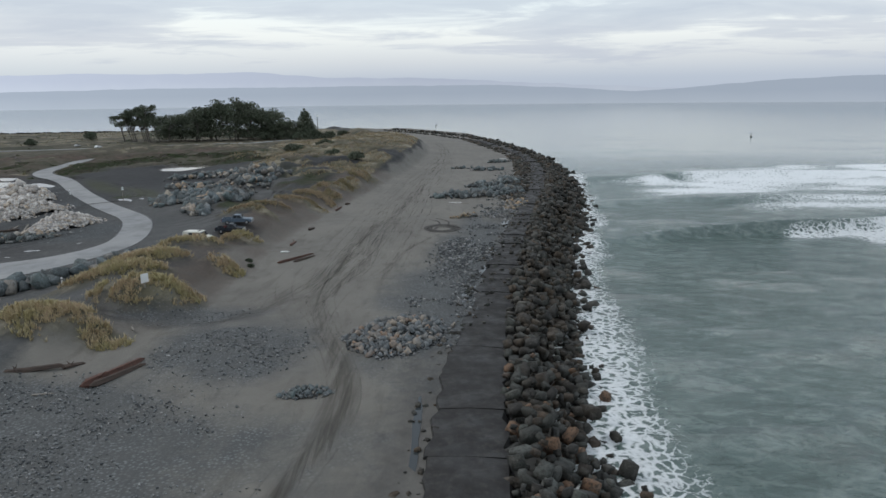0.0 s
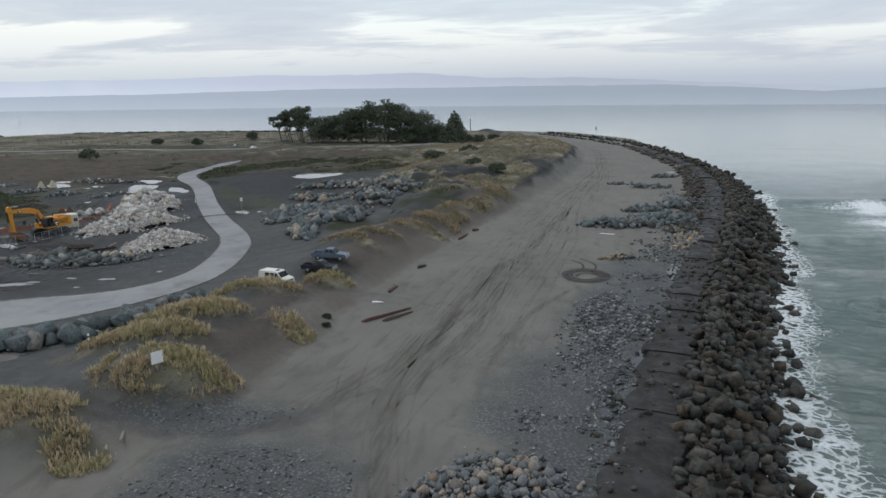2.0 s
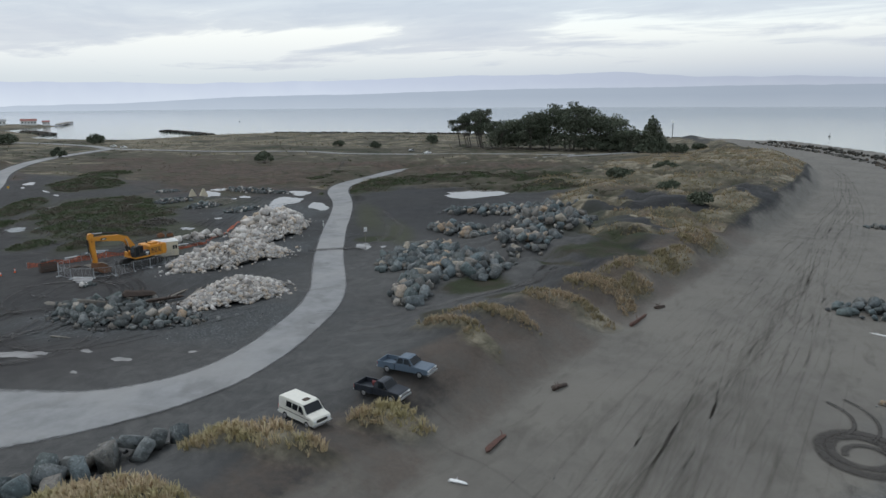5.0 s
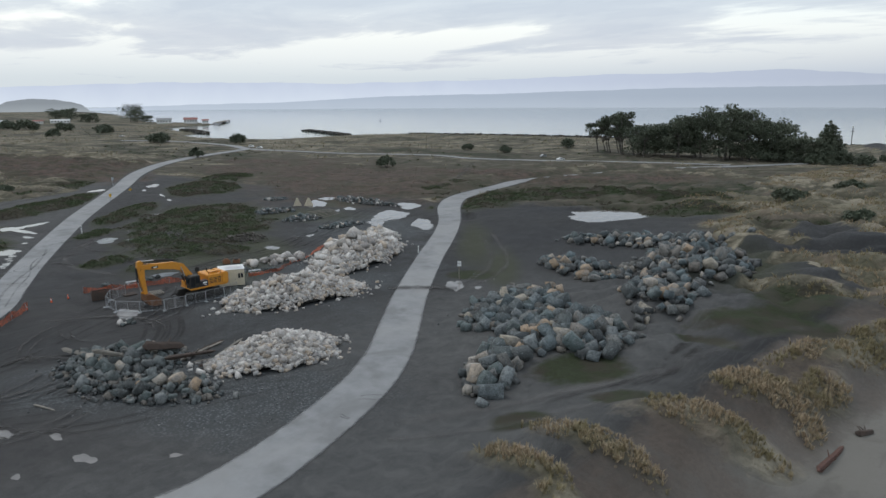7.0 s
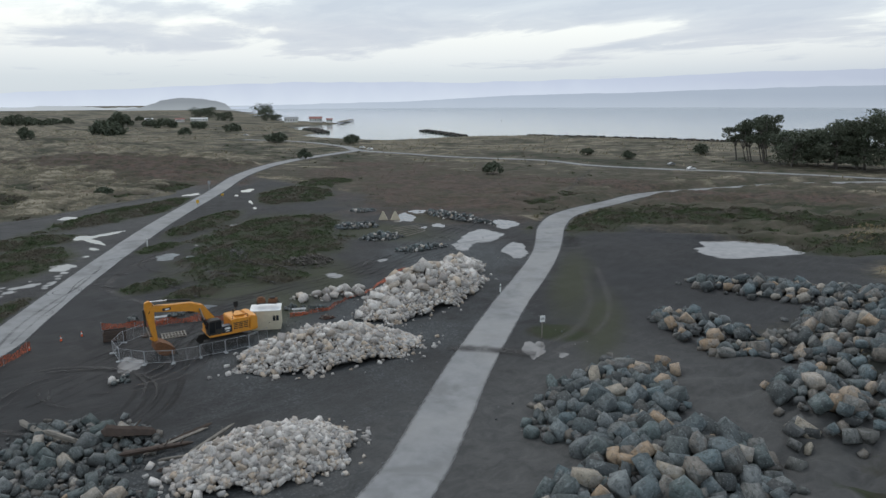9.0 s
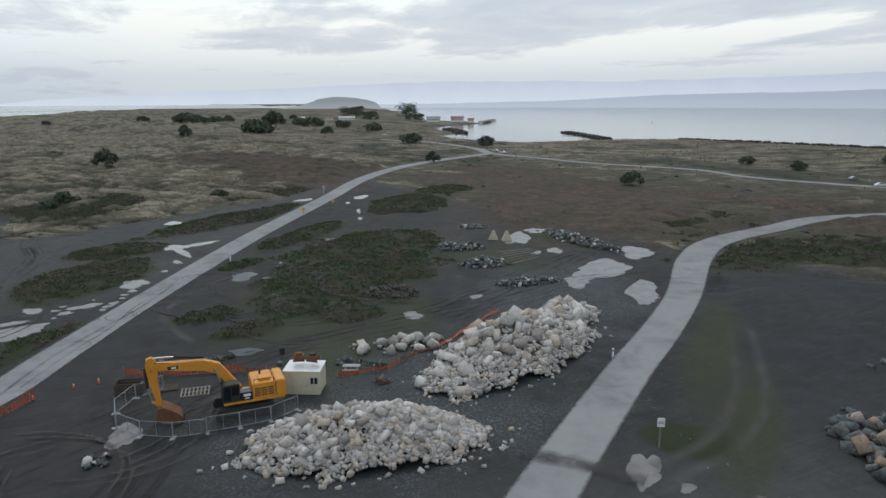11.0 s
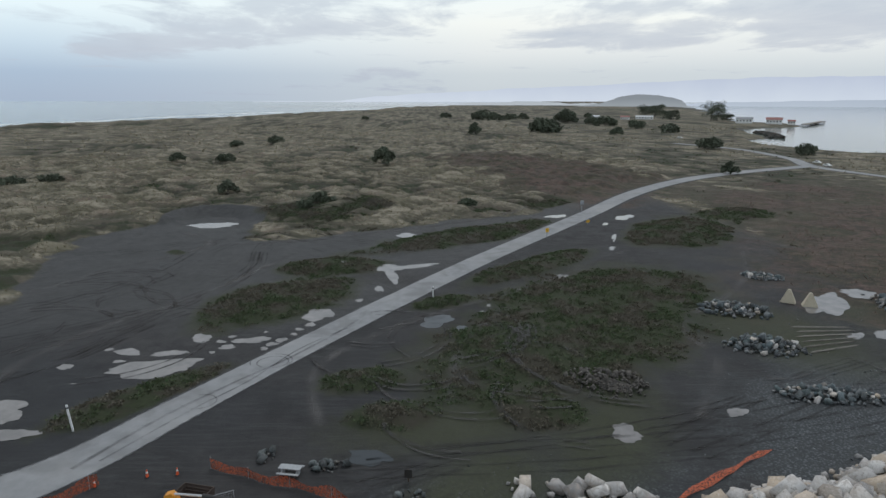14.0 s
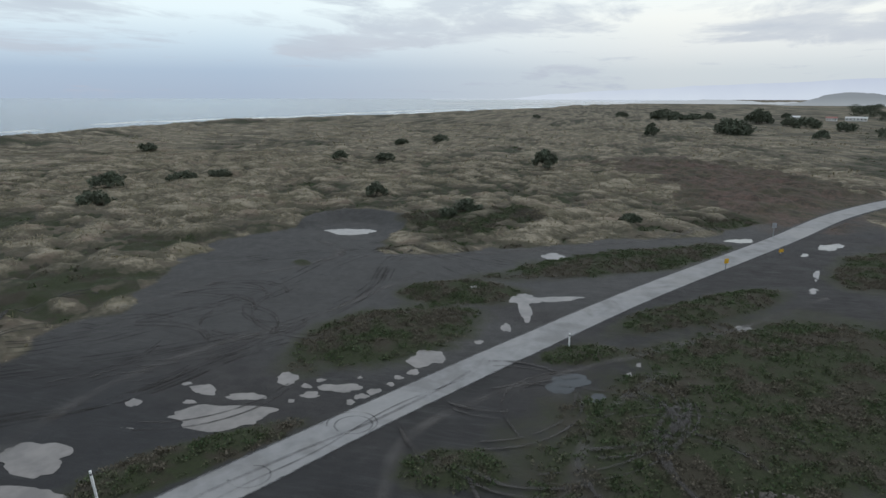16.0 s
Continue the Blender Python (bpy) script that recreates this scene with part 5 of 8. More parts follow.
r = random.Random(21)
tracks = thing("tyre_tracks", Matrix.Translation((-8, 90, 2)), "dark curving tyre tracks pressed in the beach sand", "tyre tracks", kind="structure")
inv = tracks.matrix_world.inverted()
for n, (line, w, lo, hi) in enumerate(((MAIN, 2.6, 0, 0.2), (SIDE, 3.2, 0, 0.2), (INNER, 2.2, 0.12, 1), (MAIN, 3.0, 0, 0.09))):
    l = line[int(lo * len(line)) : int(hi * len(line))].copy()
    l[:, 2] = w * np.minimum(1, 0.25 + np.minimum(np.arange(len(l)), np.arange(len(l))[::-1]) / 10)
    part("rut_band", ribbon("rut_band", l, M_DAMP, 0.006 + 0.001 * n, 8), tracks, m=inv)
for n in range(26):
    base = (SIDE, MAIN, INNER)[n % 3]
    a = r.uniform(0, 0.3) if n > 5 else 0
    lo, hi = int(len(base) * a), int(len(base) * r.uniform(0.6, 1.0))
    l = base[lo:hi].copy()
    if len(l) < 12:
        continue
    room = np.interp(l[:, 1], [24, 45, 55, 70, 110, 160, 220, 300], [0.9, 1.1, 2.6, 4.6, 4.8, 3.6, 2.0, 1.2])
    wob = r.uniform(-1, 1)
    l[:, 0] += room * (0.75 * wob + 0.6 * np.sin(l[:, 1] / r.uniform(22, 45) + r.uniform(0, 6.3)))
    for s in (-0.8, 0.8):
        q = l.copy()
        q[:, 0] += s
        part("track", tyre_line(q, r.uniform(0.15, 0.34), 0.012 + 0.0015 * n), tracks, m=inv)
for n, (cx, cy, rx, ry, w, a0, a1) in enumerate(((0.2, 95.2, 2.3, 2.6, 1.0, 0, 380), (0.1, 95.3, 1.7, 1.9, 0.8, 20, 400), (0.4, 94.9, 1.2, 1.3, 0.5, 30, 200), (-3.4, 99.0, 3.2, 3.4, 0.35, -30, 60), (-3.4, 99.0, 4.6, 4.8, 0.3, -25, 55))):
    t = np.radians(np.linspace(a0, a1, 60))
    part("spun_track", tyre_line(np.stack([cx + rx * np.cos(t), cy + ry * np.sin(t), 0 * t], 1), w, 0.07 + 0.004 * n, M_SPUN), tracks, m=inv)
for n, pts in enumerate(([(-6.0, 67.5, 0), (-5.7, 74, 0), (-3.9, 82.2, 0), (-0.4, 91, 0)], [(-25.8, 84.3, 0), (-21.9, 83.7, 0), (-17.6, 82.8, 0), (-12.1, 79.3, 0), (-8.5, 74.4, 0)], [(-25, 86, 0), (-20, 85.6, 0), (-15, 83.6, 0), (-10, 79.2, 0)], [(-6, 72, 0), (-4.5, 88, 0), (-4, 100, 0), (-3, 115, 0), (-4, 140, 0)], [(-4.5, 72, 0), (-3.2, 88, 0), (-2.6, 100, 0), (-1.6, 115, 0), (-2.6, 140, 0)])):
    part("track", tyre_line(curve_points(pts, 1.0), 1.0 if n == 0 else 0.4, 0.065 + 0.002 * n, M_DAMP if n == 0 else M_TRACK), tracks, m=inv)

# wheel arcs on the dirt lots
k = Mat("pressed_dirt", 0.9, 0, 0.2)
v = k.place()
k.color(k.mix(k.noise(v, 1.0, 5), (0.034, 0.032, 0.03), (0.046, 0.044, 0.041)))
k.see_through(k.math("MULTIPLY", k.ramp(k.attr("edge"), [(0.0, 0.0), (0.6, 1.0)]), k.ramp(k.noise(v, 0.16, 5, 0.6), [(0.42, 0.0), (0.66, 0.5)])))
M_DIRTTRACK = k.m
lot = thing("tyre_tracks", Matrix.Translation((-140, 90, 1)), "curving wheel marks worn into the dark dirt lots", "tyre tracks", kind="structure")
inv = lot.matrix_world.inverted()
WAYS = [[(-112, 62), (-122, 74), (-134, 84), (-150, 88), (-168, 86), (-186, 92)], [(-118, 56), (-130, 66), (-146, 74), (-164, 76), (-178, 80)], [(-104, 68), (-112, 78), (-126, 84), (-140, 100), (-152, 108)], [(-160, 62), (-170, 74), (-172, 88), (-164, 98), (-156, 106)], [(-180, 84), (-172, 96), (-166, 108), (-160, 116)], [(-94, 108), (-96, 124), (-100, 140), (-104, 156), (-98, 168)], [(-92, 110), (-84, 104), (-72, 98), (-66, 86)], [(-98, 132), (-104, 142), (-112, 156), (-118, 168)], [(-72, 78), (-78, 92), (-86, 106), (-92, 116)], [(-52, 104), (-54, 98), (-60, 84), (-66, 76)], [(-34, 104), (-30, 116), (-30, 136), (-28, 150)]]
n = 0
for pts in WAYS:
    for rerun in range(3):
        l = curve_points([(x, y, 0) for x, y in pts], 1.4)
        l[:, 0] += r.uniform(-2.6, 2.6) + 1.2 * np.sin(l[:, 1] / r.uniform(9, 18) + r.uniform(0, 6.3))
        l[:, 1] += r.uniform(-2.2, 2.2)
        t = np.gradient(l[:, :2], axis=0)
        t /= np.linalg.norm(t, axis=1)[:, None]
        for s in (-0.62, 0.62):
            q = l.copy()
            q[:, 0] += -t[:, 1] * s
            q[:, 1] += t[:, 0] * s
            n += 1
            bare = covers(q[:, 0], q[:, 1])["green"] < 0.35
            if bare.sum() < 8:
                continue
            edges = np.flatnonzero(np.diff(np.concatenate([[0], bare.astype(int), [0]])))
            lo, hi = max(zip(edges[::2], edges[1::2]), key=lambda e: e[1] - e[0])
            q = q[lo:hi]
            if len(q) < 6:
                continue
            part("track", tyre_line(q, r.uniform(0.3, 0.6), 0.012 + 0.0008 * n, M_DIRTTRACK), lot, m=inv)

# ---- loose stones on the beach ----
r = random.Random(31)
rows = []
for cx, cy, a, b, d, n, lo, hi in ((-24, 33, 13, 8.4, -18, 9000, 0.04, 0.15), (-16, 48, 6, 5, 20, 900, 0.06, 0.18), (-14.5, 47, 3.5, 5, 10, 260, 0.06, 0.2), (-22, 56, 6, 2.0, 15, 260, 0.05, 0.16), (0.6, 63, 3.4, 10, -10, 2200, 0.07, 0.26), (4.2, 84, 3.8, 12, -16, 3200, 0.08, 0.32), (2, 52, 2.5, 6, -5, 300, 0.08, 0.3), (7.5, 103, 3.8, 8, -14, 1200, 0.1, 0.34), (13.6, 117, 2.6, 8, -14, 700, 0.12, 0.4), (11, 118, 4, 8, -15, 350, 0.1, 0.4), (-10, 60, 9, 28, 0, 130, 0.05, 0.14), (-57, 93, 12, 6, 30, 500, 0.05, 0.13), (-85, 118, 14, 9, 120, 300, 0.05, 0.16), (-62, 125, 12, 22, 40, 160, 0.05, 0.2), (16, 155, 4, 16, -8, 240, 0.15, 0.45), (-110, 150, 22, 16, 0, 200, 0.06, 0.2)):
    for _ in range(n):
        t, q = r.uniform(0, 6.3), math.sqrt(r.random())
        q = q if r.random() < 0.8 else q * 1.25
        u, v = a * q * math.cos(t), b * q * math.sin(t)
        c, s = math.cos(radians(d)), math.sin(radians(d))
        rows.append((cx + u * c - v * s, cy + u * s + v * c, lo + (hi - lo) * r.random() ** 3))
ar = np.array(rows)
ar = ar[near_road(ar[:, 0], ar[:, 1]) > 0.3]
patch = 0.6 * lumps(ar[:, 0], ar[:, 1], 2.6, 46) + 0.4 * lumps(ar[:, 0], ar[:, 1], 6, 47)
ar = ar[np.random.default_rng(6).random(len(ar)) < smooth(0.28, 0.6, patch)]
zs = relief(ar[:, 0], ar[:, 1])
SMALL = [hull(200 + s, 8, 0.6, 0.2) for s in range(10)]
tagged(new("shingle", joined("shingle", SMALL, [(x, y, z + 0.25 * s, s) for (x, y, s), z in zip(ar, zs)], M_PEBBLE, 3)), "loose grey shingle and stones over sand and dirt", "stones", kind="stuff")

# ---- grass and scrub ----
M_DRYGRASS = make_leaf("dry_dune_grass", (0.52, 0.43, 0.27), (0.38, 0.28, 0.185), (0.38, 0.335, 0.18))
M_OLDGRASS = make_leaf("brown_dune_grass", (0.34, 0.295, 0.21), (0.2, 0.168, 0.12), (0.2, 0.182, 0.11))
M_TANGRASS = make_leaf("tan_dune_grass", (0.46, 0.37, 0.24), (0.27, 0.2, 0.135), (0.24, 0.205, 0.115))
M_SCRUB = make_leaf("scrub_leaves", (0.056, 0.092, 0.04), (0.086, 0.094, 0.049), (0.125, 0.106, 0.082))
M_HEATH = make_leaf("bare_red_twigs", (0.19, 0.13, 0.102), (0.13, 0.096, 0.078), (0.12, 0.108, 0.072))
M_SHRUB = make_leaf("dark_shrub_leaves", (0.03, 0.038, 0.018), (0.045, 0.05, 0.024), (0.04, 0.045, 0.02))


def tuft(seed, blades=8, high=1.0, lean=0.55):
    r = random.Random(seed)
    co, tri = [], []
    for _ in range(blades):
        a = r.uniform(0, 6.3)
        d = Vector((math.cos(a), math.sin(a), 0))
        s = Vector((-d.y, d.x, 0)) * r.uniform(0.03, 0.07)
        root = d * r.uniform(0, 0.3)
        h, l = high * r.uniform(0.6, 1.1), r.uniform(0.15, lean)
        mid, tip = root + d * l * 0.4 + Vector((0, 0, h * 0.7)), root + d * l + Vector((0, 0, h * r.uniform(0.75, 1.0)))
        n = len(co)
        co += [root - s, root + s, mid + s * 0.8, mid - s * 0.8, tip]
        tri += [(n, n + 1, n + 2), (n, n + 2, n + 3), (n + 3, n + 2, n + 4)]
    return np.array([tuple(c) for c in co]), np.array(tri)


def leaf_clump(seed, leaves=26, flat=0.7):
    r = random.Random(seed)
    co, tri = [], []
    for _ in range(leaves):
        v = Vector((r.gauss(0, 1), r.gauss(0, 1), r.gauss(0, 1))).normalized() * r.uniform(0.55, 1.0)
        c = Vector((v.x, v.y, abs(v.z) * flat))
        q = Euler((r.uniform(0, 6.3), r.uniform(0, 6.3), r.uniform(0, 6.3))).to_matrix()
        s = r.uniform(0.11, 0.24)
        n = len(co)
        co += [c + q @ Vector((-s, -s * 0.5, 0)), c + q @ Vector((s, -s * 0.4, 0)), c + q @ Vector((0.2 * s, s, 0))]
        tri += [(n, n + 1, n + 2)]
    return np.array([tuple(c) for c in co]), np.array(tri)


def sow(count, box, want, seed):
    """Random spots in a box, kept with the chance that want(x, y) gives."""
    rng = np.random.default_rng(seed)
    x, y = rng.uniform(box[0], box[1], count), rng.uniform(box[2], box[3], count)
    keep = rng.random(count) < want(x, y)
    x, y = x[keep], y[keep]
    return x, y, relief(x, y), rng


def clothe(name, label, shapes, mat, spots, lo, hi, tilt=0.25, sink=0.0):
    x, y, z, rng = spots
    s = lo + (hi - lo) * rng.random(len(x)) ** 1.6
    ob = new(name, joined(name, shapes, list(zip(x, y, z - sink * s, s)), mat, 4, tilt))
    return tagged(ob, label, "grass" if "grass" in name else "scrub", kind="stuff")


TUFTS = [tuft(i) for i in range(10)]
LOWTUFTS = [tuft(40 + i, 5, 0.7, 0.8) for i in range(8)]
CLUMPS = [leaf_clump(60 + i, 26) for i in range(10)]
TWIGS = [tuft(90 + i, 6, 0.9, 0.9) for i in range(8)]


def near_patch(x, y):
    return smooth(0.42, 0.58, ovals(x, y, NEARGRASS) + 0.2 * (lumps(x, y, 3, 61) - 0.5) - 0.1 * smooth(92, 100, y))


def dry_weight(x, y):
    return smooth(0.45, 0.6, covers(x, y)["dry"])


def green_weight(x, y):
    return smooth(0.45, 0.6, covers(x, y)["green"])


def red_weight(x, y):
    c = covers(x, y)
    return smooth(0.45, 0.6, c["red"]) * (c["green"] < 0.5)


clothe("dune_grass", "tall tan and yellow dune grass on sand hummocks", TUFTS, M_DRYGRASS, sow(44000, (-40, -12, 44, 92), lambda x, y: near_patch(x, y) * smooth(0.12, 0.4, lumps(x, y, 1.6, 66)), 71), 0.2, 0.68)
clothe("dune_grass", "brown wind-blown dune grass on low dunes", TUFTS, M_TANGRASS, sow(52000, (-40, -10, 90, 152), lambda x, y: near_patch(x, y) * smooth(0.3, 0.6, 0.5 * lumps(x, y, 2.0, 67) + 0.5 * lumps(x, y, 5.0, 70)), 78), 0.18, 0.55)
clothe("dune_grass", "brown wind-blown dune grass on the beach dunes", TUFTS, M_TANGRASS, sow(36000, (-62, 0, 128, 330), lambda x, y: dry_weight(x, y) * smooth(0.25, 0.6, lumps(x, y, 5, 62)), 72), 0.25, 0.62)
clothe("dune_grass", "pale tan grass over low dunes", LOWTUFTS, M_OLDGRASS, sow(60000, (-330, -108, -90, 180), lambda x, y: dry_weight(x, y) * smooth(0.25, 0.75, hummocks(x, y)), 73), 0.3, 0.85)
clothe("far_grass", "pale grass far over the spit", LOWTUFTS, M_OLDGRASS, sow(34000, (-640, -60, -200, 430), lambda x, y: dry_weight(x, y) * smooth(0.3, 0.7, lumps(x, y, 7, 64)) * ((x < -330) | (y > 180)), 74), 0.8, 1.9)
clothe("low_scrub", "low dark green and brown scrub in patches", CLUMPS, M_SCRUB, sow(108000, (-215, -25, 78, 215), lambda x, y: green_weight(x, y) * ((x < -66) | (y > 178)) * (0.35 + 0.65 * smooth(0.2, 0.6, lumps(x, y, 3.0, 68) * 0.6 + lumps(x, y, 9, 69) * 0.4)), 75), 0.22, 0.7, 0.3, 0.15)
clothe("low_scrub", "dark scrub scattered over the far dunes", CLUMPS, M_SCRUB, sow(26000, (-640, -20, -200, 430), lambda x, y: green_weight(x, y) * smooth(0.35, 0.7, lumps(x, y, 9, 65)) * ((x < -215) | (y > 215) | (y < 78)), 76), 0.6, 1.5, 0.3, 0.3)
clothe("heath_twigs", "reddish-brown leafless brush", TWIGS, M_HEATH, sow(36000, (-360, -110, 110, 260), lambda x, y: red_weight(x, y) * smooth(0.3, 0.65, 0.6 * lumps(x, y, 5, 72) + 0.4 * lumps(x, y, 2, 73)), 77), 0.18, 0.42, 0.7)

# ---- shapes for made things ----


def box(bm, lo, hi, bevel=0.0, m=None):
    """Adds a box between two corners to a bmesh."""
    got = bmesh.ops.create_cube(bm, size=1.0)["verts"]
    for v in got:
        v.co = Vector([(a + b) / 2 + c * (b - a) for a, b, c in zip(lo, hi, v.co)])
    if bevel:
        es = list({e for v in got for e in v.link_edges})
        got = [v for v in bmesh.ops.bevel(bm, geom=es, offset=bevel, segments=1, affect="EDGES")["verts"]]
    if m is not None:
        bmesh.ops.transform(bm, matrix=m, verts=got)
    return bm


def boxes(*rows, bevel=0.0):
    bm = bmesh.new()
    for lo, hi in rows:
        box(bm, lo, hi, bevel)
    return bm


def tube(bm, a, b, r0, r1=None, sides=8):
    a, b = Vector(a), Vector(b)
    m = Matrix.Translation((a + b) / 2) @ (b - a).to_track_quat("Z", "Y").to_matrix().to_4x4()
    bmesh.ops.create_cone(bm, cap_ends=True, segments=sides, radius1=r0, radius2=r0 if r1 is None else r1, depth=(b - a).length, matrix=m)
    return bm


def tubes(*rows, sides=8):
    bm = bmesh.new()
    for a, b, r0 in rows:
        tube(bm, a, b, r0, None, sides)
    return bm


def slab(profile, y0, y1, bevel=0.03, taper=None):
    """A side outline of x, z pushed out from y0 to y1. taper: (z, inset) pulls all above z inwards."""
    bm = bmesh.new()
    a = [bm.verts.new((x, y0, z)) for x, z in profile]
    b = [bm.verts.new((x, y1, z)) for x, z in profile]
    n = len(profile)
    bm.faces.new(a)
    bm.faces.new(b[::-1])
    for i in range(n):
        bm.faces.new((a[i], b[i], b[(i + 1) % n], a[(i + 1) % n]))
    if taper:
        for v in bm.verts:
            if v.co.z > taper[0]:
                v.co.y += -taper[1] if v.co.y > (y0 + y1) / 2 else taper[1]
    bmesh.ops.recalc_face_normals(bm, faces=bm.faces)
    if bevel:
        bmesh.ops.bevel(bm, geom=list(bm.edges), offset=bevel, segments=2, affect="EDGES", clamp_overlap=True)
    return bm


def pane(points):
    bm = bmesh.new()
    bm.faces.new([bm.verts.new(p) for p in points])
    bmesh.ops.solidify(bm, geom=bm.faces[:], thickness=0.015)
    return bm


k = Mat("dark_window_glass", 0.06, 0, 0.6)
k.color((0.02, 0.025, 0.03))
M_GLASS = k.m
M_RUBBER = painted("black_rubber", (0.02, 0.02, 0.02), 0.8)
M_CHROME = painted("dull_chrome", (0.55, 0.55, 0.55), 0.3, 0.9)
M_CREAM = painted("cream_van_paint", (0.72, 0.70, 0.62), 0.4, wear=0.12)
M_BLACKPAINT = painted("black_truck_paint", (0.018, 0.022, 0.03), 0.25, wear=0.1)
M_BLUEPAINT = painted("grey_blue_truck_paint", (0.10, 0.135, 0.175), 0.3, wear=0.15)
M_LAMP = painted("headlight_lens", (0.75, 0.76, 0.75), 0.15)
M_TAIL = painted("red_lens", (0.4, 0.02, 0.02), 0.2)
M_YELLOW = painted("orange_yellow_machine_paint", (0.67, 0.28, 0.027), 0.4, wear=0.22, scale=1.6)
M_DARKSTEEL = painted("dark_steel", (0.04, 0.038, 0.035), 0.6, 0.3)
M_RUST = painted("rusty_steel", (0.2, 0.09, 0.04), 0.8, 0.1, 0.6)
M_GALV = painted("galvanised_steel", (0.42, 0.43, 0.44), 0.5, 0.6)
M_SHED = painted("cream_shed_paint", (0.66, 0.61, 0.47), 0.6, wear=0.2, scale=1.2)
M_WHITE = painted("white_paint", (0.78, 0.78, 0.76), 0.5, wear=0.12)
M_ORANGE = painted("orange_plastic", (0.75, 0.11, 0.03), 0.5)
M_SIGNYELLOW = painted("yellow_sign", (0.75, 0.42, 0.02), 0.5)
M_GREYWOOD = painted("weathered_wood", (0.25, 0.225, 0.19), 0.85, wear=0.45, scale=2.0)
M_BROWNWOOD = painted("wet_brown_wood", (0.075, 0.052, 0.04), 0.8, wear=0.5, scale=2.0)
M_REDWOOD = painted("reddish_rotten_wood", (0.125, 0.062, 0.046), 0.85, wear=0.7, scale=4.0)
M_CONCRETE = painted("grey_concrete", (0.36, 0.37, 0.37), 0.8, wear=0.3)


def wheel(thing_, x, y, radius, width=0.24, name="wheel"):
    bm = bmesh.new()
    bmesh.ops.create_cone(bm, cap_ends=True, segments=20, radius1=radius, radius2=radius, depth=width, matrix=Matrix.Translation((x, y, radius)) @ pose(0, 0, 0, 90))
    bmesh.ops.bevel(bm, geom=list(bm.edges), offset=0.04, segments=1, affect="EDGES")
    w = part(name, bm, thing_, M_RUBBER)
    bm = bmesh.new()
    side = 1 if y > 0 else -1
    bmesh.ops.create_cone(bm, cap_ends=True, segments=14, radius1=radius * 0.6, radius2=radius * 0.5, depth=0.05, matrix=Matrix.Translation((x, y + side * (width / 2 + 0.005), radius)) @ pose(0, 0, 0, -90 * side))
    part("rim", bm, w, M_CHROME)


def van():
    x, y, head = -29.6, 80.3, -11
    v = thing("van", pose(x, y, gz(x, y) + 0.02, 0, 0, head), "cream-white boxy camper van parked on the sandy dune edge", "van")
    part("body", slab([(-2.4, 0.38), (-2.42, 1.3), (-2.36, 1.85), (-2.2, 2.03), (0.65, 2.05), (0.92, 1.98), (1.5, 1.24), (2.2, 1.1), (2.36, 0.98), (2.38, 0.42)], -0.98, 0.98, 0.05, (1.25, 0.1)), v, M_CREAM)
    for s in (-1, 1):
        for n, (a, b, c, d) in enumerate(((0.48, 1.0, 1.22, 0.62), (-0.35, 0.36, 0.36, -0.35), (-1.2, -0.45, -0.45, -1.2))):
            top, low = (0.898, 1.82), (0.985, 1.32)
            if n == 2 and s > 0:
                continue
            part("window", pane([(a if n else 0.5, s * 0.995, 1.32), (b if n else 1.25, s * 0.995, 1.32), (c if n else 0.85, s * 0.905, 1.82), (d if n else 0.5, s * 0.905, 1.82)][:: s]), v, M_GLASS)
        part("side_stripe", boxes(((-2.2, s * 0.985 - 0.006, 0.92), (1.9, s * 0.985 + 0.006, 0.99))), v, M_GREYWOOD, "thin faded brown stripe")
        part("headlight", boxes(((2.36, s * 0.72 - 0.12, 0.72), (2.41, s * 0.72 + 0.12, 0.92))), v, M_LAMP)
        part("tail_light", boxes(((-2.45, s * 0.86 - 0.05, 0.8), (-2.4, s * 0.86 + 0.05, 1.15))), v, M_TAIL)
        part("mirror", boxes(((1.1, s * 1.08 - 0.06, 1.3), (1.2, s * 1.08 + 0.06, 1.55))), v, M_DARKSTEEL)
        for wx in (-1.45, 1.5):
            wheel(v, wx, s * 0.86, 0.36)
    part("windscreen", pane([(0.98, -0.8, 1.93), (0.98, 0.8, 1.93), (1.5, 0.86, 1.28), (1.5, -0.86, 1.28)]), v, M_GLASS)
    part("grille", boxes(((2.37, -0.55, 0.7), (2.41, 0.55, 0.94))), v, M_DARKSTEEL)
    part("bumper", boxes(((2.36, -0.98, 0.42), (2.52, 0.98, 0.6)), bevel=0.02), v, M_CHROME)
    part("bumper", boxes(((-2.54, -0.98, 0.42), (-2.38, 0.98, 0.58)), bevel=0.02), v, M_CHROME)
    part("roof_vent", boxes(((0.15, -0.3, 2.04), (0.6, 0.3, 2.12)), bevel=0.02), v, M_BROWNWOOD, "small tan roof vent")


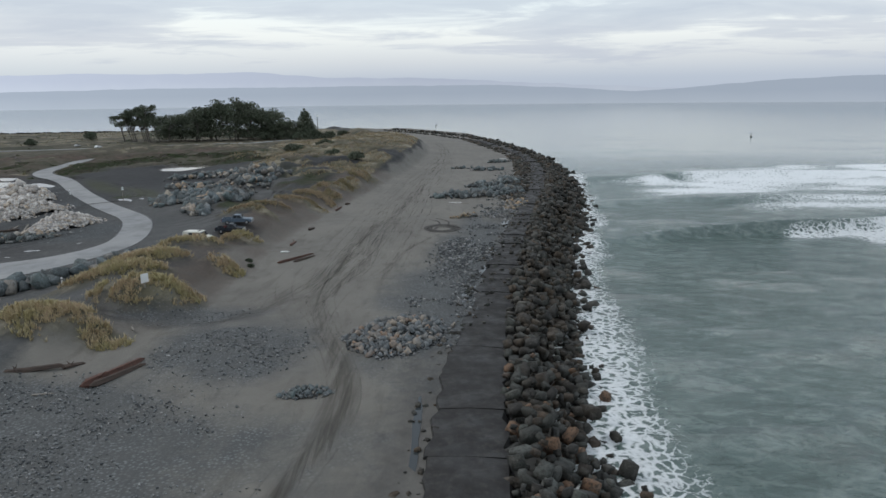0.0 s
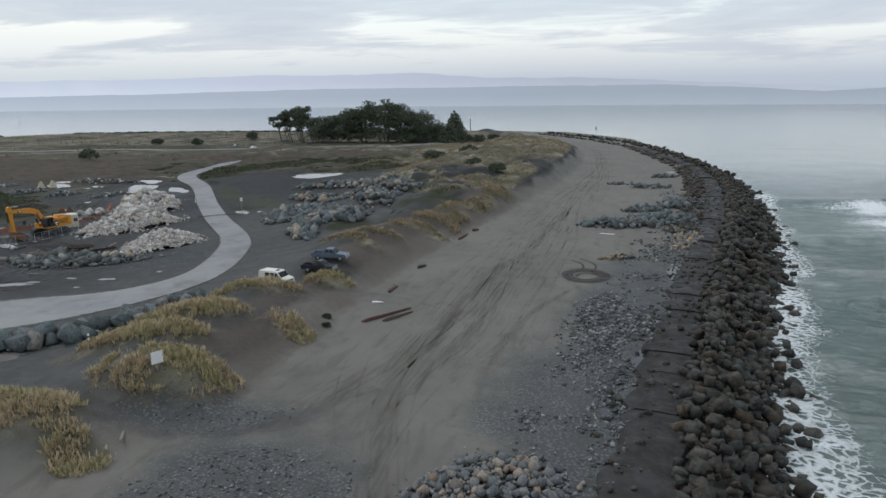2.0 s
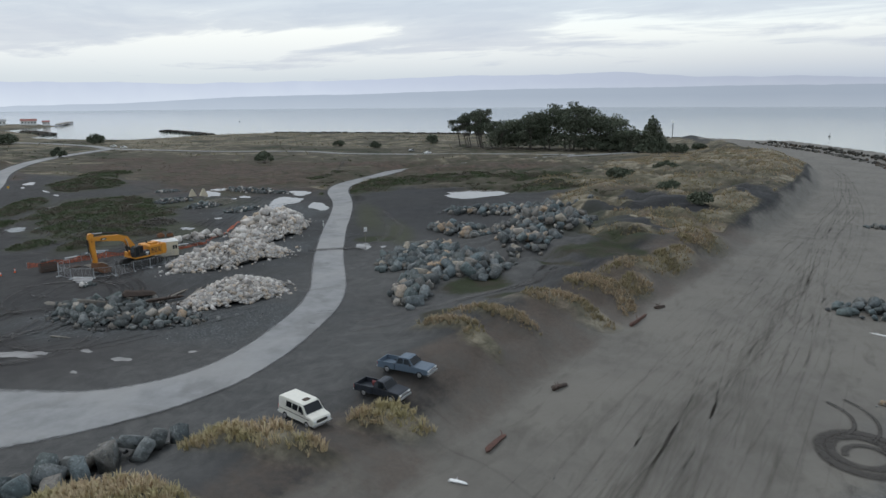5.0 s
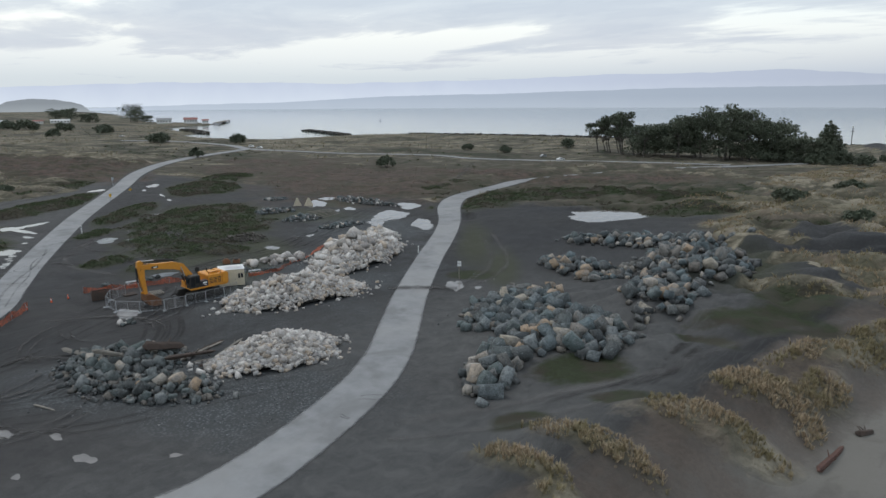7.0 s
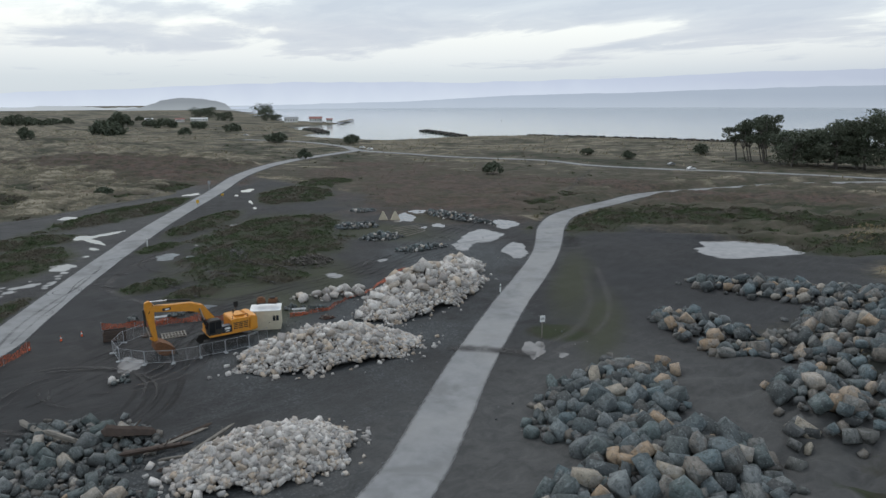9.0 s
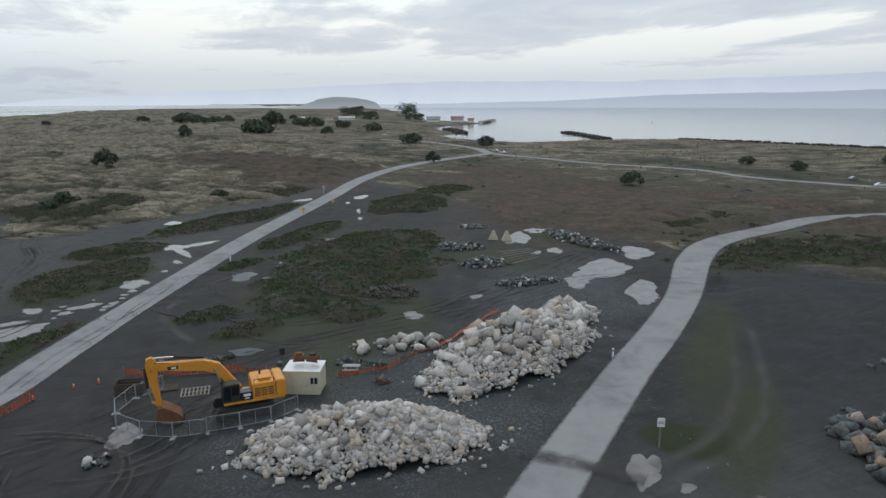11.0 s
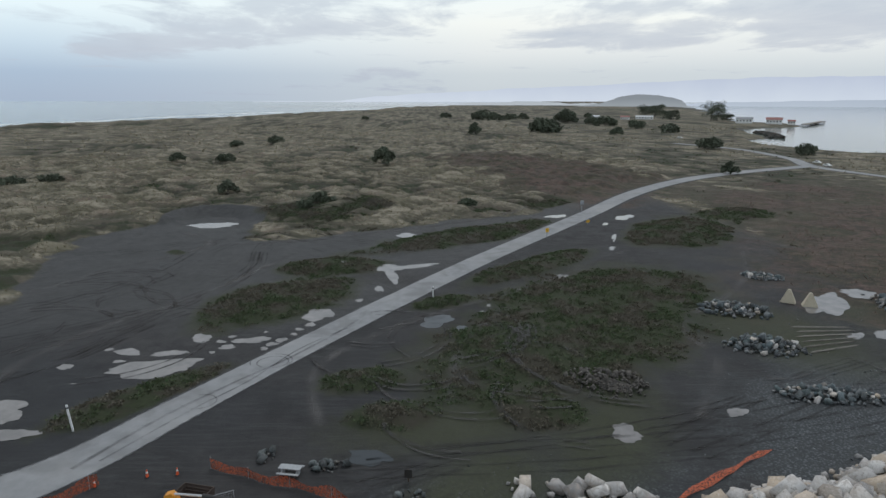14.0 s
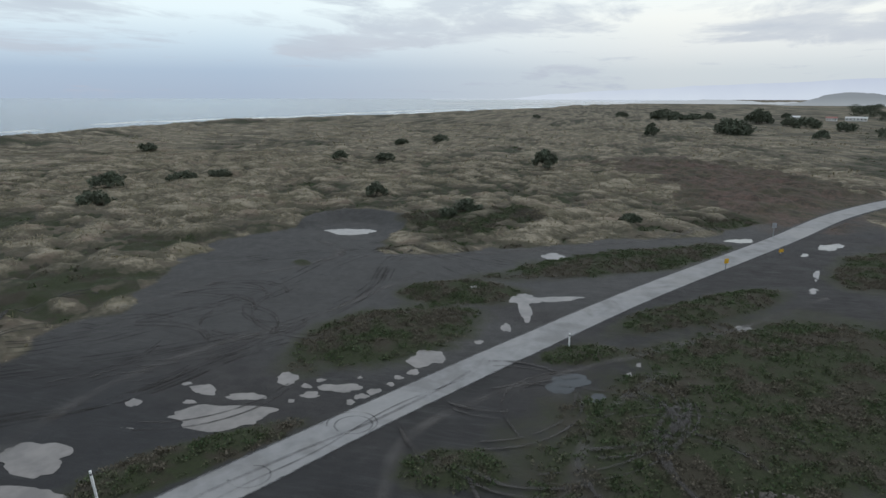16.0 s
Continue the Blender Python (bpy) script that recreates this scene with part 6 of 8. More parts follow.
def pickup(x, y, head, paint, label, length, crew, load):
    t = thing("pickup_truck", pose(x, y, gz(x, y) + 0.02, 0, 0, head), label, "pickup truck", "parked vehicles")
    h = length / 2
    cab0, cab1 = (-0.75 if crew else -0.35), 1.05
    part("body", slab([(cab0 - 0.1, 0.45), (cab0 - 0.1, 1.08), (cab1 + 0.1, 1.1), (h - 0.15, 1.0), (h, 0.85), (h, 0.45)], -0.93, 0.93, 0.05), t, paint)
    part("cab", slab([(cab0 - 0.05, 1.06), (cab0 + 0.08, 1.6), (cab0 + 0.3, 1.74), (0.45, 1.76), (0.65, 1.7), (cab1 + 0.15, 1.1)], -0.86, 0.86, 0.04, (1.2, 0.12)), t, paint)
    bed = part("bed", boxes(((-h, -0.93, 0.45), (cab0 - 0.14, 0.93, 0.68)), ((-h, -0.93, 0.68), (cab0 - 0.14, -0.85, 1.1)), ((-h, 0.85, 0.68), (cab0 - 0.14, 0.93, 1.1)), ((cab0 - 0.2, -0.85, 0.68), (cab0 - 0.14, 0.85, 1.1))), t, paint)
    part("tailgate", boxes(((-h - 0.02, -0.84, 0.62), (-h + 0.05, 0.84, 1.08))), bed, paint)
    part("windscreen", pane([(0.69, -0.68, 1.68), (0.69, 0.68, 1.68), (cab1 + 0.1, 0.8, 1.17), (cab1 + 0.1, -0.8, 1.17)]), t, M_GLASS)
    part("rear_window", pane([(cab0 - 0.03, 0.7, 1.2), (cab0 - 0.03, -0.7, 1.2), (cab0 + 0.07, -0.62, 1.6), (cab0 + 0.07, 0.62, 1.6)]), t, M_GLASS)
    for s in (-1, 1):
        part("side_window", pane([(0.12, s * 0.868, 1.18), (0.95, s * 0.868, 1.18), (0.6, s * 0.752, 1.66), (0.12, s * 0.752, 1.66)][:: s]), t, M_GLASS)
        if crew:
            part("side_window", pane([(-0.6, s * 0.868, 1.18), (0.03, s * 0.868, 1.18), (0.03, s * 0.752, 1.66), (-0.48, s * 0.752, 1.66)][:: s]), t, M_GLASS)
        part("headlight", boxes(((h - 0.06, s * 0.7 - 0.17, 0.72), (h + 0.02, s * 0.7 + 0.17, 0.9))), t, M_LAMP)
        part("tail_light", boxes(((-h - 0.03, s * 0.88 - 0.05, 0.72), (-h + 0.02, s * 0.88 + 0.05, 1.02))), t, M_TAIL)
        part("mirror", boxes(((0.85, s * 1.0 - 0.08, 1.15), (0.95, s * 1.0 + 0.08, 1.32))), t, M_DARKSTEEL)
        for wx in (-h + 1.05, h - 0.9):
            wheel(t, wx, s * 0.82, 0.38)
    part("grille", boxes(((h - 0.02, -0.45, 0.68), (h + 0.03, 0.45, 0.92))), t, M_CHROME)
    part("bumper", boxes(((h - 0.05, -0.93, 0.42), (h + 0.12, 0.93, 0.62)), bevel=0.02), t, M_CHROME)
    part("bumper", boxes(((-h - 0.12, -0.9, 0.45), (-h + 0.02, 0.9, 0.6)), bevel=0.02), t, M_CHROME)
    if load:
        g = thing("equipment_bag", pose(x, y, gz(x, y), 0, 0, head) @ Matrix.Translation(Vector((cab0 - 0.55, 0.1, 0.69)) / UNIT), "dark red and black bag lying in a truck bed", "bag")
        co, tri = blocky(7, 9, 0.7, 0.06)
        part("bag", raw("bag", co * 0.42 + (0, 0, 0.35), tri, painted("dark_red_cloth", (0.12, 0.025, 0.025), 0.9)), g)


van()
pickup(-27.1, 85.0, 0, M_BLACKPAINT, "black pickup truck with a bag in its open bed", 5.0, False, True)
pickup(-26.9, 87.7, 3, M_BLUEPAINT, "blue-grey crew-cab pickup truck with an open bed", 5.5, True, False)


def excavator():
    x, y, head = -82.2, 108.0, -93
    e = thing("excavator", pose(x, y, gz(x, y) + 0.02, 0, 0, head), "large orange-yellow tracked excavator with its bucket on the ground", "excavator")
    e.scale = (0.92, 0.94, 0.9)
    for s in (-1, 1):
        t = part("track", slab([(-2.4, 0.25), (-2.15, 0.02), (2.15, 0.02), (2.4, 0.25), (2.45, 0.6), (2.2, 0.92), (1.9, 1.0), (-1.9, 1.0), (-2.2, 0.92), (-2.45, 0.6)], s * 1.28 - 0.32, s * 1.28 + 0.32, 0.03), e, M_DARKSTEEL, "muddy steel crawler track")
        for n in range(15):
            part("track_shoe", boxes(((-2.25 + n * 0.31, s * 1.28 - 0.34, 0.99), (-2.06 + n * 0.31, s * 1.28 + 0.34, 1.04))), t, M_DARKSTEEL)
        part("track_frame", boxes(((-1.9, s * 1.6 - 0.03, 0.35), (1.9, s * 1.6 + 0.03, 0.68)), bevel=0.02), t, M_DARKSTEEL)
    part("turntable", tubes(((0, 0, 0.75), (0, 0, 1.3), 0.95), sides=20), e, M_DARKSTEEL)
    part("deck", boxes(((-3.2, -1.4, 1.28), (1.7, 1.4, 1.5)), bevel=0.03), e, M_YELLOW)
    part("engine_cover", slab([(-2.5, 1.48), (-2.5, 2.75), (-2.35, 2.85), (-0.75, 2.85), (-0.65, 2.75), (-0.65, 1.48)], -1.38, 1.38, 0.04), e, M_YELLOW)
    part("counterweight", slab([(-3.35, 1.3), (-3.42, 1.6), (-3.4, 2.75), (-3.25, 2.9), (-2.54, 2.9), (-2.54, 1.3)], -1.4, 1.4, 0.09), e, M_YELLOW)
    part("exhaust_stack", tubes(((-1.5, -0.6, 2.8), (-1.5, -0.6, 3.35), 0.09)), e, M_DARKSTEEL)
    part("air_box", boxes(((-2.2, 0.0, 2.84), (-1.2, 0.9, 3.1)), bevel=0.04), e, M_YELLOW)
    part("handrail", tubes(((-2.4, 1.3, 2.85), (-2.4, 1.3, 3.2), 0.025), ((-0.8, 1.3, 2.85), (-0.8, 1.3, 3.2), 0.025), ((-2.4, 1.3, 3.2), (-0.8, 1.3, 3.2), 0.025)), e, M_DARKSTEEL)
    for n in range(3):
        for q in range(4):
            part("louvre", boxes(((-2.35 + n * 0.55, 1.375, 1.75 + q * 0.2), (-1.9 + n * 0.55, 1.405, 1.85 + q * 0.2))), e, M_DARKSTEEL)
    part("side_panel", boxes(((-0.62, 0.55, 1.5), (0.35, 1.39, 2.25)), bevel=0.02), e, M_BLACKPAINT, "black side panel behind the cab")
    part("badge", boxes(((-0.45, 1.388, 1.88), (0.1, 1.402, 2.1))), e, M_WHITE, "plain white badge")
    part("badge", boxes(((-0.35, 1.388, 1.66), (0.0, 1.402, 1.76))), e, M_WHITE, "plain white badge")
    cab = part("cab", slab([(0.38, 1.48), (0.38, 3.0), (0.5, 3.1), (1.5, 3.1), (1.68, 2.95), (1.85, 2.2), (1.75, 1.48)], 0.42, 1.4, 0.04), e, M_DARKSTEEL, "black framed operator cab")
    part("cab_window", pane([(0.48, 1.415, 2.1), (1.02, 1.415, 2.1), (1.02, 1.415, 2.95), (0.48, 1.415, 2.95)]), cab, M_GLASS)
    part("cab_window", pane([(1.1, 1.415, 1.75), (1.68, 1.415, 1.75), (1.58, 1.415, 2.92), (1.1, 1.415, 2.95)]), cab, M_GLASS)
    part("cab_window", pane([(1.87, 0.5, 2.2), (1.87, 1.32, 2.2), (1.71, 1.32, 2.92), (1.71, 0.5, 2.92)]), cab, M_GLASS)
    part("toolbox", boxes(((0.4, -1.38, 1.5), (1.6, -0.5, 2.1)), bevel=0.03), e, M_YELLOW)
    # the arm
    boom = part("boom", slab([(0.15, 1.75), (0.55, 1.7), (1.1, 2.4), (2.1, 3.75), (3.0, 4.1), (6.9, 4.75), (7.05, 5.1), (6.85, 5.3), (2.9, 5.0), (1.7, 4.55), (0.5, 2.8), (0.05, 2.1)], -0.62, -0.02, 0.04), e, M_YELLOW)
    part("badge", boxes(((4.9, -0.02, 4.64), (5.7, 0.0, 4.92))), boom, M_BLACKPAINT, "plain dark badge")
    part("badge", boxes(((5.05, -0.0, 4.7), (5.45, 0.012, 4.84))), boom, M_WHITE, "plain white badge")
    part("stick", slab([(6.55, 5.55), (6.85, 5.85), (7.25, 5.7), (7.35, 5.0), (7.15, 3.6), (6.7, 1.5), (6.35, 1.5), (6.5, 3.6), (6.45, 4.9)], -0.55, -0.1, 0.03), e, M_YELLOW)
    stick_ram = part("stick_cylinder", tubes(((2.9, -0.32, 5.25), (5.2, -0.32, 5.62), 0.14)), e, M_DARKSTEEL)
    part("piston_rod", tubes(((5.2, -0.32, 5.62), (6.75, -0.32, 5.72), 0.07)), stick_ram, M_CHROME)
    for s in (-0.75, 0.12):
        ram = part("boom_cylinder", tubes(((1.35, s, 1.75), (1.75, s, 3.0), 0.13)), e, M_DARKSTEEL)
        part("piston_rod", tubes(((1.75, s, 3.0), (2.15, s, 4.3), 0.07)), ram, M_CHROME)
    ram = part("bucket_cylinder", tubes(((7.4, -0.32, 5.0), (7.35, -0.32, 3.2), 0.12)), e, M_DARKSTEEL)
    part("piston_rod", tubes(((7.35, -0.32, 3.2), (7.05, -0.32, 1.9), 0.06)), ram, M_CHROME)
    part("linkage", tubes(((7.05, -0.32, 1.9), (6.2, -0.32, 1.15), 0.1), ((7.05, -0.32, 1.9), (6.62, -0.32, 1.8), 0.1)), e, M_YELLOW)
    part("hose", tubes(((2.3, -0.1, 4.8), (4.6, -0.1, 5.05), 0.03), ((4.6, -0.1, 5.05), (6.6, -0.1, 5.35), 0.03), ((6.6, -0.1, 5.35), (7.0, -0.05, 4.6), 0.03)), e, M_RUBBER)
    bk = part("bucket", slab([(6.75, 1.55), (6.3, 1.6), (5.7, 1.3), (5.05, 0.75), (4.85, 0.45), (5.0, 0.5), (5.75, 1.0), (6.15, 1.1), (6.3, 0.9), (6.1, 0.45), (5.5, 0.12), (4.9, 0.06), (5.0, 0.0), (5.9, 0.0), (6.5, 0.25), (6.85, 0.8)], -1.15, 0.5, 0.02), e, M_RUST, "rust-brown digging bucket")
    part("bucket_side", slab([(6.6, 1.3), (5.1, 0.65), (5.0, 0.1), (5.9, 0.04), (6.5, 0.3), (6.75, 0.8)], 0.42, 0.47, 0.0), bk, M_RUST)
    part("bucket_side", slab([(6.6, 1.3), (5.1, 0.65), (5.0, 0.1), (5.9, 0.04), (6.5, 0.3), (6.75, 0.8)], -1.12, -1.07, 0.0), bk, M_RUST)
    for n in range(5):
        part("bucket_tooth", boxes(((4.68, -1.05 + n * 0.35, 0.02), (5.0, -0.93 + n * 0.35, 0.1))), bk, M_DARKSTEEL)


excavator()


def site_shed():
    x, y = -83.9, 113.3
    s = thing("site_shed", pose(x, y, gz(x, y), 0, 0, 62), "cream steel site shed with a white roof", "shed")
    s.scale = (0.96, 0.96, 0.84)
    body = bmesh.new()
    box(body, (-1.55, -1.2, 0.08), (1.55, 1.2, 2.45))
    shell = part("wall", body, s, M_SHED)
    for n in range(15):
        if n not in (5, 6, 7, 8, 9, 11, 12, 13):
            part("wall_rib", boxes(((-1.5 + n * 0.21, -1.225, 0.15), (-1.4 + n * 0.21, -1.198, 2.38))), shell, M_SHED)
    for n in range(11):
        part("wall_rib", boxes(((1.548, -1.1 + n * 0.21, 0.15), (1.575, -1.0 + n * 0.21, 2.38))), shell, M_SHED)
    part("roof", boxes(((-1.62, -1.27, 2.45), (1.62, 1.27, 2.55)), bevel=0.02), s, M_WHITE)
    d = part("door", boxes(((-0.35, -1.26, 0.12), (0.5, -1.235, 2.1)), bevel=0.008), s, M_SHED)
    part("door_handle", boxes(((0.36, -1.3, 1.0), (0.44, -1.26, 1.06))), d, M_DARKSTEEL)
    w = part("window", boxes(((0.75, -1.25, 1.2), (1.4, -1.232, 1.9))), s, M_GLASS)
    part("frame", boxes(((0.7, -1.262, 1.15), (1.45, -1.25, 1.22)), ((0.7, -1.262, 1.88), (1.45, -1.25, 1.95)), ((0.7, -1.262, 1.22), (0.77, -1.25, 1.88)), ((1.38, -1.262, 1.22), (1.45, -1.25, 1.88)), ((1.04, -1.262, 1.22), (1.1, -1.25, 1.88))), w, M_SHED)
    for n, (u, v, q) in enumerate(((-0.45, 0.15, 8), (0.75, 0.1, -12))):
        g = thing("generator", s.matrix_world @ pose(u, v, 2.55, 0, 0, q), "rusty brown generator box on the shed roof", "generator", "roof boxes")
        part("skid", boxes(((-0.5, -0.36, 0), (0.5, -0.28, 0.1)), ((-0.5, 0.28, 0), (0.5, 0.36, 0.1))), g, M_DARKSTEEL)
        part("case", boxes(((-0.42, -0.34, 0.1), (0.42, 0.34, 0.52)), bevel=0.04), g, M_RUST)
        part("tank", boxes(((-0.3, -0.25, 0.52), (0.25, 0.25, 0.68)), bevel=0.05), g, M_DARKSTEEL if n else M_RUST)


site_shed()

k = Mat("fence_wire", 0.5, 0.6, 0.4)
k.color((0.4, 0.41, 0.42))
M_WIRE = k.m


def fence_panel(a, b, high=1.27):
    a, b = Vector((*a, gz(*a))), Vector((*b, gz(*b)))
    l = (b - a).length
    f = thing("fence_panel", Matrix.Translation(a) @ pose(0, 0, 0, 0, 0, math.degrees(math.atan2(b.y - a.y, b.x - a.x))), "galvanised wire temporary fence panel round the excavator", "fence panel", "temporary fence panels")
    for p in (0.03, l - 0.03):
        part("post", tubes(((p, 0, 0.08), (p, 0, high), 0.024)), f, M_GALV)
        part("foot", boxes(((p - 0.12, -0.3, 0), (p + 0.12, 0.3, 0.08)), bevel=0.01), f, M_CONCRETE)
    part("rail", tubes(((0, 0, high), (l, 0, high), 0.02), ((0, 0, 0.15), (l, 0, 0.15), 0.02), ((l / 2, 0, 0.15), (l / 2, 0, high), 0.015)), f, M_GALV)
    bm = bmesh.new()
    for n in range(int(l / 0.16)):
        tube(bm, (n * 0.16, 0, 0.15), (n * 0.16, 0, high), 0.0035, None, 3)
    for n in range(5):
        tube(bm, (0, 0, 0.3 + n * 0.2), (l, 0, 0.3 + n * 0.22), 0.0035, None, 3)
    part("wire_mesh", bm, f, M_WIRE)


FENCE = [(-89.5, 102.6), (-88.4, 100.4), (-86.0, 98.9), (-83.4, 98.9), (-81.2, 100.5), (-79.9, 102.6), (-79.5, 104.9), (-79.3, 107.2), (-79.3, 109.5), (-80.3, 111.8)]
for a, b in zip(FENCE, FENCE[1:]):
    fence_panel(a, b)

k = Mat("orange_barrier_mesh", 0.7, 0, 0.2)
p = k.place()
k.color(k.mix(k.noise(p, 1.0, 4), (0.5, 0.11, 0.045), (0.33, 0.095, 0.05)))
k.see_through(k.ramp(k.noise(p, 5.0, 4, 0.7), [(0.34, 0.25), (0.6, 0.85)]))
M_BARRIER = k.m


def barrier(points, high, label, lying=False):
    """A sagging strip of plastic fence on thin stakes, or lying on the ground."""
    line = curve_points([(x, y, 0) for x, y in points], 0.5)
    n = len(line)
    z = relief(line[:, 0], line[:, 1])
    f = thing("barrier_fence", Matrix.Translation((line[0][0], line[0][1], z[0])), label, "barrier fence", "orange barrier fences")
    inv = f.matrix_world.inverted()
    s = np.arange(n) * 0.5
    if lying:
        w = 0.9 + 0.35 * np.sin(s * 0.9)
        co = [(x, y + d * ww * 0.5, zz + 0.1 + 0.08 * math.sin(2.1 * q + d)) for (x, y, _), zz, ww, q in zip(line, z, w, s) for d in (-1, 0, 1)]
    else:
        top = high * (0.8 + 0.2 * np.cos(s * 2 * np.pi / 3.0))
        co = [(x + 0.12 * math.sin(q * 1.7 + d), y, zz + 0.05 + tt * d / 2) for (x, y, _), zz, tt, q in zip(line, z, top, s) for d in (0, 1, 2)]
        for i in range(0, n, 6):
            part("stake", tubes((tuple(line[i][:2]) + (z[i],), tuple(line[i][:2]) + (z[i] + high + 0.1,), 0.02), sides=5), f, M_GALV, m=inv)
    faces = [(i * 3 + q, i * 3 + q + 1, i * 3 + q + 4, i * 3 + q + 3) for i in range(n - 1) for q in (0, 1)]
    part("mesh_strip", raw("mesh_strip", co, faces, M_BARRIER), f, m=inv)


barrier([(-86.5, 88.2), (-89, 90.5), (-92, 93)], 0.95, "orange-red plastic barrier fence along the road")
barrier([(-94.2, 99.6), (-92.4, 103.5), (-90.8, 107.5), (-88.6, 111)], 0.8, "orange plastic barrier fence behind the excavator")
barrier([(-85.3, 116.5), (-84.9, 120.7), (-87.3, 124.7)], 0.55, "sagging orange plastic barrier fence")
barrier([(-87.5, 125.2), (-88.8, 128.6), (-92.8, 134.3), (-95.9, 138.7)], 0.2, "orange plastic barrier fence fallen flat on the dirt", True)


def cone(x, y):
    c = thing("traffic_cone", pose(x, y, gz(x, y)), "orange traffic cone with a white band", "traffic cone", "traffic cones")
    part("base", boxes(((-0.2, -0.2, 0), (0.2, 0.2, 0.05)), bevel=0.01), c, M_RUBBER)
    bm = bmesh.new()
    tube(bm, (0, 0, 0.05), (0, 0, 0.78), 0.15, 0.04, 14)
    part("body", bm, c, M_ORANGE)
    bm = bmesh.new()
    tube(bm, (0, 0, 0.42), (0, 0, 0.6), 0.1, 0.075, 14)
    part("band", bm, c, M_WHITE)


for spot in ((-91.9, 92.8), (-93.1, 95.7), (-93.4, 97.6)):
    cone(*spot)


def pallet(x, y, head, mat, label, l=1.9, w=1.5):
    p = thing("pallet", pose(x, y, gz(x, y) + 0.01, 0, 0, head), label, "pallet")
    for n in range(3):
        part("bearer", boxes(((-l / 2, -w / 2 + n * (w - 0.1) / 2, 0), (l / 2, -w / 2 + 0.1 + n * (w - 0.1) / 2, 0.11))), p, mat)
    for n in range(8):
        u = -l / 2 + n * (l - 0.14) / 7
        part("slat", boxes(((u, -w / 2, 0.112), (u + 0.14, w / 2, 0.135))), p, mat)


pallet(-87.5, 104.9, 80, M_GREYWOOD, "pale slatted wooden pallet lying on dirt", 2.3, 1.7)
pallet(-89.4, 103.0, 85, M_BROWNWOOD, "dark old wooden pallet lying on dirt", 1.4, 1.2)


def crate(x, y):
    c = thing("crate", pose(x, y, gz(x, y), 0, 0, 75), "dark weathered open timber crate", "crate")
    for n in range(4):
        z = 0.05 + n * 0.24
        part("plank", boxes(((-1, -0.6, z), (1, -0.55, z + 0.2))), c, M_BROWNWOOD)
        part("plank", boxes(((-1, 0.55, z), (1, 0.6, z + 0.2))), c, M_BROWNWOOD)
        part("plank", boxes(((-1.05, -0.6, z), (-1.0, 0.6, z + 0.2))), c, M_BROWNWOOD)
        part("plank", boxes(((1.0, -0.6, z), (1.05, 0.6, z + 0.2))), c, M_BROWNWOOD)
    part("bottom", boxes(((-1, -0.55, 0), (1, 0.55, 0.05))), c, M_BROWNWOOD)


crate(-89.9, 100.0)


def picnic_table(x, y, head):
    t = thing("picnic_table", pose(x, y, gz(x, y), 0, 0, head), "grey concrete picnic table with two benches", "picnic table", "picnic tables")
    part("tabletop", boxes(((-1.1, -0.42, 0.7), (1.1, 0.42, 0.78)), bevel=0.015), t, M_CONCRETE)
    for s in (-1, 1):
        part("bench", boxes(((-1.1, s * 0.8 - 0.14, 0.42), (1.1, s * 0.8 + 0.14, 0.48)), bevel=0.01), t, M_CONCRETE)
        part("leg", boxes(((s * 0.75 - 0.08, -0.35, 0), (s * 0.75 + 0.08, 0.35, 0.7))), t, M_CONCRETE)
        part("bench_beam", boxes(((s * 0.75 - 0.06, -0.9, 0.32), (s * 0.75 + 0.06, 0.9, 0.42))), t, M_CONCRETE)


picnic_table(-86.0, 118.0, 65)
picnic_table(-93.4, 105.2, 80)


def board_sign(x, y, head, w, h, up, label, mat, post=M_GREYWOOD, tilt=0):
    s = thing("sign", pose(x, y, gz(x, y), tilt, 0, head), label, "sign")
    part("post", boxes(((-0.05, -0.05, -0.2), (0.05, 0.05, up + h))), s, post)
    b = part("board", boxes(((-w / 2, -0.085, up), (w / 2, -0.052, up + h)), bevel=0.006), s, mat)
    return s, b


s, b = board_sign(-25.8, 56.4, 60, 0.75, 0.8, max(0.4, 4.24 - gz(-25.8, 56.4)), "blank white board sign on a post in dune grass", M_WHITE)
s, b = board_sign(-62.9, 132.4, 60, 0.5, 0.65, 1.6, "small white roadside notice on a wooden post", M_WHITE)
part("notice_line", boxes(((-0.18, -0.092, 1.95), (0.18, -0.086, 2.0)), ((-0.18, -0.092, 1.85), (0.18, -0.086, 1.88))), b, M_DARKSTEEL)
board_sign(-172.6, 135.6, 120, 0.75, 0.75, 0.9, "small yellow warning sign beside the road", M_SIGNYELLOW, M_GALV)
board_sign(-185.5, 146.0, 120, 0.9, 0.5, 0.3, "low yellow marker board beside the road", M_SIGNYELLOW, M_GALV)
board_sign(-200.5, 148.0, 110, 0.9, 0.9, 1.6, "grey diamond road sign seen from behind", M_GALV, M_GALV)
board_sign(-92.2, 113.2, 80, 0.5, 0.6, 0.3, "dark framed notice stand", M_DARKSTEEL, M_BROWNWOOD)


def marker_post(x, y, high, lean=0):
    p = thing("marker_post", pose(x, y, gz(x, y), lean, 0, 20), "white wooden marker post beside the road", "post", "marker posts")
    part("post", boxes(((-0.07, -0.07, -0.2), (0.07, 0.07, high)), bevel=0.015), p, M_WHITE)
    part("cap", boxes(((-0.075, -0.075, high - 0.3), (0.075, 0.075, high - 0.18))), p, M_DARKSTEEL)


marker_post(-134.6, 114.8, 1.5)
marker_post(-99.6, 87.4, 2.2, 6)
marker_post(-78.0, 140.9, 1.0)
marker_post(-36.9, 63.2, 1.1)


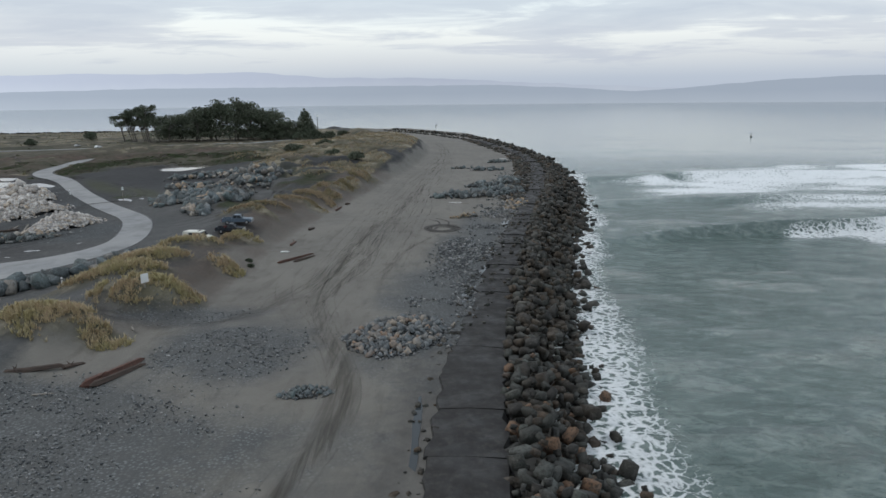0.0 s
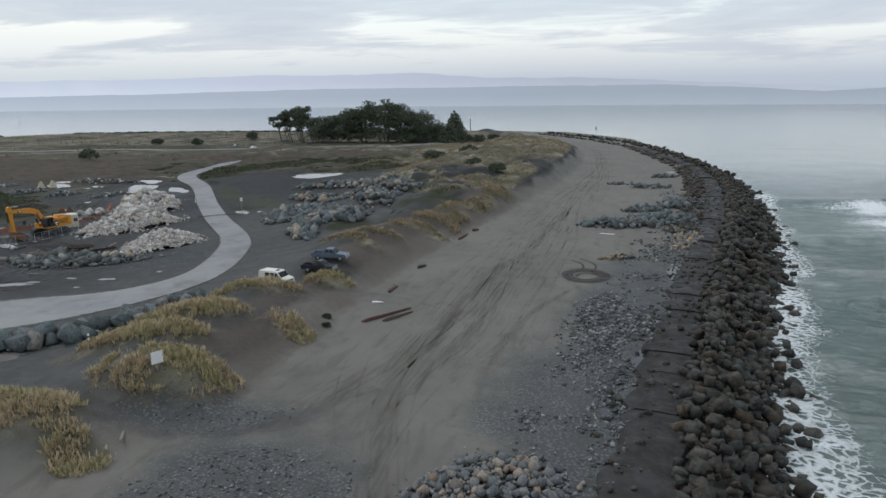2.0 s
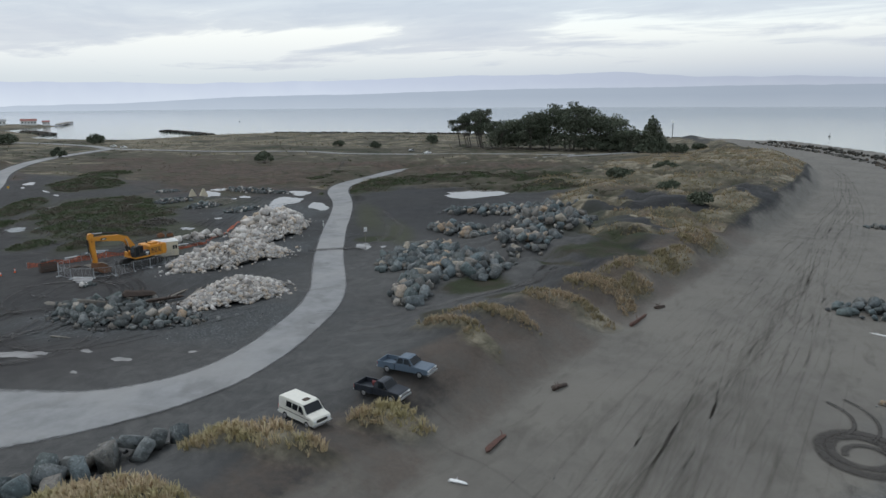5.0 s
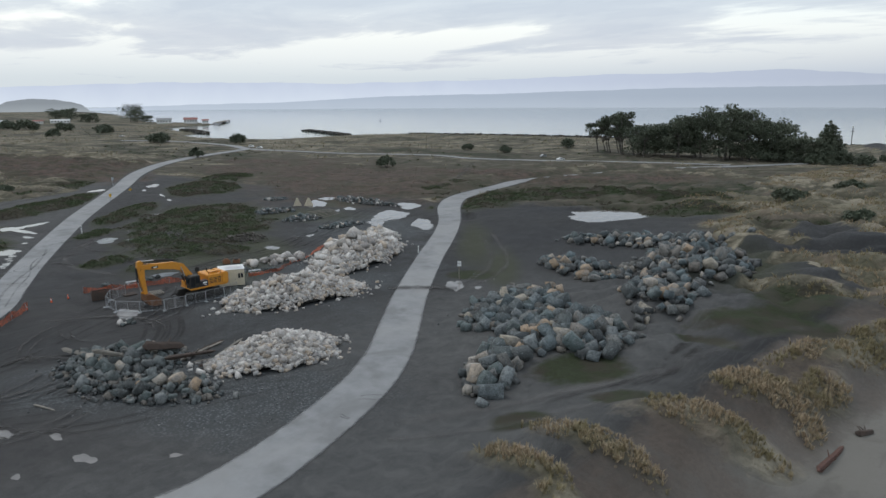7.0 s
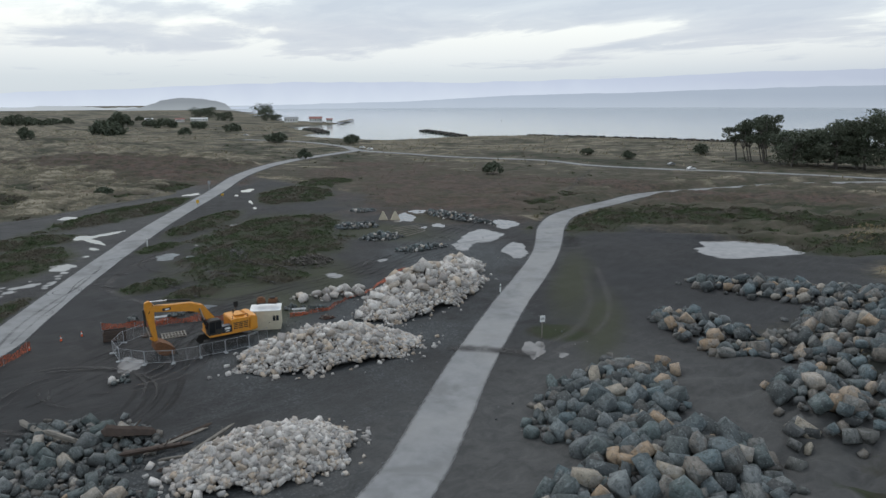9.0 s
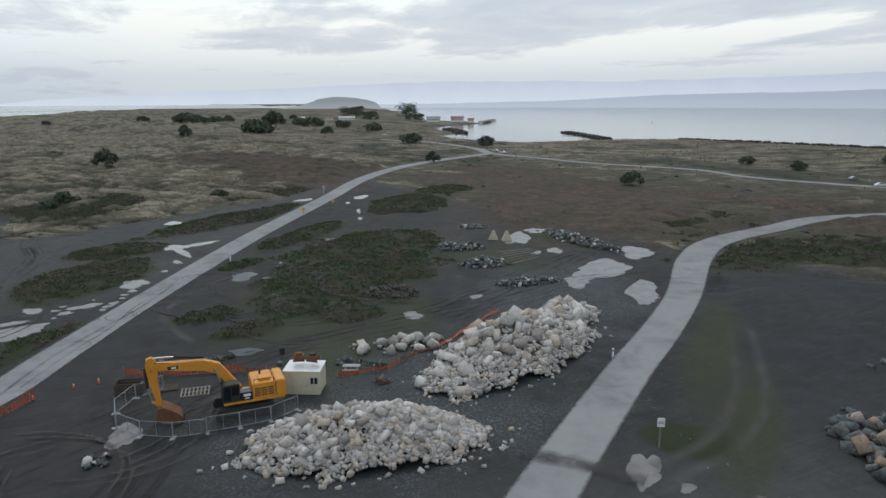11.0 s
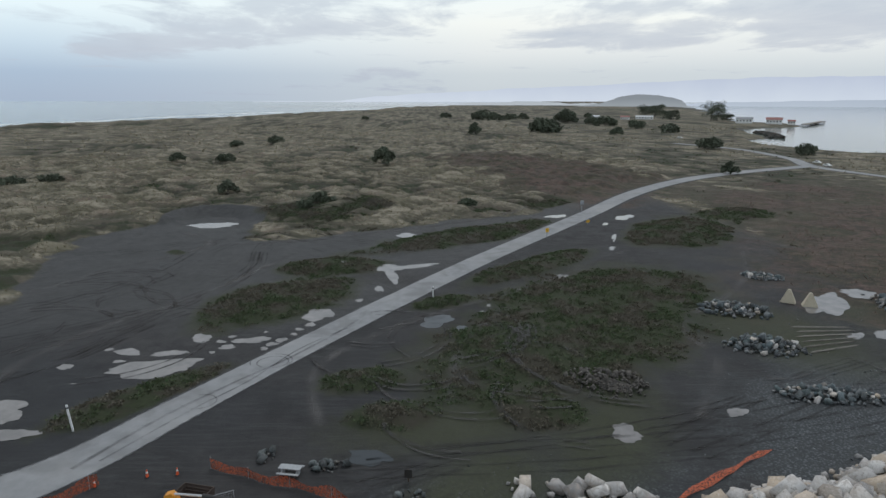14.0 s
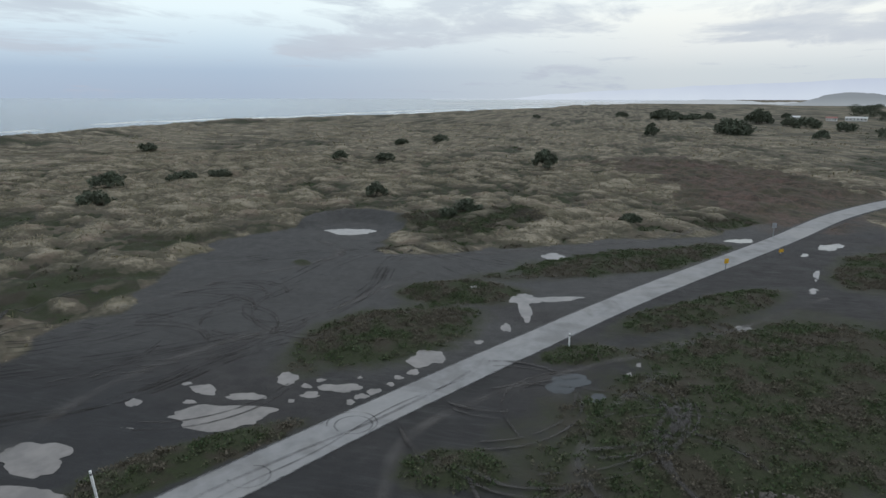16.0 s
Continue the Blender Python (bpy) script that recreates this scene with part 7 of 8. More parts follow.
def log(x, y, head, length, radius, mat, label, tilt=2, forked=False, lift=0.0):
    radius *= 0.66
    l = thing("driftwood_log", pose(x, y, gz(x, y) + radius * 0.6 + lift, 0, tilt, head), label, "log", "driftwood logs")
    r = random.Random(int(x * 7 + y * 13))
    bm = bmesh.new()
    n, m = 12, 9
    rings = []
    for i in range(n):
        u = i / (n - 1)
        rad = radius * (1.05 - 0.35 * u) * (0.25 if i in (0, n - 1) else 1)
        ring = []
        for j in range(m):
            a = 2 * math.pi * j / m
            q = rad * (1 + 0.22 * math.sin(3 * a + x) + r.uniform(-0.1, 0.1))
            ring.append(bm.verts.new(((u - 0.5) * length + r.uniform(-0.05, 0.05), q * math.cos(a) + 0.12 * radius * math.sin(5 * u + x), q * math.sin(a))))
        rings.append(ring)
    for p, q in zip(rings, rings[1:]):
        for j in range(m):
            bm.faces.new((p[j], p[(j + 1) % m], q[(j + 1) % m], q[j]))
    bm.faces.new(rings[0][::-1])
    bm.faces.new(rings[-1])
    part("trunk", bm, l, mat)
    for q in range(3 if forked else 1):
        bm = bmesh.new()
        u = r.uniform(-0.3, 0.4) * length
        a = r.uniform(0.3, 2.8)
        tube(bm, (u, 0, 0), (u + r.uniform(-0.3, 0.5), math.cos(a) * radius * 2.6, abs(math.sin(a)) * radius * 2.4), radius * 0.32, radius * 0.1, 6)
        part("branch_stub", bm, l, mat)


log(-22.7, 43.6, 70, 5.6, 0.42, M_REDWOOD, "split rotten log with red-brown heartwood on shingle")
log(-22.2, 43.2, 66, 4.6, 0.3, M_BROWNWOOD, "dark wet log lying beside a red one")
log(-28.3, 43.6, 28, 3.8, 0.3, M_BROWNWOOD, "dark driftwood trunk at the dune foot", 2, True)
log(-26.2, 44.9, 50, 1.6, 0.26, M_BROWNWOOD, "short dark driftwood stump", 6, True)
log(-25.8, 40.3, 15, 1.3, 0.1, M_GREYWOOD, "thin bleached driftwood stick")
log(-25.2, 52.0, 120, 1.8, 0.12, M_GREYWOOD, "pale bleached driftwood stick")
log(-24.8, 49.3, 60, 1.4, 0.07, M_GREYWOOD, "thin bleached driftwood stick")
log(-17.2, 77.4, 58, 6.0, 0.27, M_REDWOOD, "long broken red-brown log on the beach", 1)
log(-16.1, 77.2, 62, 4.0, 0.22, M_BROWNWOOD, "dark log beside a broken red one")
log(-19.3, 85.8, 88, 2.6, 0.26, M_REDWOOD, "short reddish log on the beach")
log(-19.3, 80.9, 10, 1.1, 0.16, M_WHITE, "short pale log end on the sand", 0)
log(-18.7, 95.4, 70, 1.7, 0.3, M_BROWNWOOD, "dark stump on the upper beach", 4, True)
log(-17.4, 113.5, 85, 4.6, 0.3, M_REDWOOD, "dark red log at the dune foot", 2, True)
log(-16.5, 118.5, 60, 1.5, 0.3, M_BROWNWOOD, "dark stump at the dune foot", 4, True)
log(-65.8, 95.6, 65, 3.4, 0.55, M_BROWNWOOD, "thick dark hollow log lying on boulders", 8, False, 0.75)
log(-68.0, 92.2, 35, 4.0, 0.3, M_GREYWOOD, "weathered grey log lying on boulders", 6, False, 0.6)
log(-62.6, 99.6, 110, 5.0, 0.22, M_GREYWOOD, "long weathered timber leaning on a rock pile", -8)
log(-63.6, 98.0, 95, 4.4, 0.2, M_GREYWOOD, "weathered timber on a rock pile", -5, False, 0.3)
log(-64.6, 98.9, 100, 4.0, 0.24, M_BROWNWOOD, "dark timber on a rock pile", -4)
log(-61.7, 97.8, 75, 3.0, 0.16, M_GREYWOOD, "short weathered timber beside a rock pile")
log(-62.4, 84.8, 20, 2.2, 0.12, M_GREYWOOD, "pale driftwood branch on the dirt lot", 2, True)
log(2.6, 119.5, 160, 2.4, 0.1, M_WHITE, "thin bleached driftwood on the beach")
log(4.2, 118.4, 150, 1.8, 0.09, M_GREYWOOD, "thin driftwood stick on the beach")
log(-71.5, 91.0, 20, 5.2, 0.3, M_GREYWOOD, "thick weathered grey log at the edge of a rock pile", 3, False, 0.2)
log(-63.0, 96.6, 88, 4.6, 0.3, M_BROWNWOOD, "dark rotten log leaning on boulders", 7, True, 0.4)
log(-61.0, 99.0, 100, 3.4, 0.26, M_GREYWOOD, "split weathered timber in a heap of driftwood", -4, False, 0.2)
log(-60.2, 97.2, 84, 2.8, 0.2, M_BROWNWOOD, "short dark timber in a heap of driftwood", 3, False, 0.15)
log(-59.0, 98.2, 115, 2.4, 0.14, M_GREYWOOD, "thin grey timber in a heap of driftwood", 2)
for n in range(6):
    log(-122.6 + n * 1.3, 157.8 - 0.5 * n + (0.3 if n % 2 else 0), 88 + 4 * n, 6.5, 0.13, M_GREYWOOD, "long grey pole laid out on grass", 0)


def marker_block(x, y, head):
    b = thing("concrete_block", pose(x, y, gz(x, y), 0, 0, head), "pale triangular concrete block standing by a puddle", "concrete block", "triangular blocks")
    part("block", slab([(-0.9, 0), (-0.15, 1.7), (0.15, 1.7), (0.9, 0)], -0.55, 0.55, 0.05, (0.8, 0.3)), b, painted("pale_tan_concrete", (0.5, 0.44, 0.33), 0.85, wear=0.2))


marker_block(-132.3, 159.2, 55)
marker_block(-130.6, 161.0, 70)
r = random.Random(77)
sticks = thing("stick_heap", Matrix.Translation((-82.4, 119.6, gz(-82.4, 119.6))), "small heap of reddish broken sticks", "stick heap")
for n in range(26):
    a, q = r.uniform(0, 6.3), r.uniform(0, 0.7)
    c = Vector((q * math.cos(a) * 1.3, q * math.sin(a) * 0.8, r.uniform(0.05, 0.3)))
    d = Vector((r.uniform(-1, 1), r.uniform(-1, 1), r.uniform(-0.15, 0.15))).normalized() * r.uniform(0.3, 0.6)
    part("stick", tubes((c - d, c + d, 0.035), sides=5), sticks, M_REDWOOD if n % 3 else M_GREYWOOD)

# ---- marks on the roads and lots ----
k = Mat("skid_rubber", 0.8, 0, 0.2)
v = k.place()
k.color((0.09, 0.088, 0.088))
k.see_through(k.math("MULTIPLY", k.ramp(k.attr("edge"), [(0.0, 0.0), (0.7, 1.0)]), k.ramp(k.noise(v, 0.3, 5, 0.6), [(0.35, 0.05), (0.65, 0.5)])))
M_SKID = k.m
k = Mat("churned_dirt", 0.9, 0, 0.2)
v = k.place()
k.color(k.mix(k.noise(v, 1.4, 5), (0.055, 0.052, 0.05), (0.085, 0.08, 0.076)))
k.see_through(k.math("MULTIPLY", k.ramp(k.attr("edge"), [(0.0, 0.0), (0.7, 1.0)]), k.ramp(k.noise(v, 0.25, 5, 0.65), [(0.36, 0.0), (0.62, 0.75)])))
k.bump(k.noise(v, 5.0, 4), 0.6, 0.06)
M_CHURN = k.m
k = Mat("light_dust", 0.9, 0, 0.2)
v = k.place()
k.color(k.mix(k.noise(v, 1.4, 5), (0.17, 0.16, 0.15), (0.13, 0.125, 0.12)))
k.see_through(k.math("MULTIPLY", k.ramp(k.attr("edge"), [(0.0, 0.0), (0.9, 1.0)]), k.ramp(k.noise(v, 0.2, 5, 0.65), [(0.38, 0.05), (0.68, 0.5)])))
M_DUST = k.m


def marks(name, label, rows, mat, lift):
    """A set of worn lines: rows of (points, width)."""
    t = thing(name, Matrix.Translation((rows[0][0][0][0], rows[0][0][0][1], 1)), label, "tyre tracks", kind="structure")
    inv = t.matrix_world.inverted()
    for n, (pts, w) in enumerate(rows):
        l = curve_points([(x, y, w) for x, y in pts], 1.0)
        part("track", ribbon("track", l, mat, lift + 0.0016 * n, 2), t, m=inv)


def ring(cx, cy, r0, a0, a1, n=9):
    return [(cx + r0 * math.cos(radians(a0 + (a1 - a0) * i / n)), cy + r0 * math.sin(radians(a0 + (a1 - a0) * i / n))) for i in range(n + 1)]


marks("skid_marks", "dark curved skid marks on worn tarmac", [(ring(-113.2, 99.4, 1.5, 0, 330), 0.22), (ring(-113.4, 99.2, 2.0, 60, 300), 0.2), ([(-94, 90.2), (-101, 93.0), (-108, 96.8), (-114, 100.6), (-122, 104.6), (-126, 106.2)], 0.5), ([(-95, 91.6), (-103, 95.2), (-109, 98.4), (-117, 101.4), (-124, 106)], 0.3), (ring(-104.5, 95.3, 1.4, -60, 200), 0.2), (ring(-43.8, 99.0, 1.7, 100, 290), 0.16), (ring(-43.6, 99.6, 2.1, 110, 280), 0.14), (ring(-45.0, 76.0, 2.6, 60, 240), 0.25)], M_SKID, 0.085)
marks("road_crossing", "strip of dark churned dirt across the road", [([(-66.6, 123.6), (-64.4, 125.4), (-62.0, 127.2), (-60.0, 128.6)], 2.2)], M_CHURN, 0.12)
rt = random.Random(88)
rows = []
for cx, cy, sx_, sy_, n in ((-128, 70, 14, 12, 12), (-140, 78, 12, 10, 8), (-108, 120, 7, 7, 8), (-118, 112, 8, 6, 8), (-70, 85, 8, 5, 6), (-80, 96, 6, 5, 5), (-112, 140, 8, 10, 3)):
    for _ in range(n):
        x, y, q = cx + rt.uniform(-1, 1) * sx_, cy + rt.uniform(-1, 1) * sy_, rt.uniform(4, 12)
        a = rt.uniform(0, 360)
        pts = ring(x, y, q, a, a + rt.uniform(50, 130), 6)
        rows += [(pts, rt.uniform(0.25, 0.7)), ([(px + 1.1, py + 0.6) for px, py in pts], rt.uniform(0.2, 0.5))]
marks("lot_tracks", "dark churned wheel arcs over the dirt lots", rows, M_CHURN, 0.03)
marks("dirt_tracks", "pale worn wheel tracks through grass and dirt", [([(-61, 129), (-62.2, 136), (-66, 143), (-72, 150), (-79, 157)], 1.5), ([(-59.2, 130), (-60.4, 137), (-64.2, 144.4), (-70.4, 151.5), (-77.5, 158.4)], 1.4), ([(-40.5, 99), (-36, 105), (-32, 111.5), (-28.6, 117.6), (-26, 124.5), (-21, 135)], 1.6), ([(-39, 97), (-34, 102), (-30, 108)], 1.0), ([(-27, 54), (-33, 56), (-40, 58.5), (-48, 60)], 2.4), ([(-28, 53), (-22, 53.6), (-17, 56), (-13, 62)], 2.0), ([(-100, 106), (-112, 104), (-124, 111), (-134, 122), (-146, 134), (-160, 146)], 1.6), ([(-104, 116), (-118, 118), (-130, 124)], 1.4), ([(-101, 136), (-112, 142), (-124, 143), (-134, 152), (-146, 160), (-160, 166)], 1.8), ([(-128, 60), (-148, 66), (-166, 76), (-180, 66)], 2.6), ([(-166, 78), (-172, 96), (-190, 124), (-204, 140)], 2.4), ([(-100, 76), (-118, 76), (-140, 86), (-160, 92)], 2.0), ([(-131, 209), (-140, 225), (-158, 250), (-172, 272)], 2.0), ([(-95, 190), (-84, 205), (-72, 222), (-60, 238)], 1.6)], M_DUST, 0.025)

# ---- trees and bushes ----
M_BARK = painted("grey_bark", (0.13, 0.115, 0.1), 0.9, wear=0.4, scale=0.8)
M_CYPRESS = make_leaf("cypress_leaves", (0.07, 0.088, 0.06), (0.115, 0.13, 0.088), (0.09, 0.1, 0.07))


def crown(pads, leaves, size, seed, flat=0.45):
    """Leaf sprays round pads (x, y, z, radius), one mesh."""
    rng = np.random.default_rng(seed)
    per = np.maximum(20, (leaves * np.array([p[3] ** 2 for p in pads]) / sum(p[3] ** 2 for p in pads)).astype(int))
    cos = []
    for (x, y, z, rad), n in zip(pads, per):
        d = rng.normal(size=(n, 3))
        d /= np.linalg.norm(d, axis=1)[:, None]
        d *= (0.55 + 0.5 * rng.random((n, 1)) ** 0.6) * rad
        d[:, 2] *= flat
        c = d + (x, y, z)
        u = rng.normal(size=(n, 3))
        u /= np.linalg.norm(u, axis=1)[:, None]
        v = np.cross(u, rng.normal(size=(n, 3)))
        v /= np.linalg.norm(v, axis=1)[:, None]
        s = size * (0.6 + 0.8 * rng.random((n, 1)))
        cos.append(np.stack([c - u * s, c + u * s * 0.9 + v * s * 0.3, c + v * s * 1.1], 1).reshape(-1, 3))
    co = np.vstack(cos)
    return raw("crown", co, np.arange(len(co)).reshape(-1, 3), M_CYPRESS)


def tree(x, y, high, wide, seed, label, stems=1, lean=0.0, kind="spread", foot_z=None, skirt=0):
    r = random.Random(seed)
    t = thing("tree", pose(x, y, gz(x, y) if foot_z is None else foot_z, 0, 0, r.uniform(0, 360) if not lean else 0), label, "tree", "trees")
    bm = bmesh.new()
    pads = []
    if kind == "conifer":
        tube(bm, (0, 0, -0.3), (0, 0, high * 0.95), high * 0.03, 0.05, 8)
        for n in range(12):
            z = high * (0.08 + 0.9 * n / 12)
            rad = wide * 0.5 * (1 - 0.9 * n / 12)
            for q in range(5):
                a = q * 1.2566 + n * 0.7
                pads.append((rad * 0.6 * math.cos(a), rad * 0.6 * math.sin(a), z - 0.1 * rad, rad * 0.6 + 0.5))
        pads.append((0, 0, high, 0.4))
    else:
        for s in range(stems):
            a = r.uniform(0, 6.3)
            off = Vector((math.cos(a), math.sin(a), 0)) * (0 if stems == 1 else wide * 0.1)
            lean_v = Vector((lean + r.uniform(-0.12, 0.12), r.uniform(-0.1, 0.1), 1)).normalized()
            p0 = off + Vector((0, 0, -0.3))
            fork = off + lean_v * high * (r.uniform(0.26, 0.4) if lean else r.uniform(0.4, 0.55))
            tube(bm, p0, fork, high * 0.022 / stems**0.4, high * 0.014 / stems**0.4, 8)
            for n in range(6):
                b = a + n * 1.05 + r.uniform(-0.3, 0.3)
                reach = wide * 0.5 * r.uniform(0.35, 0.85)
                tip = fork + Vector((math.cos(b) * reach, math.sin(b) * reach, high * (r.uniform(0.2, 0.62) if lean else r.uniform(0.18, 0.42))))
                mid = fork.lerp(tip, 0.5) + Vector((0, 0, high * 0.04))
                tube(bm, fork, mid, high * 0.01, high * 0.007, 6)
                tube(bm, mid, tip, high * 0.01, high * 0.004, 5)
                for w in range(3):
                    pads.append((tip.x + r.uniform(-1, 1) * wide * 0.13, tip.y + r.uniform(-1, 1) * wide * 0.13, tip.z + r.uniform(-0.06, 0.06) * high, wide * r.uniform(0.11, 0.19)))
    for n in range(skirt):
        a, q = r.uniform(0, 6.3), r.uniform(0.15, 0.42) * wide
        pads.append((q * math.cos(a), q * math.sin(a), high * r.uniform(0.12, 0.72), wide * r.uniform(0.13, 0.2)))
    part("trunk", bm, t, M_BARK)
    part("crown", crown(pads, (1500 if kind != "conifer" else 5200) + 60 * skirt, 0.42 if kind != "conifer" else 0.55, seed, 0.5 if kind != "conifer" else 0.35), t)
    return t


# the grove on the spit: a spreading dome, open wind-bent trees at one end, a lone conifer
rg = random.Random(3)
for n in range(7):
    tree(-156 + n * 3.4 + rg.uniform(-1, 1), 338 - n * 1.6 + rg.uniform(-4, 4), rg.uniform(15.5, 18), 11, 800 + n, "wind-bent cypress with a bare leaning trunk and flat dark crown", 2 if n % 2 else 1, -0.25)
for n in range(20):
    u = n / 19
    tree(-132 + 56 * u + rg.uniform(-2, 2), 331 + rg.uniform(-5, 12), 11.5 + 8.0 * math.sin(math.pi * min(1, u * 1.05)) ** 1.3 + rg.uniform(-0.9, 0.9) - (3.0 if u > 0.9 else 0), 15, 820 + n, "broad dark green cypress in a dense grove", skirt=24)
tree(-65, 330, 14, 13, 850, "pointed dark conifer at the end of the grove", kind="conifer")


def bush(x, y, wide, high, seed, label="dark rounded evergreen bush on the dunes"):
    b = thing("bush", pose(x, y, gz(x, y)), label, "bush", "bushes")
    r = random.Random(seed)
    bm = bmesh.new()
    pads = []
    for n in range(4):
        a = n * 1.57 + r.uniform(-0.4, 0.4)
        tip = (math.cos(a) * wide * 0.25, math.sin(a) * wide * 0.25, high * 0.55)
        tube(bm, (0, 0, -0.1), tip, 0.09, 0.04, 5)
    for n in range(16):
        a, q = r.uniform(0, 6.3), math.sqrt(r.random()) * 0.42
        z = high * (0.2 + 0.62 * (1 - (q / 0.45) ** 2) * r.uniform(0.6, 1.1))
        pads.append((wide * q * math.cos(a), wide * q * math.sin(a), z, wide * r.uniform(0.13, 0.2)))
    part("stem", bm, b, M_BARK)
    part("foliage", crown(pads, 900, 0.07 * (wide + high) / 2 + 0.12, seed, 0.7), b)


INLAND_BUSHES = ((-181, 233, 6, 4.4), (-295, 97, 8.5, 6.2), (-226.5, 61.4, 5.6, 3.6), (-273.6, 213.2, 5.5, 4.6), (-349, 279, 11, 5), (-519, 143, 8, 7), (-530, 193, 15, 7), (-381, 249, 14, 6))
DUNE_BUSHES = ((-219.4, -11, 8.5, 3.6), (-195.2, 5.4, 8.5, 3.2), (-241, -3.5, 8, 2.6), (-253.8, 0.5, 8, 2.0), (-390, 18, 8, 3), (-306, 19, 6, 3), (-322, -77, 8, 3), (-307, 37, 7, 2.4), (-20.9, 167.4, 4.5, 1.8), (-211, 315, 6, 3), (-188, 312, 6, 3.2), (-181, 353, 8, 4), (-61, 335, 6, 4), (-54, 328, 7, 3.5), (-48, 338, 6, 2.5), (-207, 89, 6, 2.2), (-201, 86, 4, 1.6), (-30, 190, 5, 1.6), (-44, 205, 6, 1.8), (-38, 225, 6, 2), (-203, 122.5, 4, 1.5), (-412, 32, 9, 3), (-711, 246, 18, 7), (-662, 257, 16, 7), (-498, 235, 10, 5))
for n, (x, y, w, h) in enumerate(INLAND_BUSHES + DUNE_BUSHES):
    bush(x, y, w, h, 900 + n)
FAR_BUSHES = [(-693, 237, 16.7, 14.4), (-524, 191, 20.4, 8.2), (-747, 177, 17.8, 7.1), (-758, 161, 13.2, 7.2), (-798, 130, 8.9, 5.1), (-797, 212, 12.8, 6.4), (-871, 301, 11.4, 5.7), (-774, 43, 7.4, 3.7), (-635, 262, 20.5, 7.2), (-589, 275, 17.2, 5.7), (-530, 281, 17.3, 5.2), (-489, 142, 8.5, 5.7), (-521, 191, 23.2, 10.0), (-724, 246, 20.2, 13.5), (-804, 170, 31.1, 7.5), (-814, 128, 12.6, 5.0), (-774, 195, 17.9, 6.0)]
for n, (x, y, w, h) in enumerate(FAR_BUSHES):
    bush(x, y, w, h, 940 + n, "dark clump of far trees in the mist on the spit")
bush(-22.0, 74.6, 0.65, 0.25, 990, "small green bush on the sand slope")
bush(-21.3, 72.9, 0.6, 0.25, 991, "small green bush on the sand slope")

# ---- the bay: breakwater, pier, station buildings, buoys ----
M_FARROCK = M_JETTYSTUFF


def rock_bank(name, label, pts, width, high, seed):
    r = random.Random(seed)
    line = curve_points([(x, y, 0) for x, y in pts], 2.0)
    rows = [(x + r.uniform(-width, width) / 2, y + r.uniform(-width, width) / 2, SEA + r.uniform(-0.3, high * 0.45), r.uniform(0.6, 1.1)) for x, y, _ in line for _ in range(11)]
    tagged(new(name, joined(name, HULLS, rows, M_FARROCK, seed)), label, "breakwater", kind="stuff")


rock_bank("breakwater", "low dark rock breakwater in the bay", [(-467, 416), (-440, 408), (-410, 397), (-382, 387)], 7, 2.2, 61)
rock_bank("sea_wall", "dark rock wall along the bay shore", [(-20, 433), (-92, 465), (-170, 459), (-245, 453), (-300, 438), (-350, 421)], 7, 2.8, 62)
rock_bank("rock_spit", "dark rock spit beside the bay", [(-560, 360), (-520, 350), (-492, 338)], 9, 2.2, 63)
pier = thing("pier", Matrix.Translation((-675, 410, SEA)), "grey timber pier running out into the bay", "pier")
inv = pier.matrix_world.inverted()
a, b = Vector((-668, 452, SEA + 1.5)), Vector((-738, 508, SEA + 1.5))
d = (b - a).normalized()
sd = Vector((-d.y, d.x, 0)) * 3
bm = bmesh.new()
for z in (0, 0.6):
    bm.faces.new([bm.verts.new(p + Vector((0, 0, z))) for p in (a - sd, b - sd, b + sd, a + sd)])
bmesh.ops.bridge_loops(bm, edges=bm.edges[:])
part("deck", bm, pier, M_GREYWOOD, m=inv)
for n in range(16):
    for s in (-1, 1):
        p = a.lerp(b, n / 15) + sd * (0.9 * s)
        part("pile", tubes(((p.x, p.y, SEA - 1.5), (p.x, p.y, SEA + 1.5), 0.25), sides=6), pier, M_BROWNWOOD, m=inv)

M_REDROOF = painted("red_roof", (0.3, 0.13, 0.11), 0.7, wear=0.25)


def building(x, y, head, l, w, h, rise, wall_mat, roof_mat, label, windows=5):
    b = thing("house", pose(x, y, max(gz(x, y), SEA + 1.0), 0, 0, head), label, "building", "station buildings")
    wl_ = part("wall", boxes(((-l / 2, -w / 2, -0.5), (l / 2, w / 2, h))), b, wall_mat)
    part("roof", slab([(-w / 2 - 0.5, h), (0, h + rise), (w / 2 + 0.5, h)], -l / 2 - 0.5, l / 2 + 0.5, 0), b, roof_mat, m=pose(0, 0, 0, 0, 0, 90))
    for n in range(windows):
        u = -l / 2 + (n + 0.5) * l / windows
        for s in (-1, 1):
            win = part("window", boxes(((u - 0.55, s * (w / 2 + 0.02) - 0.02, h * 0.45), (u + 0.55, s * (w / 2 + 0.02) + 0.02, h * 0.8))), b, M_GLASS)
            part("sill", boxes(((u - 0.65, s * (w / 2 + 0.06) - 0.06, h * 0.42), (u + 0.65, s * (w / 2 + 0.06) + 0.06, h * 0.45))), win, M_WHITE)


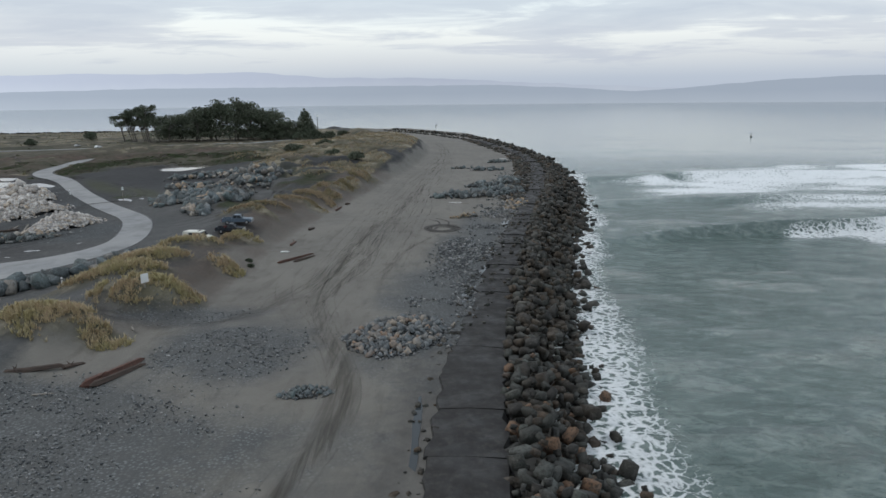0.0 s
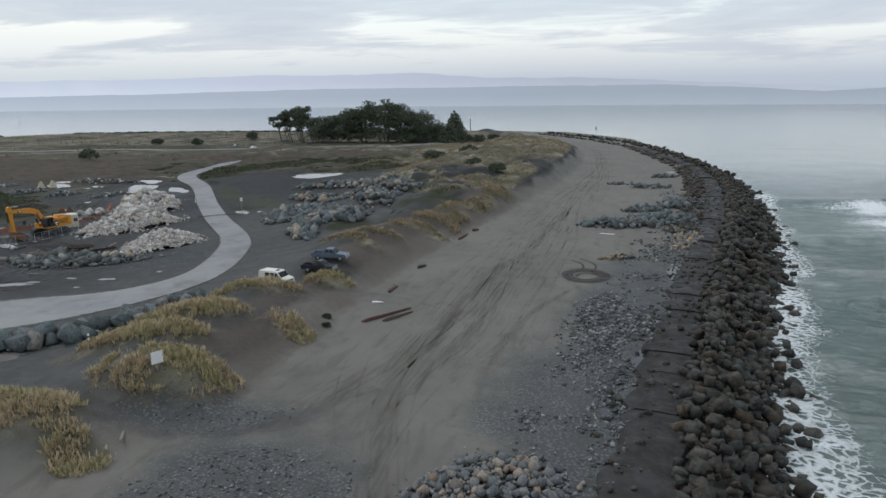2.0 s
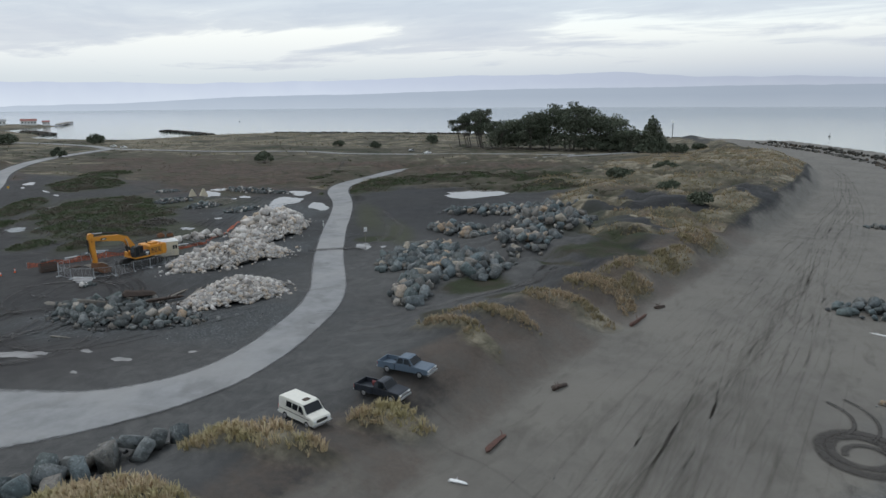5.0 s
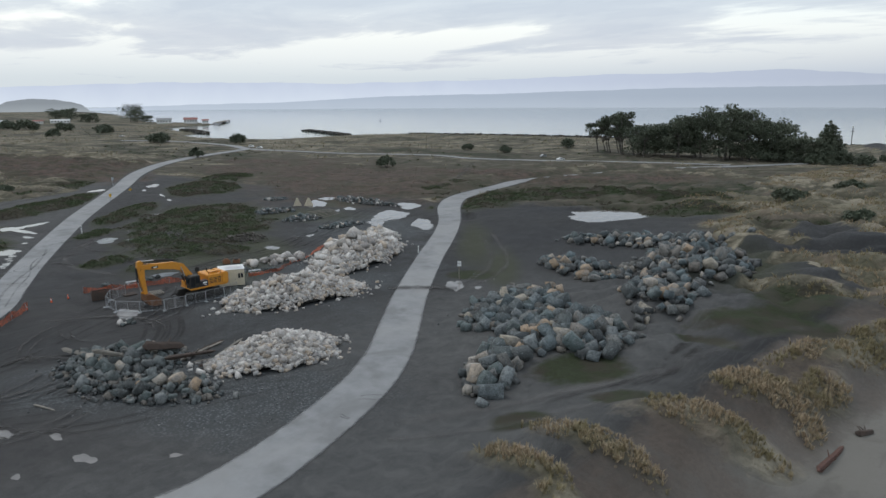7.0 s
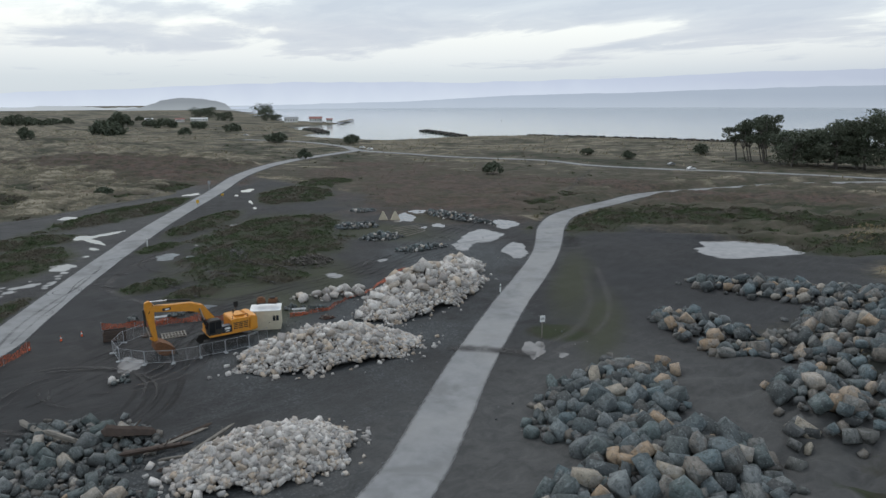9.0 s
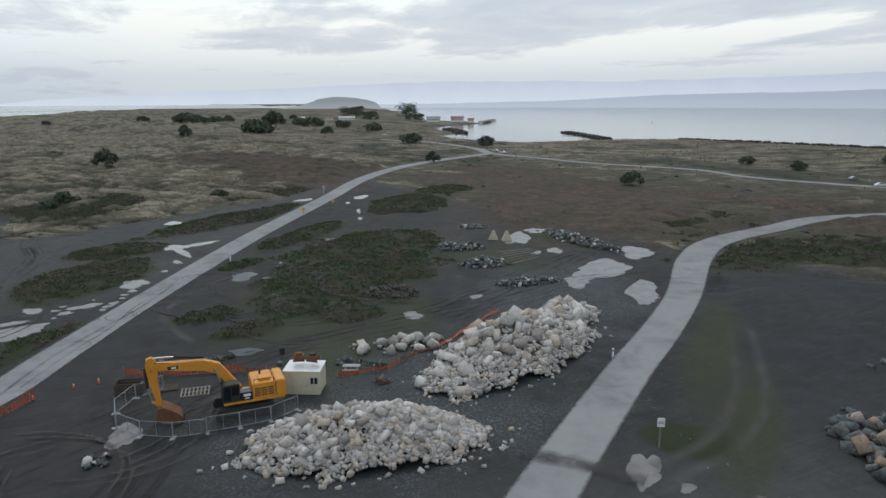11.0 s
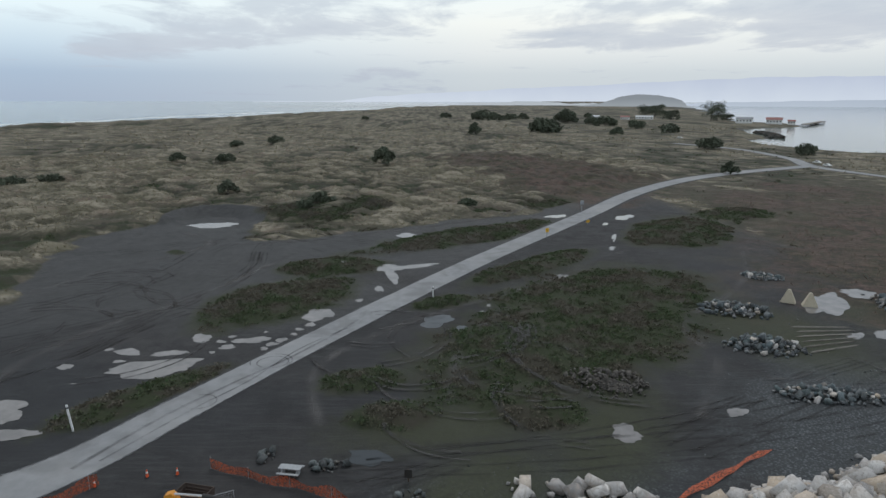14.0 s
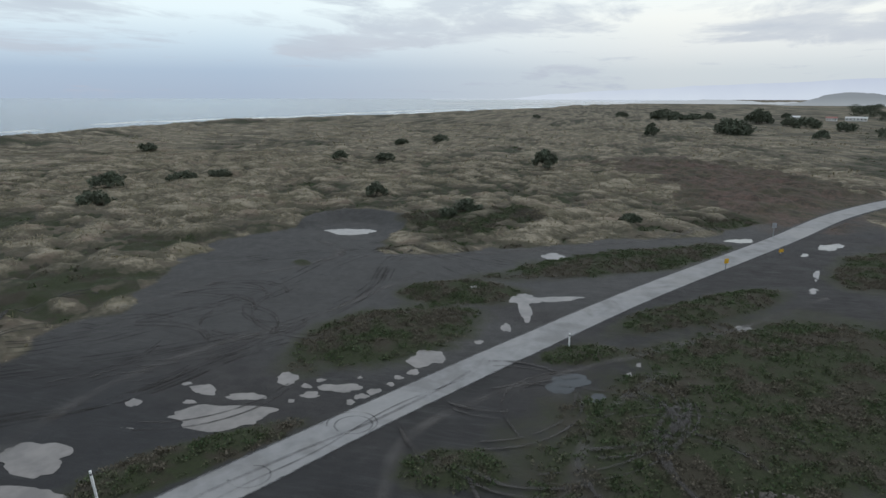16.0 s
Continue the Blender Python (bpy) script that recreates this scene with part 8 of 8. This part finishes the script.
building(-676, 428, 60, 13, 7, 3.6, 2.2, M_WHITE, M_REDROOF, "white station house with a red roof by the bay")
building(-668, 440, 60, 6, 5, 2.6, 1.5, M_WHITE, M_REDROOF, "small white boathouse with a red roof", 3)
building(-693, 408, 60, 14, 7, 3.6, 2, M_WHITE, painted("grey_roof", (0.3, 0.3, 0.3), 0.8), "white two-storey house with a grey roof")
building(-799, 346, 70, 18, 7, 2.6, 1.4, M_WHITE, painted("pale_roof", (0.6, 0.6, 0.58), 0.8), "long low white shed", 6)
building(-800, 325, 70, 9, 6, 2.4, 1.4, M_WHITE, M_REDROOF, "low white hut with a dull red roof", 4)
building(-830, 300, 70, 8, 5, 2.4, 1.2, M_WHITE, painted("white_roof", (0.7, 0.7, 0.7), 0.8), "low white hut with a pale roof", 3)
for n, (x, y, h, w) in enumerate(((-772, 414, 21, 24), (-764, 405, 17, 24), (-745, 404, 12, 16), (-728, 407, 9, 13), (-778, 371, 11, 14), (-800, 372, 10, 16), (-930, 405, 15, 24), (-915, 395, 14, 22), (-945, 392, 14, 22), (-900, 380, 12, 20), (-960, 410, 14, 26))):
    tree(x, y, h, w, 700 + n, "dark spreading tree among the station buildings", 1, 0.0, "spread", 1.0, 18)


def buoy(x, y, label="channel buoy floating on the water"):
    b = thing("buoy", pose(x, y, SEA), label, "buoy", "buoys")
    b.scale = (0.55, 0.55, 0.55)
    part("float", tubes(((0, 0, -0.3), (0, 0, 0.7), 1.1), sides=14), b, M_DARKSTEEL)
    bm = bmesh.new()
    for n in range(4):
        a = n * 1.5708
        tube(bm, (0.8 * math.cos(a), 0.8 * math.sin(a), 0.7), (0.25 * math.cos(a), 0.25 * math.sin(a), 3.4), 0.07, None, 5)
    part("tower", bm, b, M_DARKSTEEL)
    part("lantern", tubes(((0, 0, 3.4), (0, 0, 4.1), 0.3)), b, M_DARKSTEEL)


buoy(-3, 537)
buoy(160, 349)
buoy(-612, 637)
beacon = thing("beacon", pose(-82, 458, 1.5), "slim grey navigation beacon on the sea wall", "beacon")
part("mast", tubes(((0, 0, -1), (0, 0, 7.5), 0.18)), beacon, M_DARKSTEEL)
part("platform", boxes(((-0.9, -0.9, 5.6), (0.9, 0.9, 5.75))), beacon, M_DARKSTEEL)
part("lantern", tubes(((0, 0, 7.5), (0, 0, 8.3), 0.35)), beacon, M_WHITE)

# far cars on the bay road
for n, (x, y, c) in enumerate(((-297, 259, M_WHITE), (-309, 262, M_WHITE), (-462, 264, M_WHITE), (-147, 292, M_WHITE), (-160, 300, M_GALV))):
    car = thing("car", pose(x, y, gz(x, y) + 0.1, 0, 0, 20 + 15 * n), "small pale car parked far off by the bay", "car", "far cars")
    part("body", slab([(-2.1, 0.3), (-2.1, 0.85), (-1.4, 0.95), (-0.9, 1.42), (0.6, 1.42), (1.2, 0.95), (2.05, 0.8), (2.1, 0.3)], -0.85, 0.85, 0.05, (1.0, 0.12)), car, c)
    for s in (-1, 1):
        part("side_window", pane([(-0.95, s * 0.86, 0.98), (1.0, s * 0.86, 0.98), (0.55, s * 0.75, 1.36), (-0.8, s * 0.75, 1.36)][:: s]), car, M_GLASS)
        for wx in (-1.3, 1.3):
            wheel(car, wx, s * 0.76, 0.3, 0.2)

# ---- the distance ----


def haze_glow_mat(name, low, high, top):
    """A far hillside as glowing backdrop: haze painted into its emission, paler towards the water."""
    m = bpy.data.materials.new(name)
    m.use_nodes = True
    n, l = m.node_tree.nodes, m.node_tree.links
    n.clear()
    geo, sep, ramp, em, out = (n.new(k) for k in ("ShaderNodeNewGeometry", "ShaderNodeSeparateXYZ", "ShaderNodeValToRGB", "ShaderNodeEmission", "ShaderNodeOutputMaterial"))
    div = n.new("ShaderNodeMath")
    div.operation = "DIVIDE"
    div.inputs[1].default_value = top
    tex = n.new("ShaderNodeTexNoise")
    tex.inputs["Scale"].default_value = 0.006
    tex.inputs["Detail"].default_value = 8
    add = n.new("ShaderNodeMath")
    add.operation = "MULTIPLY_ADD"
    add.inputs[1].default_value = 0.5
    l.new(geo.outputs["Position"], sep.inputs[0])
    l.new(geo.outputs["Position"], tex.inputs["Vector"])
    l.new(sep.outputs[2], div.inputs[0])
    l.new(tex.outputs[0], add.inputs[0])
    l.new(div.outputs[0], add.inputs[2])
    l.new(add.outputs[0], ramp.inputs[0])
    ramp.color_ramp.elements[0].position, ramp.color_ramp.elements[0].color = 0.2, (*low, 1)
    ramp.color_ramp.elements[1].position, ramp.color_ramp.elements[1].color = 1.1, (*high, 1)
    # stronger emission on the sunward side, sky brightness put into the colour
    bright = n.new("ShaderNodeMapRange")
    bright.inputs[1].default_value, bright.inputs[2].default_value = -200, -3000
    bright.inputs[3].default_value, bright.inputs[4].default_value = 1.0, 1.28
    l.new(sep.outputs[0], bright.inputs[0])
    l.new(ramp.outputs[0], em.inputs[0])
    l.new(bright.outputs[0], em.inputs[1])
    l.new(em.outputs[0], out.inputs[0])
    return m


def ridge(name, label, far, tops, mat, foot, seed, wave=0.12, thick=300):
    """A chain of hills on an arc: tops are rows of bearing (degrees left of +y) and elevation (degrees)."""
    tops = sorted(tops)
    az = np.linspace(tops[0][0], tops[-1][0], 260)
    el = np.interp(az, [t[0] for t in tops], [t[1] for t in tops])
    bump = (lumps(az * 40, az * 0, 60, seed) - 0.5) * 0.6 + (lumps(az * 40, az * 0, 17, seed + 1) - 0.5) * 0.3 + (lumps(az * 40, az * 0, 5, seed + 2) - 0.5) * 0.15
    high = 24 + far * np.tan(np.radians(el + wave * bump))
    cx, cy = -30 - far * np.sin(np.radians(az)), 80 + far * np.cos(np.radians(az))
    bx, by = -30 - (far + thick) * np.sin(np.radians(az)), 80 + (far + thick) * np.cos(np.radians(az))
    co = np.concatenate([np.stack([cx, cy, 0 * az + foot], 1), np.stack([cx * 0.98 + bx * 0.02, cy * 0.98 + by * 0.02, np.maximum(high, foot + 1)], 1), np.stack([bx, by, 0 * az + foot], 1)])
    n = len(az)
    i = np.arange(n - 1)
    faces = np.concatenate([np.stack([i, i + 1, i + 1 + n, i + n], 1), np.stack([i + n, i + 1 + n, i + 1 + 2 * n, i + 2 * n], 1)])
    tagged(new(name, raw(name, co, faces, mat)), label, "hills", kind="structure")


ridge("backdrop_1", "pale blue-grey hills across the bay in haze", 3250, [(104, -0.9), (92, 0.15), (79, 0.8), (68, 1.25), (63, 1.4), (50, 1.35), (36, 1.62), (28, 1.92), (20, 1.97), (15, 2.12), (10, 1.7), (-1, 1.5), (-10, 1.0), (-20, 0.5), (-30, 0.6), (-45, 0.5)], haze_glow_mat("far_hills", (0.50, 0.555, 0.63), (0.41, 0.46, 0.56), 200), SEA, 5, 0.18)
ridge("backdrop_2", "low hazy wooded shore across the bay", 2000, [(70, -0.55), (66, -0.42), (60, -0.3), (55, -0.2), (46, 0.25), (36, 0.47), (30, 0.62), (23, 0.8), (14, 0.85), (6, 0.92), (-6, 0.88), (-12, 0.6), (-17, 0.25), (-20, 0.36), (-27, 0.95), (-33, 1.2), (-45, 1.1)], haze_glow_mat("far_shore", (0.385, 0.44, 0.515), (0.335, 0.39, 0.47), 60), SEA, 8, 0.1, 400)
ridge("backdrop_3", "hazy wooded hill on the far end of the spit", 1750, [(77.5, -0.75), (75.5, -0.5), (74, -0.05), (72.6, 0.17), (71, 0.12), (70, -0.05), (69.2, -0.35), (68.7, -0.8)], haze_glow_mat("far_wood", (0.27, 0.30, 0.325), (0.2, 0.225, 0.25), 35), SEA, 12, 0.16, 60)
ridge("backdrop_4", "misty line of trees far along the spit", 1900, [(103, -0.95), (98, -0.8), (92, -0.68), (86, -0.55), (80, -0.42), (76, -0.5), (72, -0.7)], haze_glow_mat("far_mist", (0.37, 0.405, 0.435), (0.34, 0.375, 0.41), 25), SEA, 15, 0.3, 60)

# ---- from plan units to metres ----
TRUE_SIZE = ("van", "pickup_truck", "equipment_bag", "traffic_cone", "picnic_table", "car")
kept_size = set()
for ob in scene.objects:
    if ob.parent is None and ob.name.split(".")[0] in TRUE_SIZE:
        kept_size.update(o.name for o in (ob, *ob.children_recursive))
keep_mesh = {scene.objects[n].data.name for n in kept_size if scene.objects[n].data}
for me in bpy.data.meshes:
    if me.name not in keep_mesh:
        me.transform(Matrix.Scale(UNIT, 4))
for ob in scene.objects:
    if ob.type in {"MESH", "EMPTY"} and (ob.name not in kept_size or ob.parent is None):
        ob.location = ob.location * UNIT
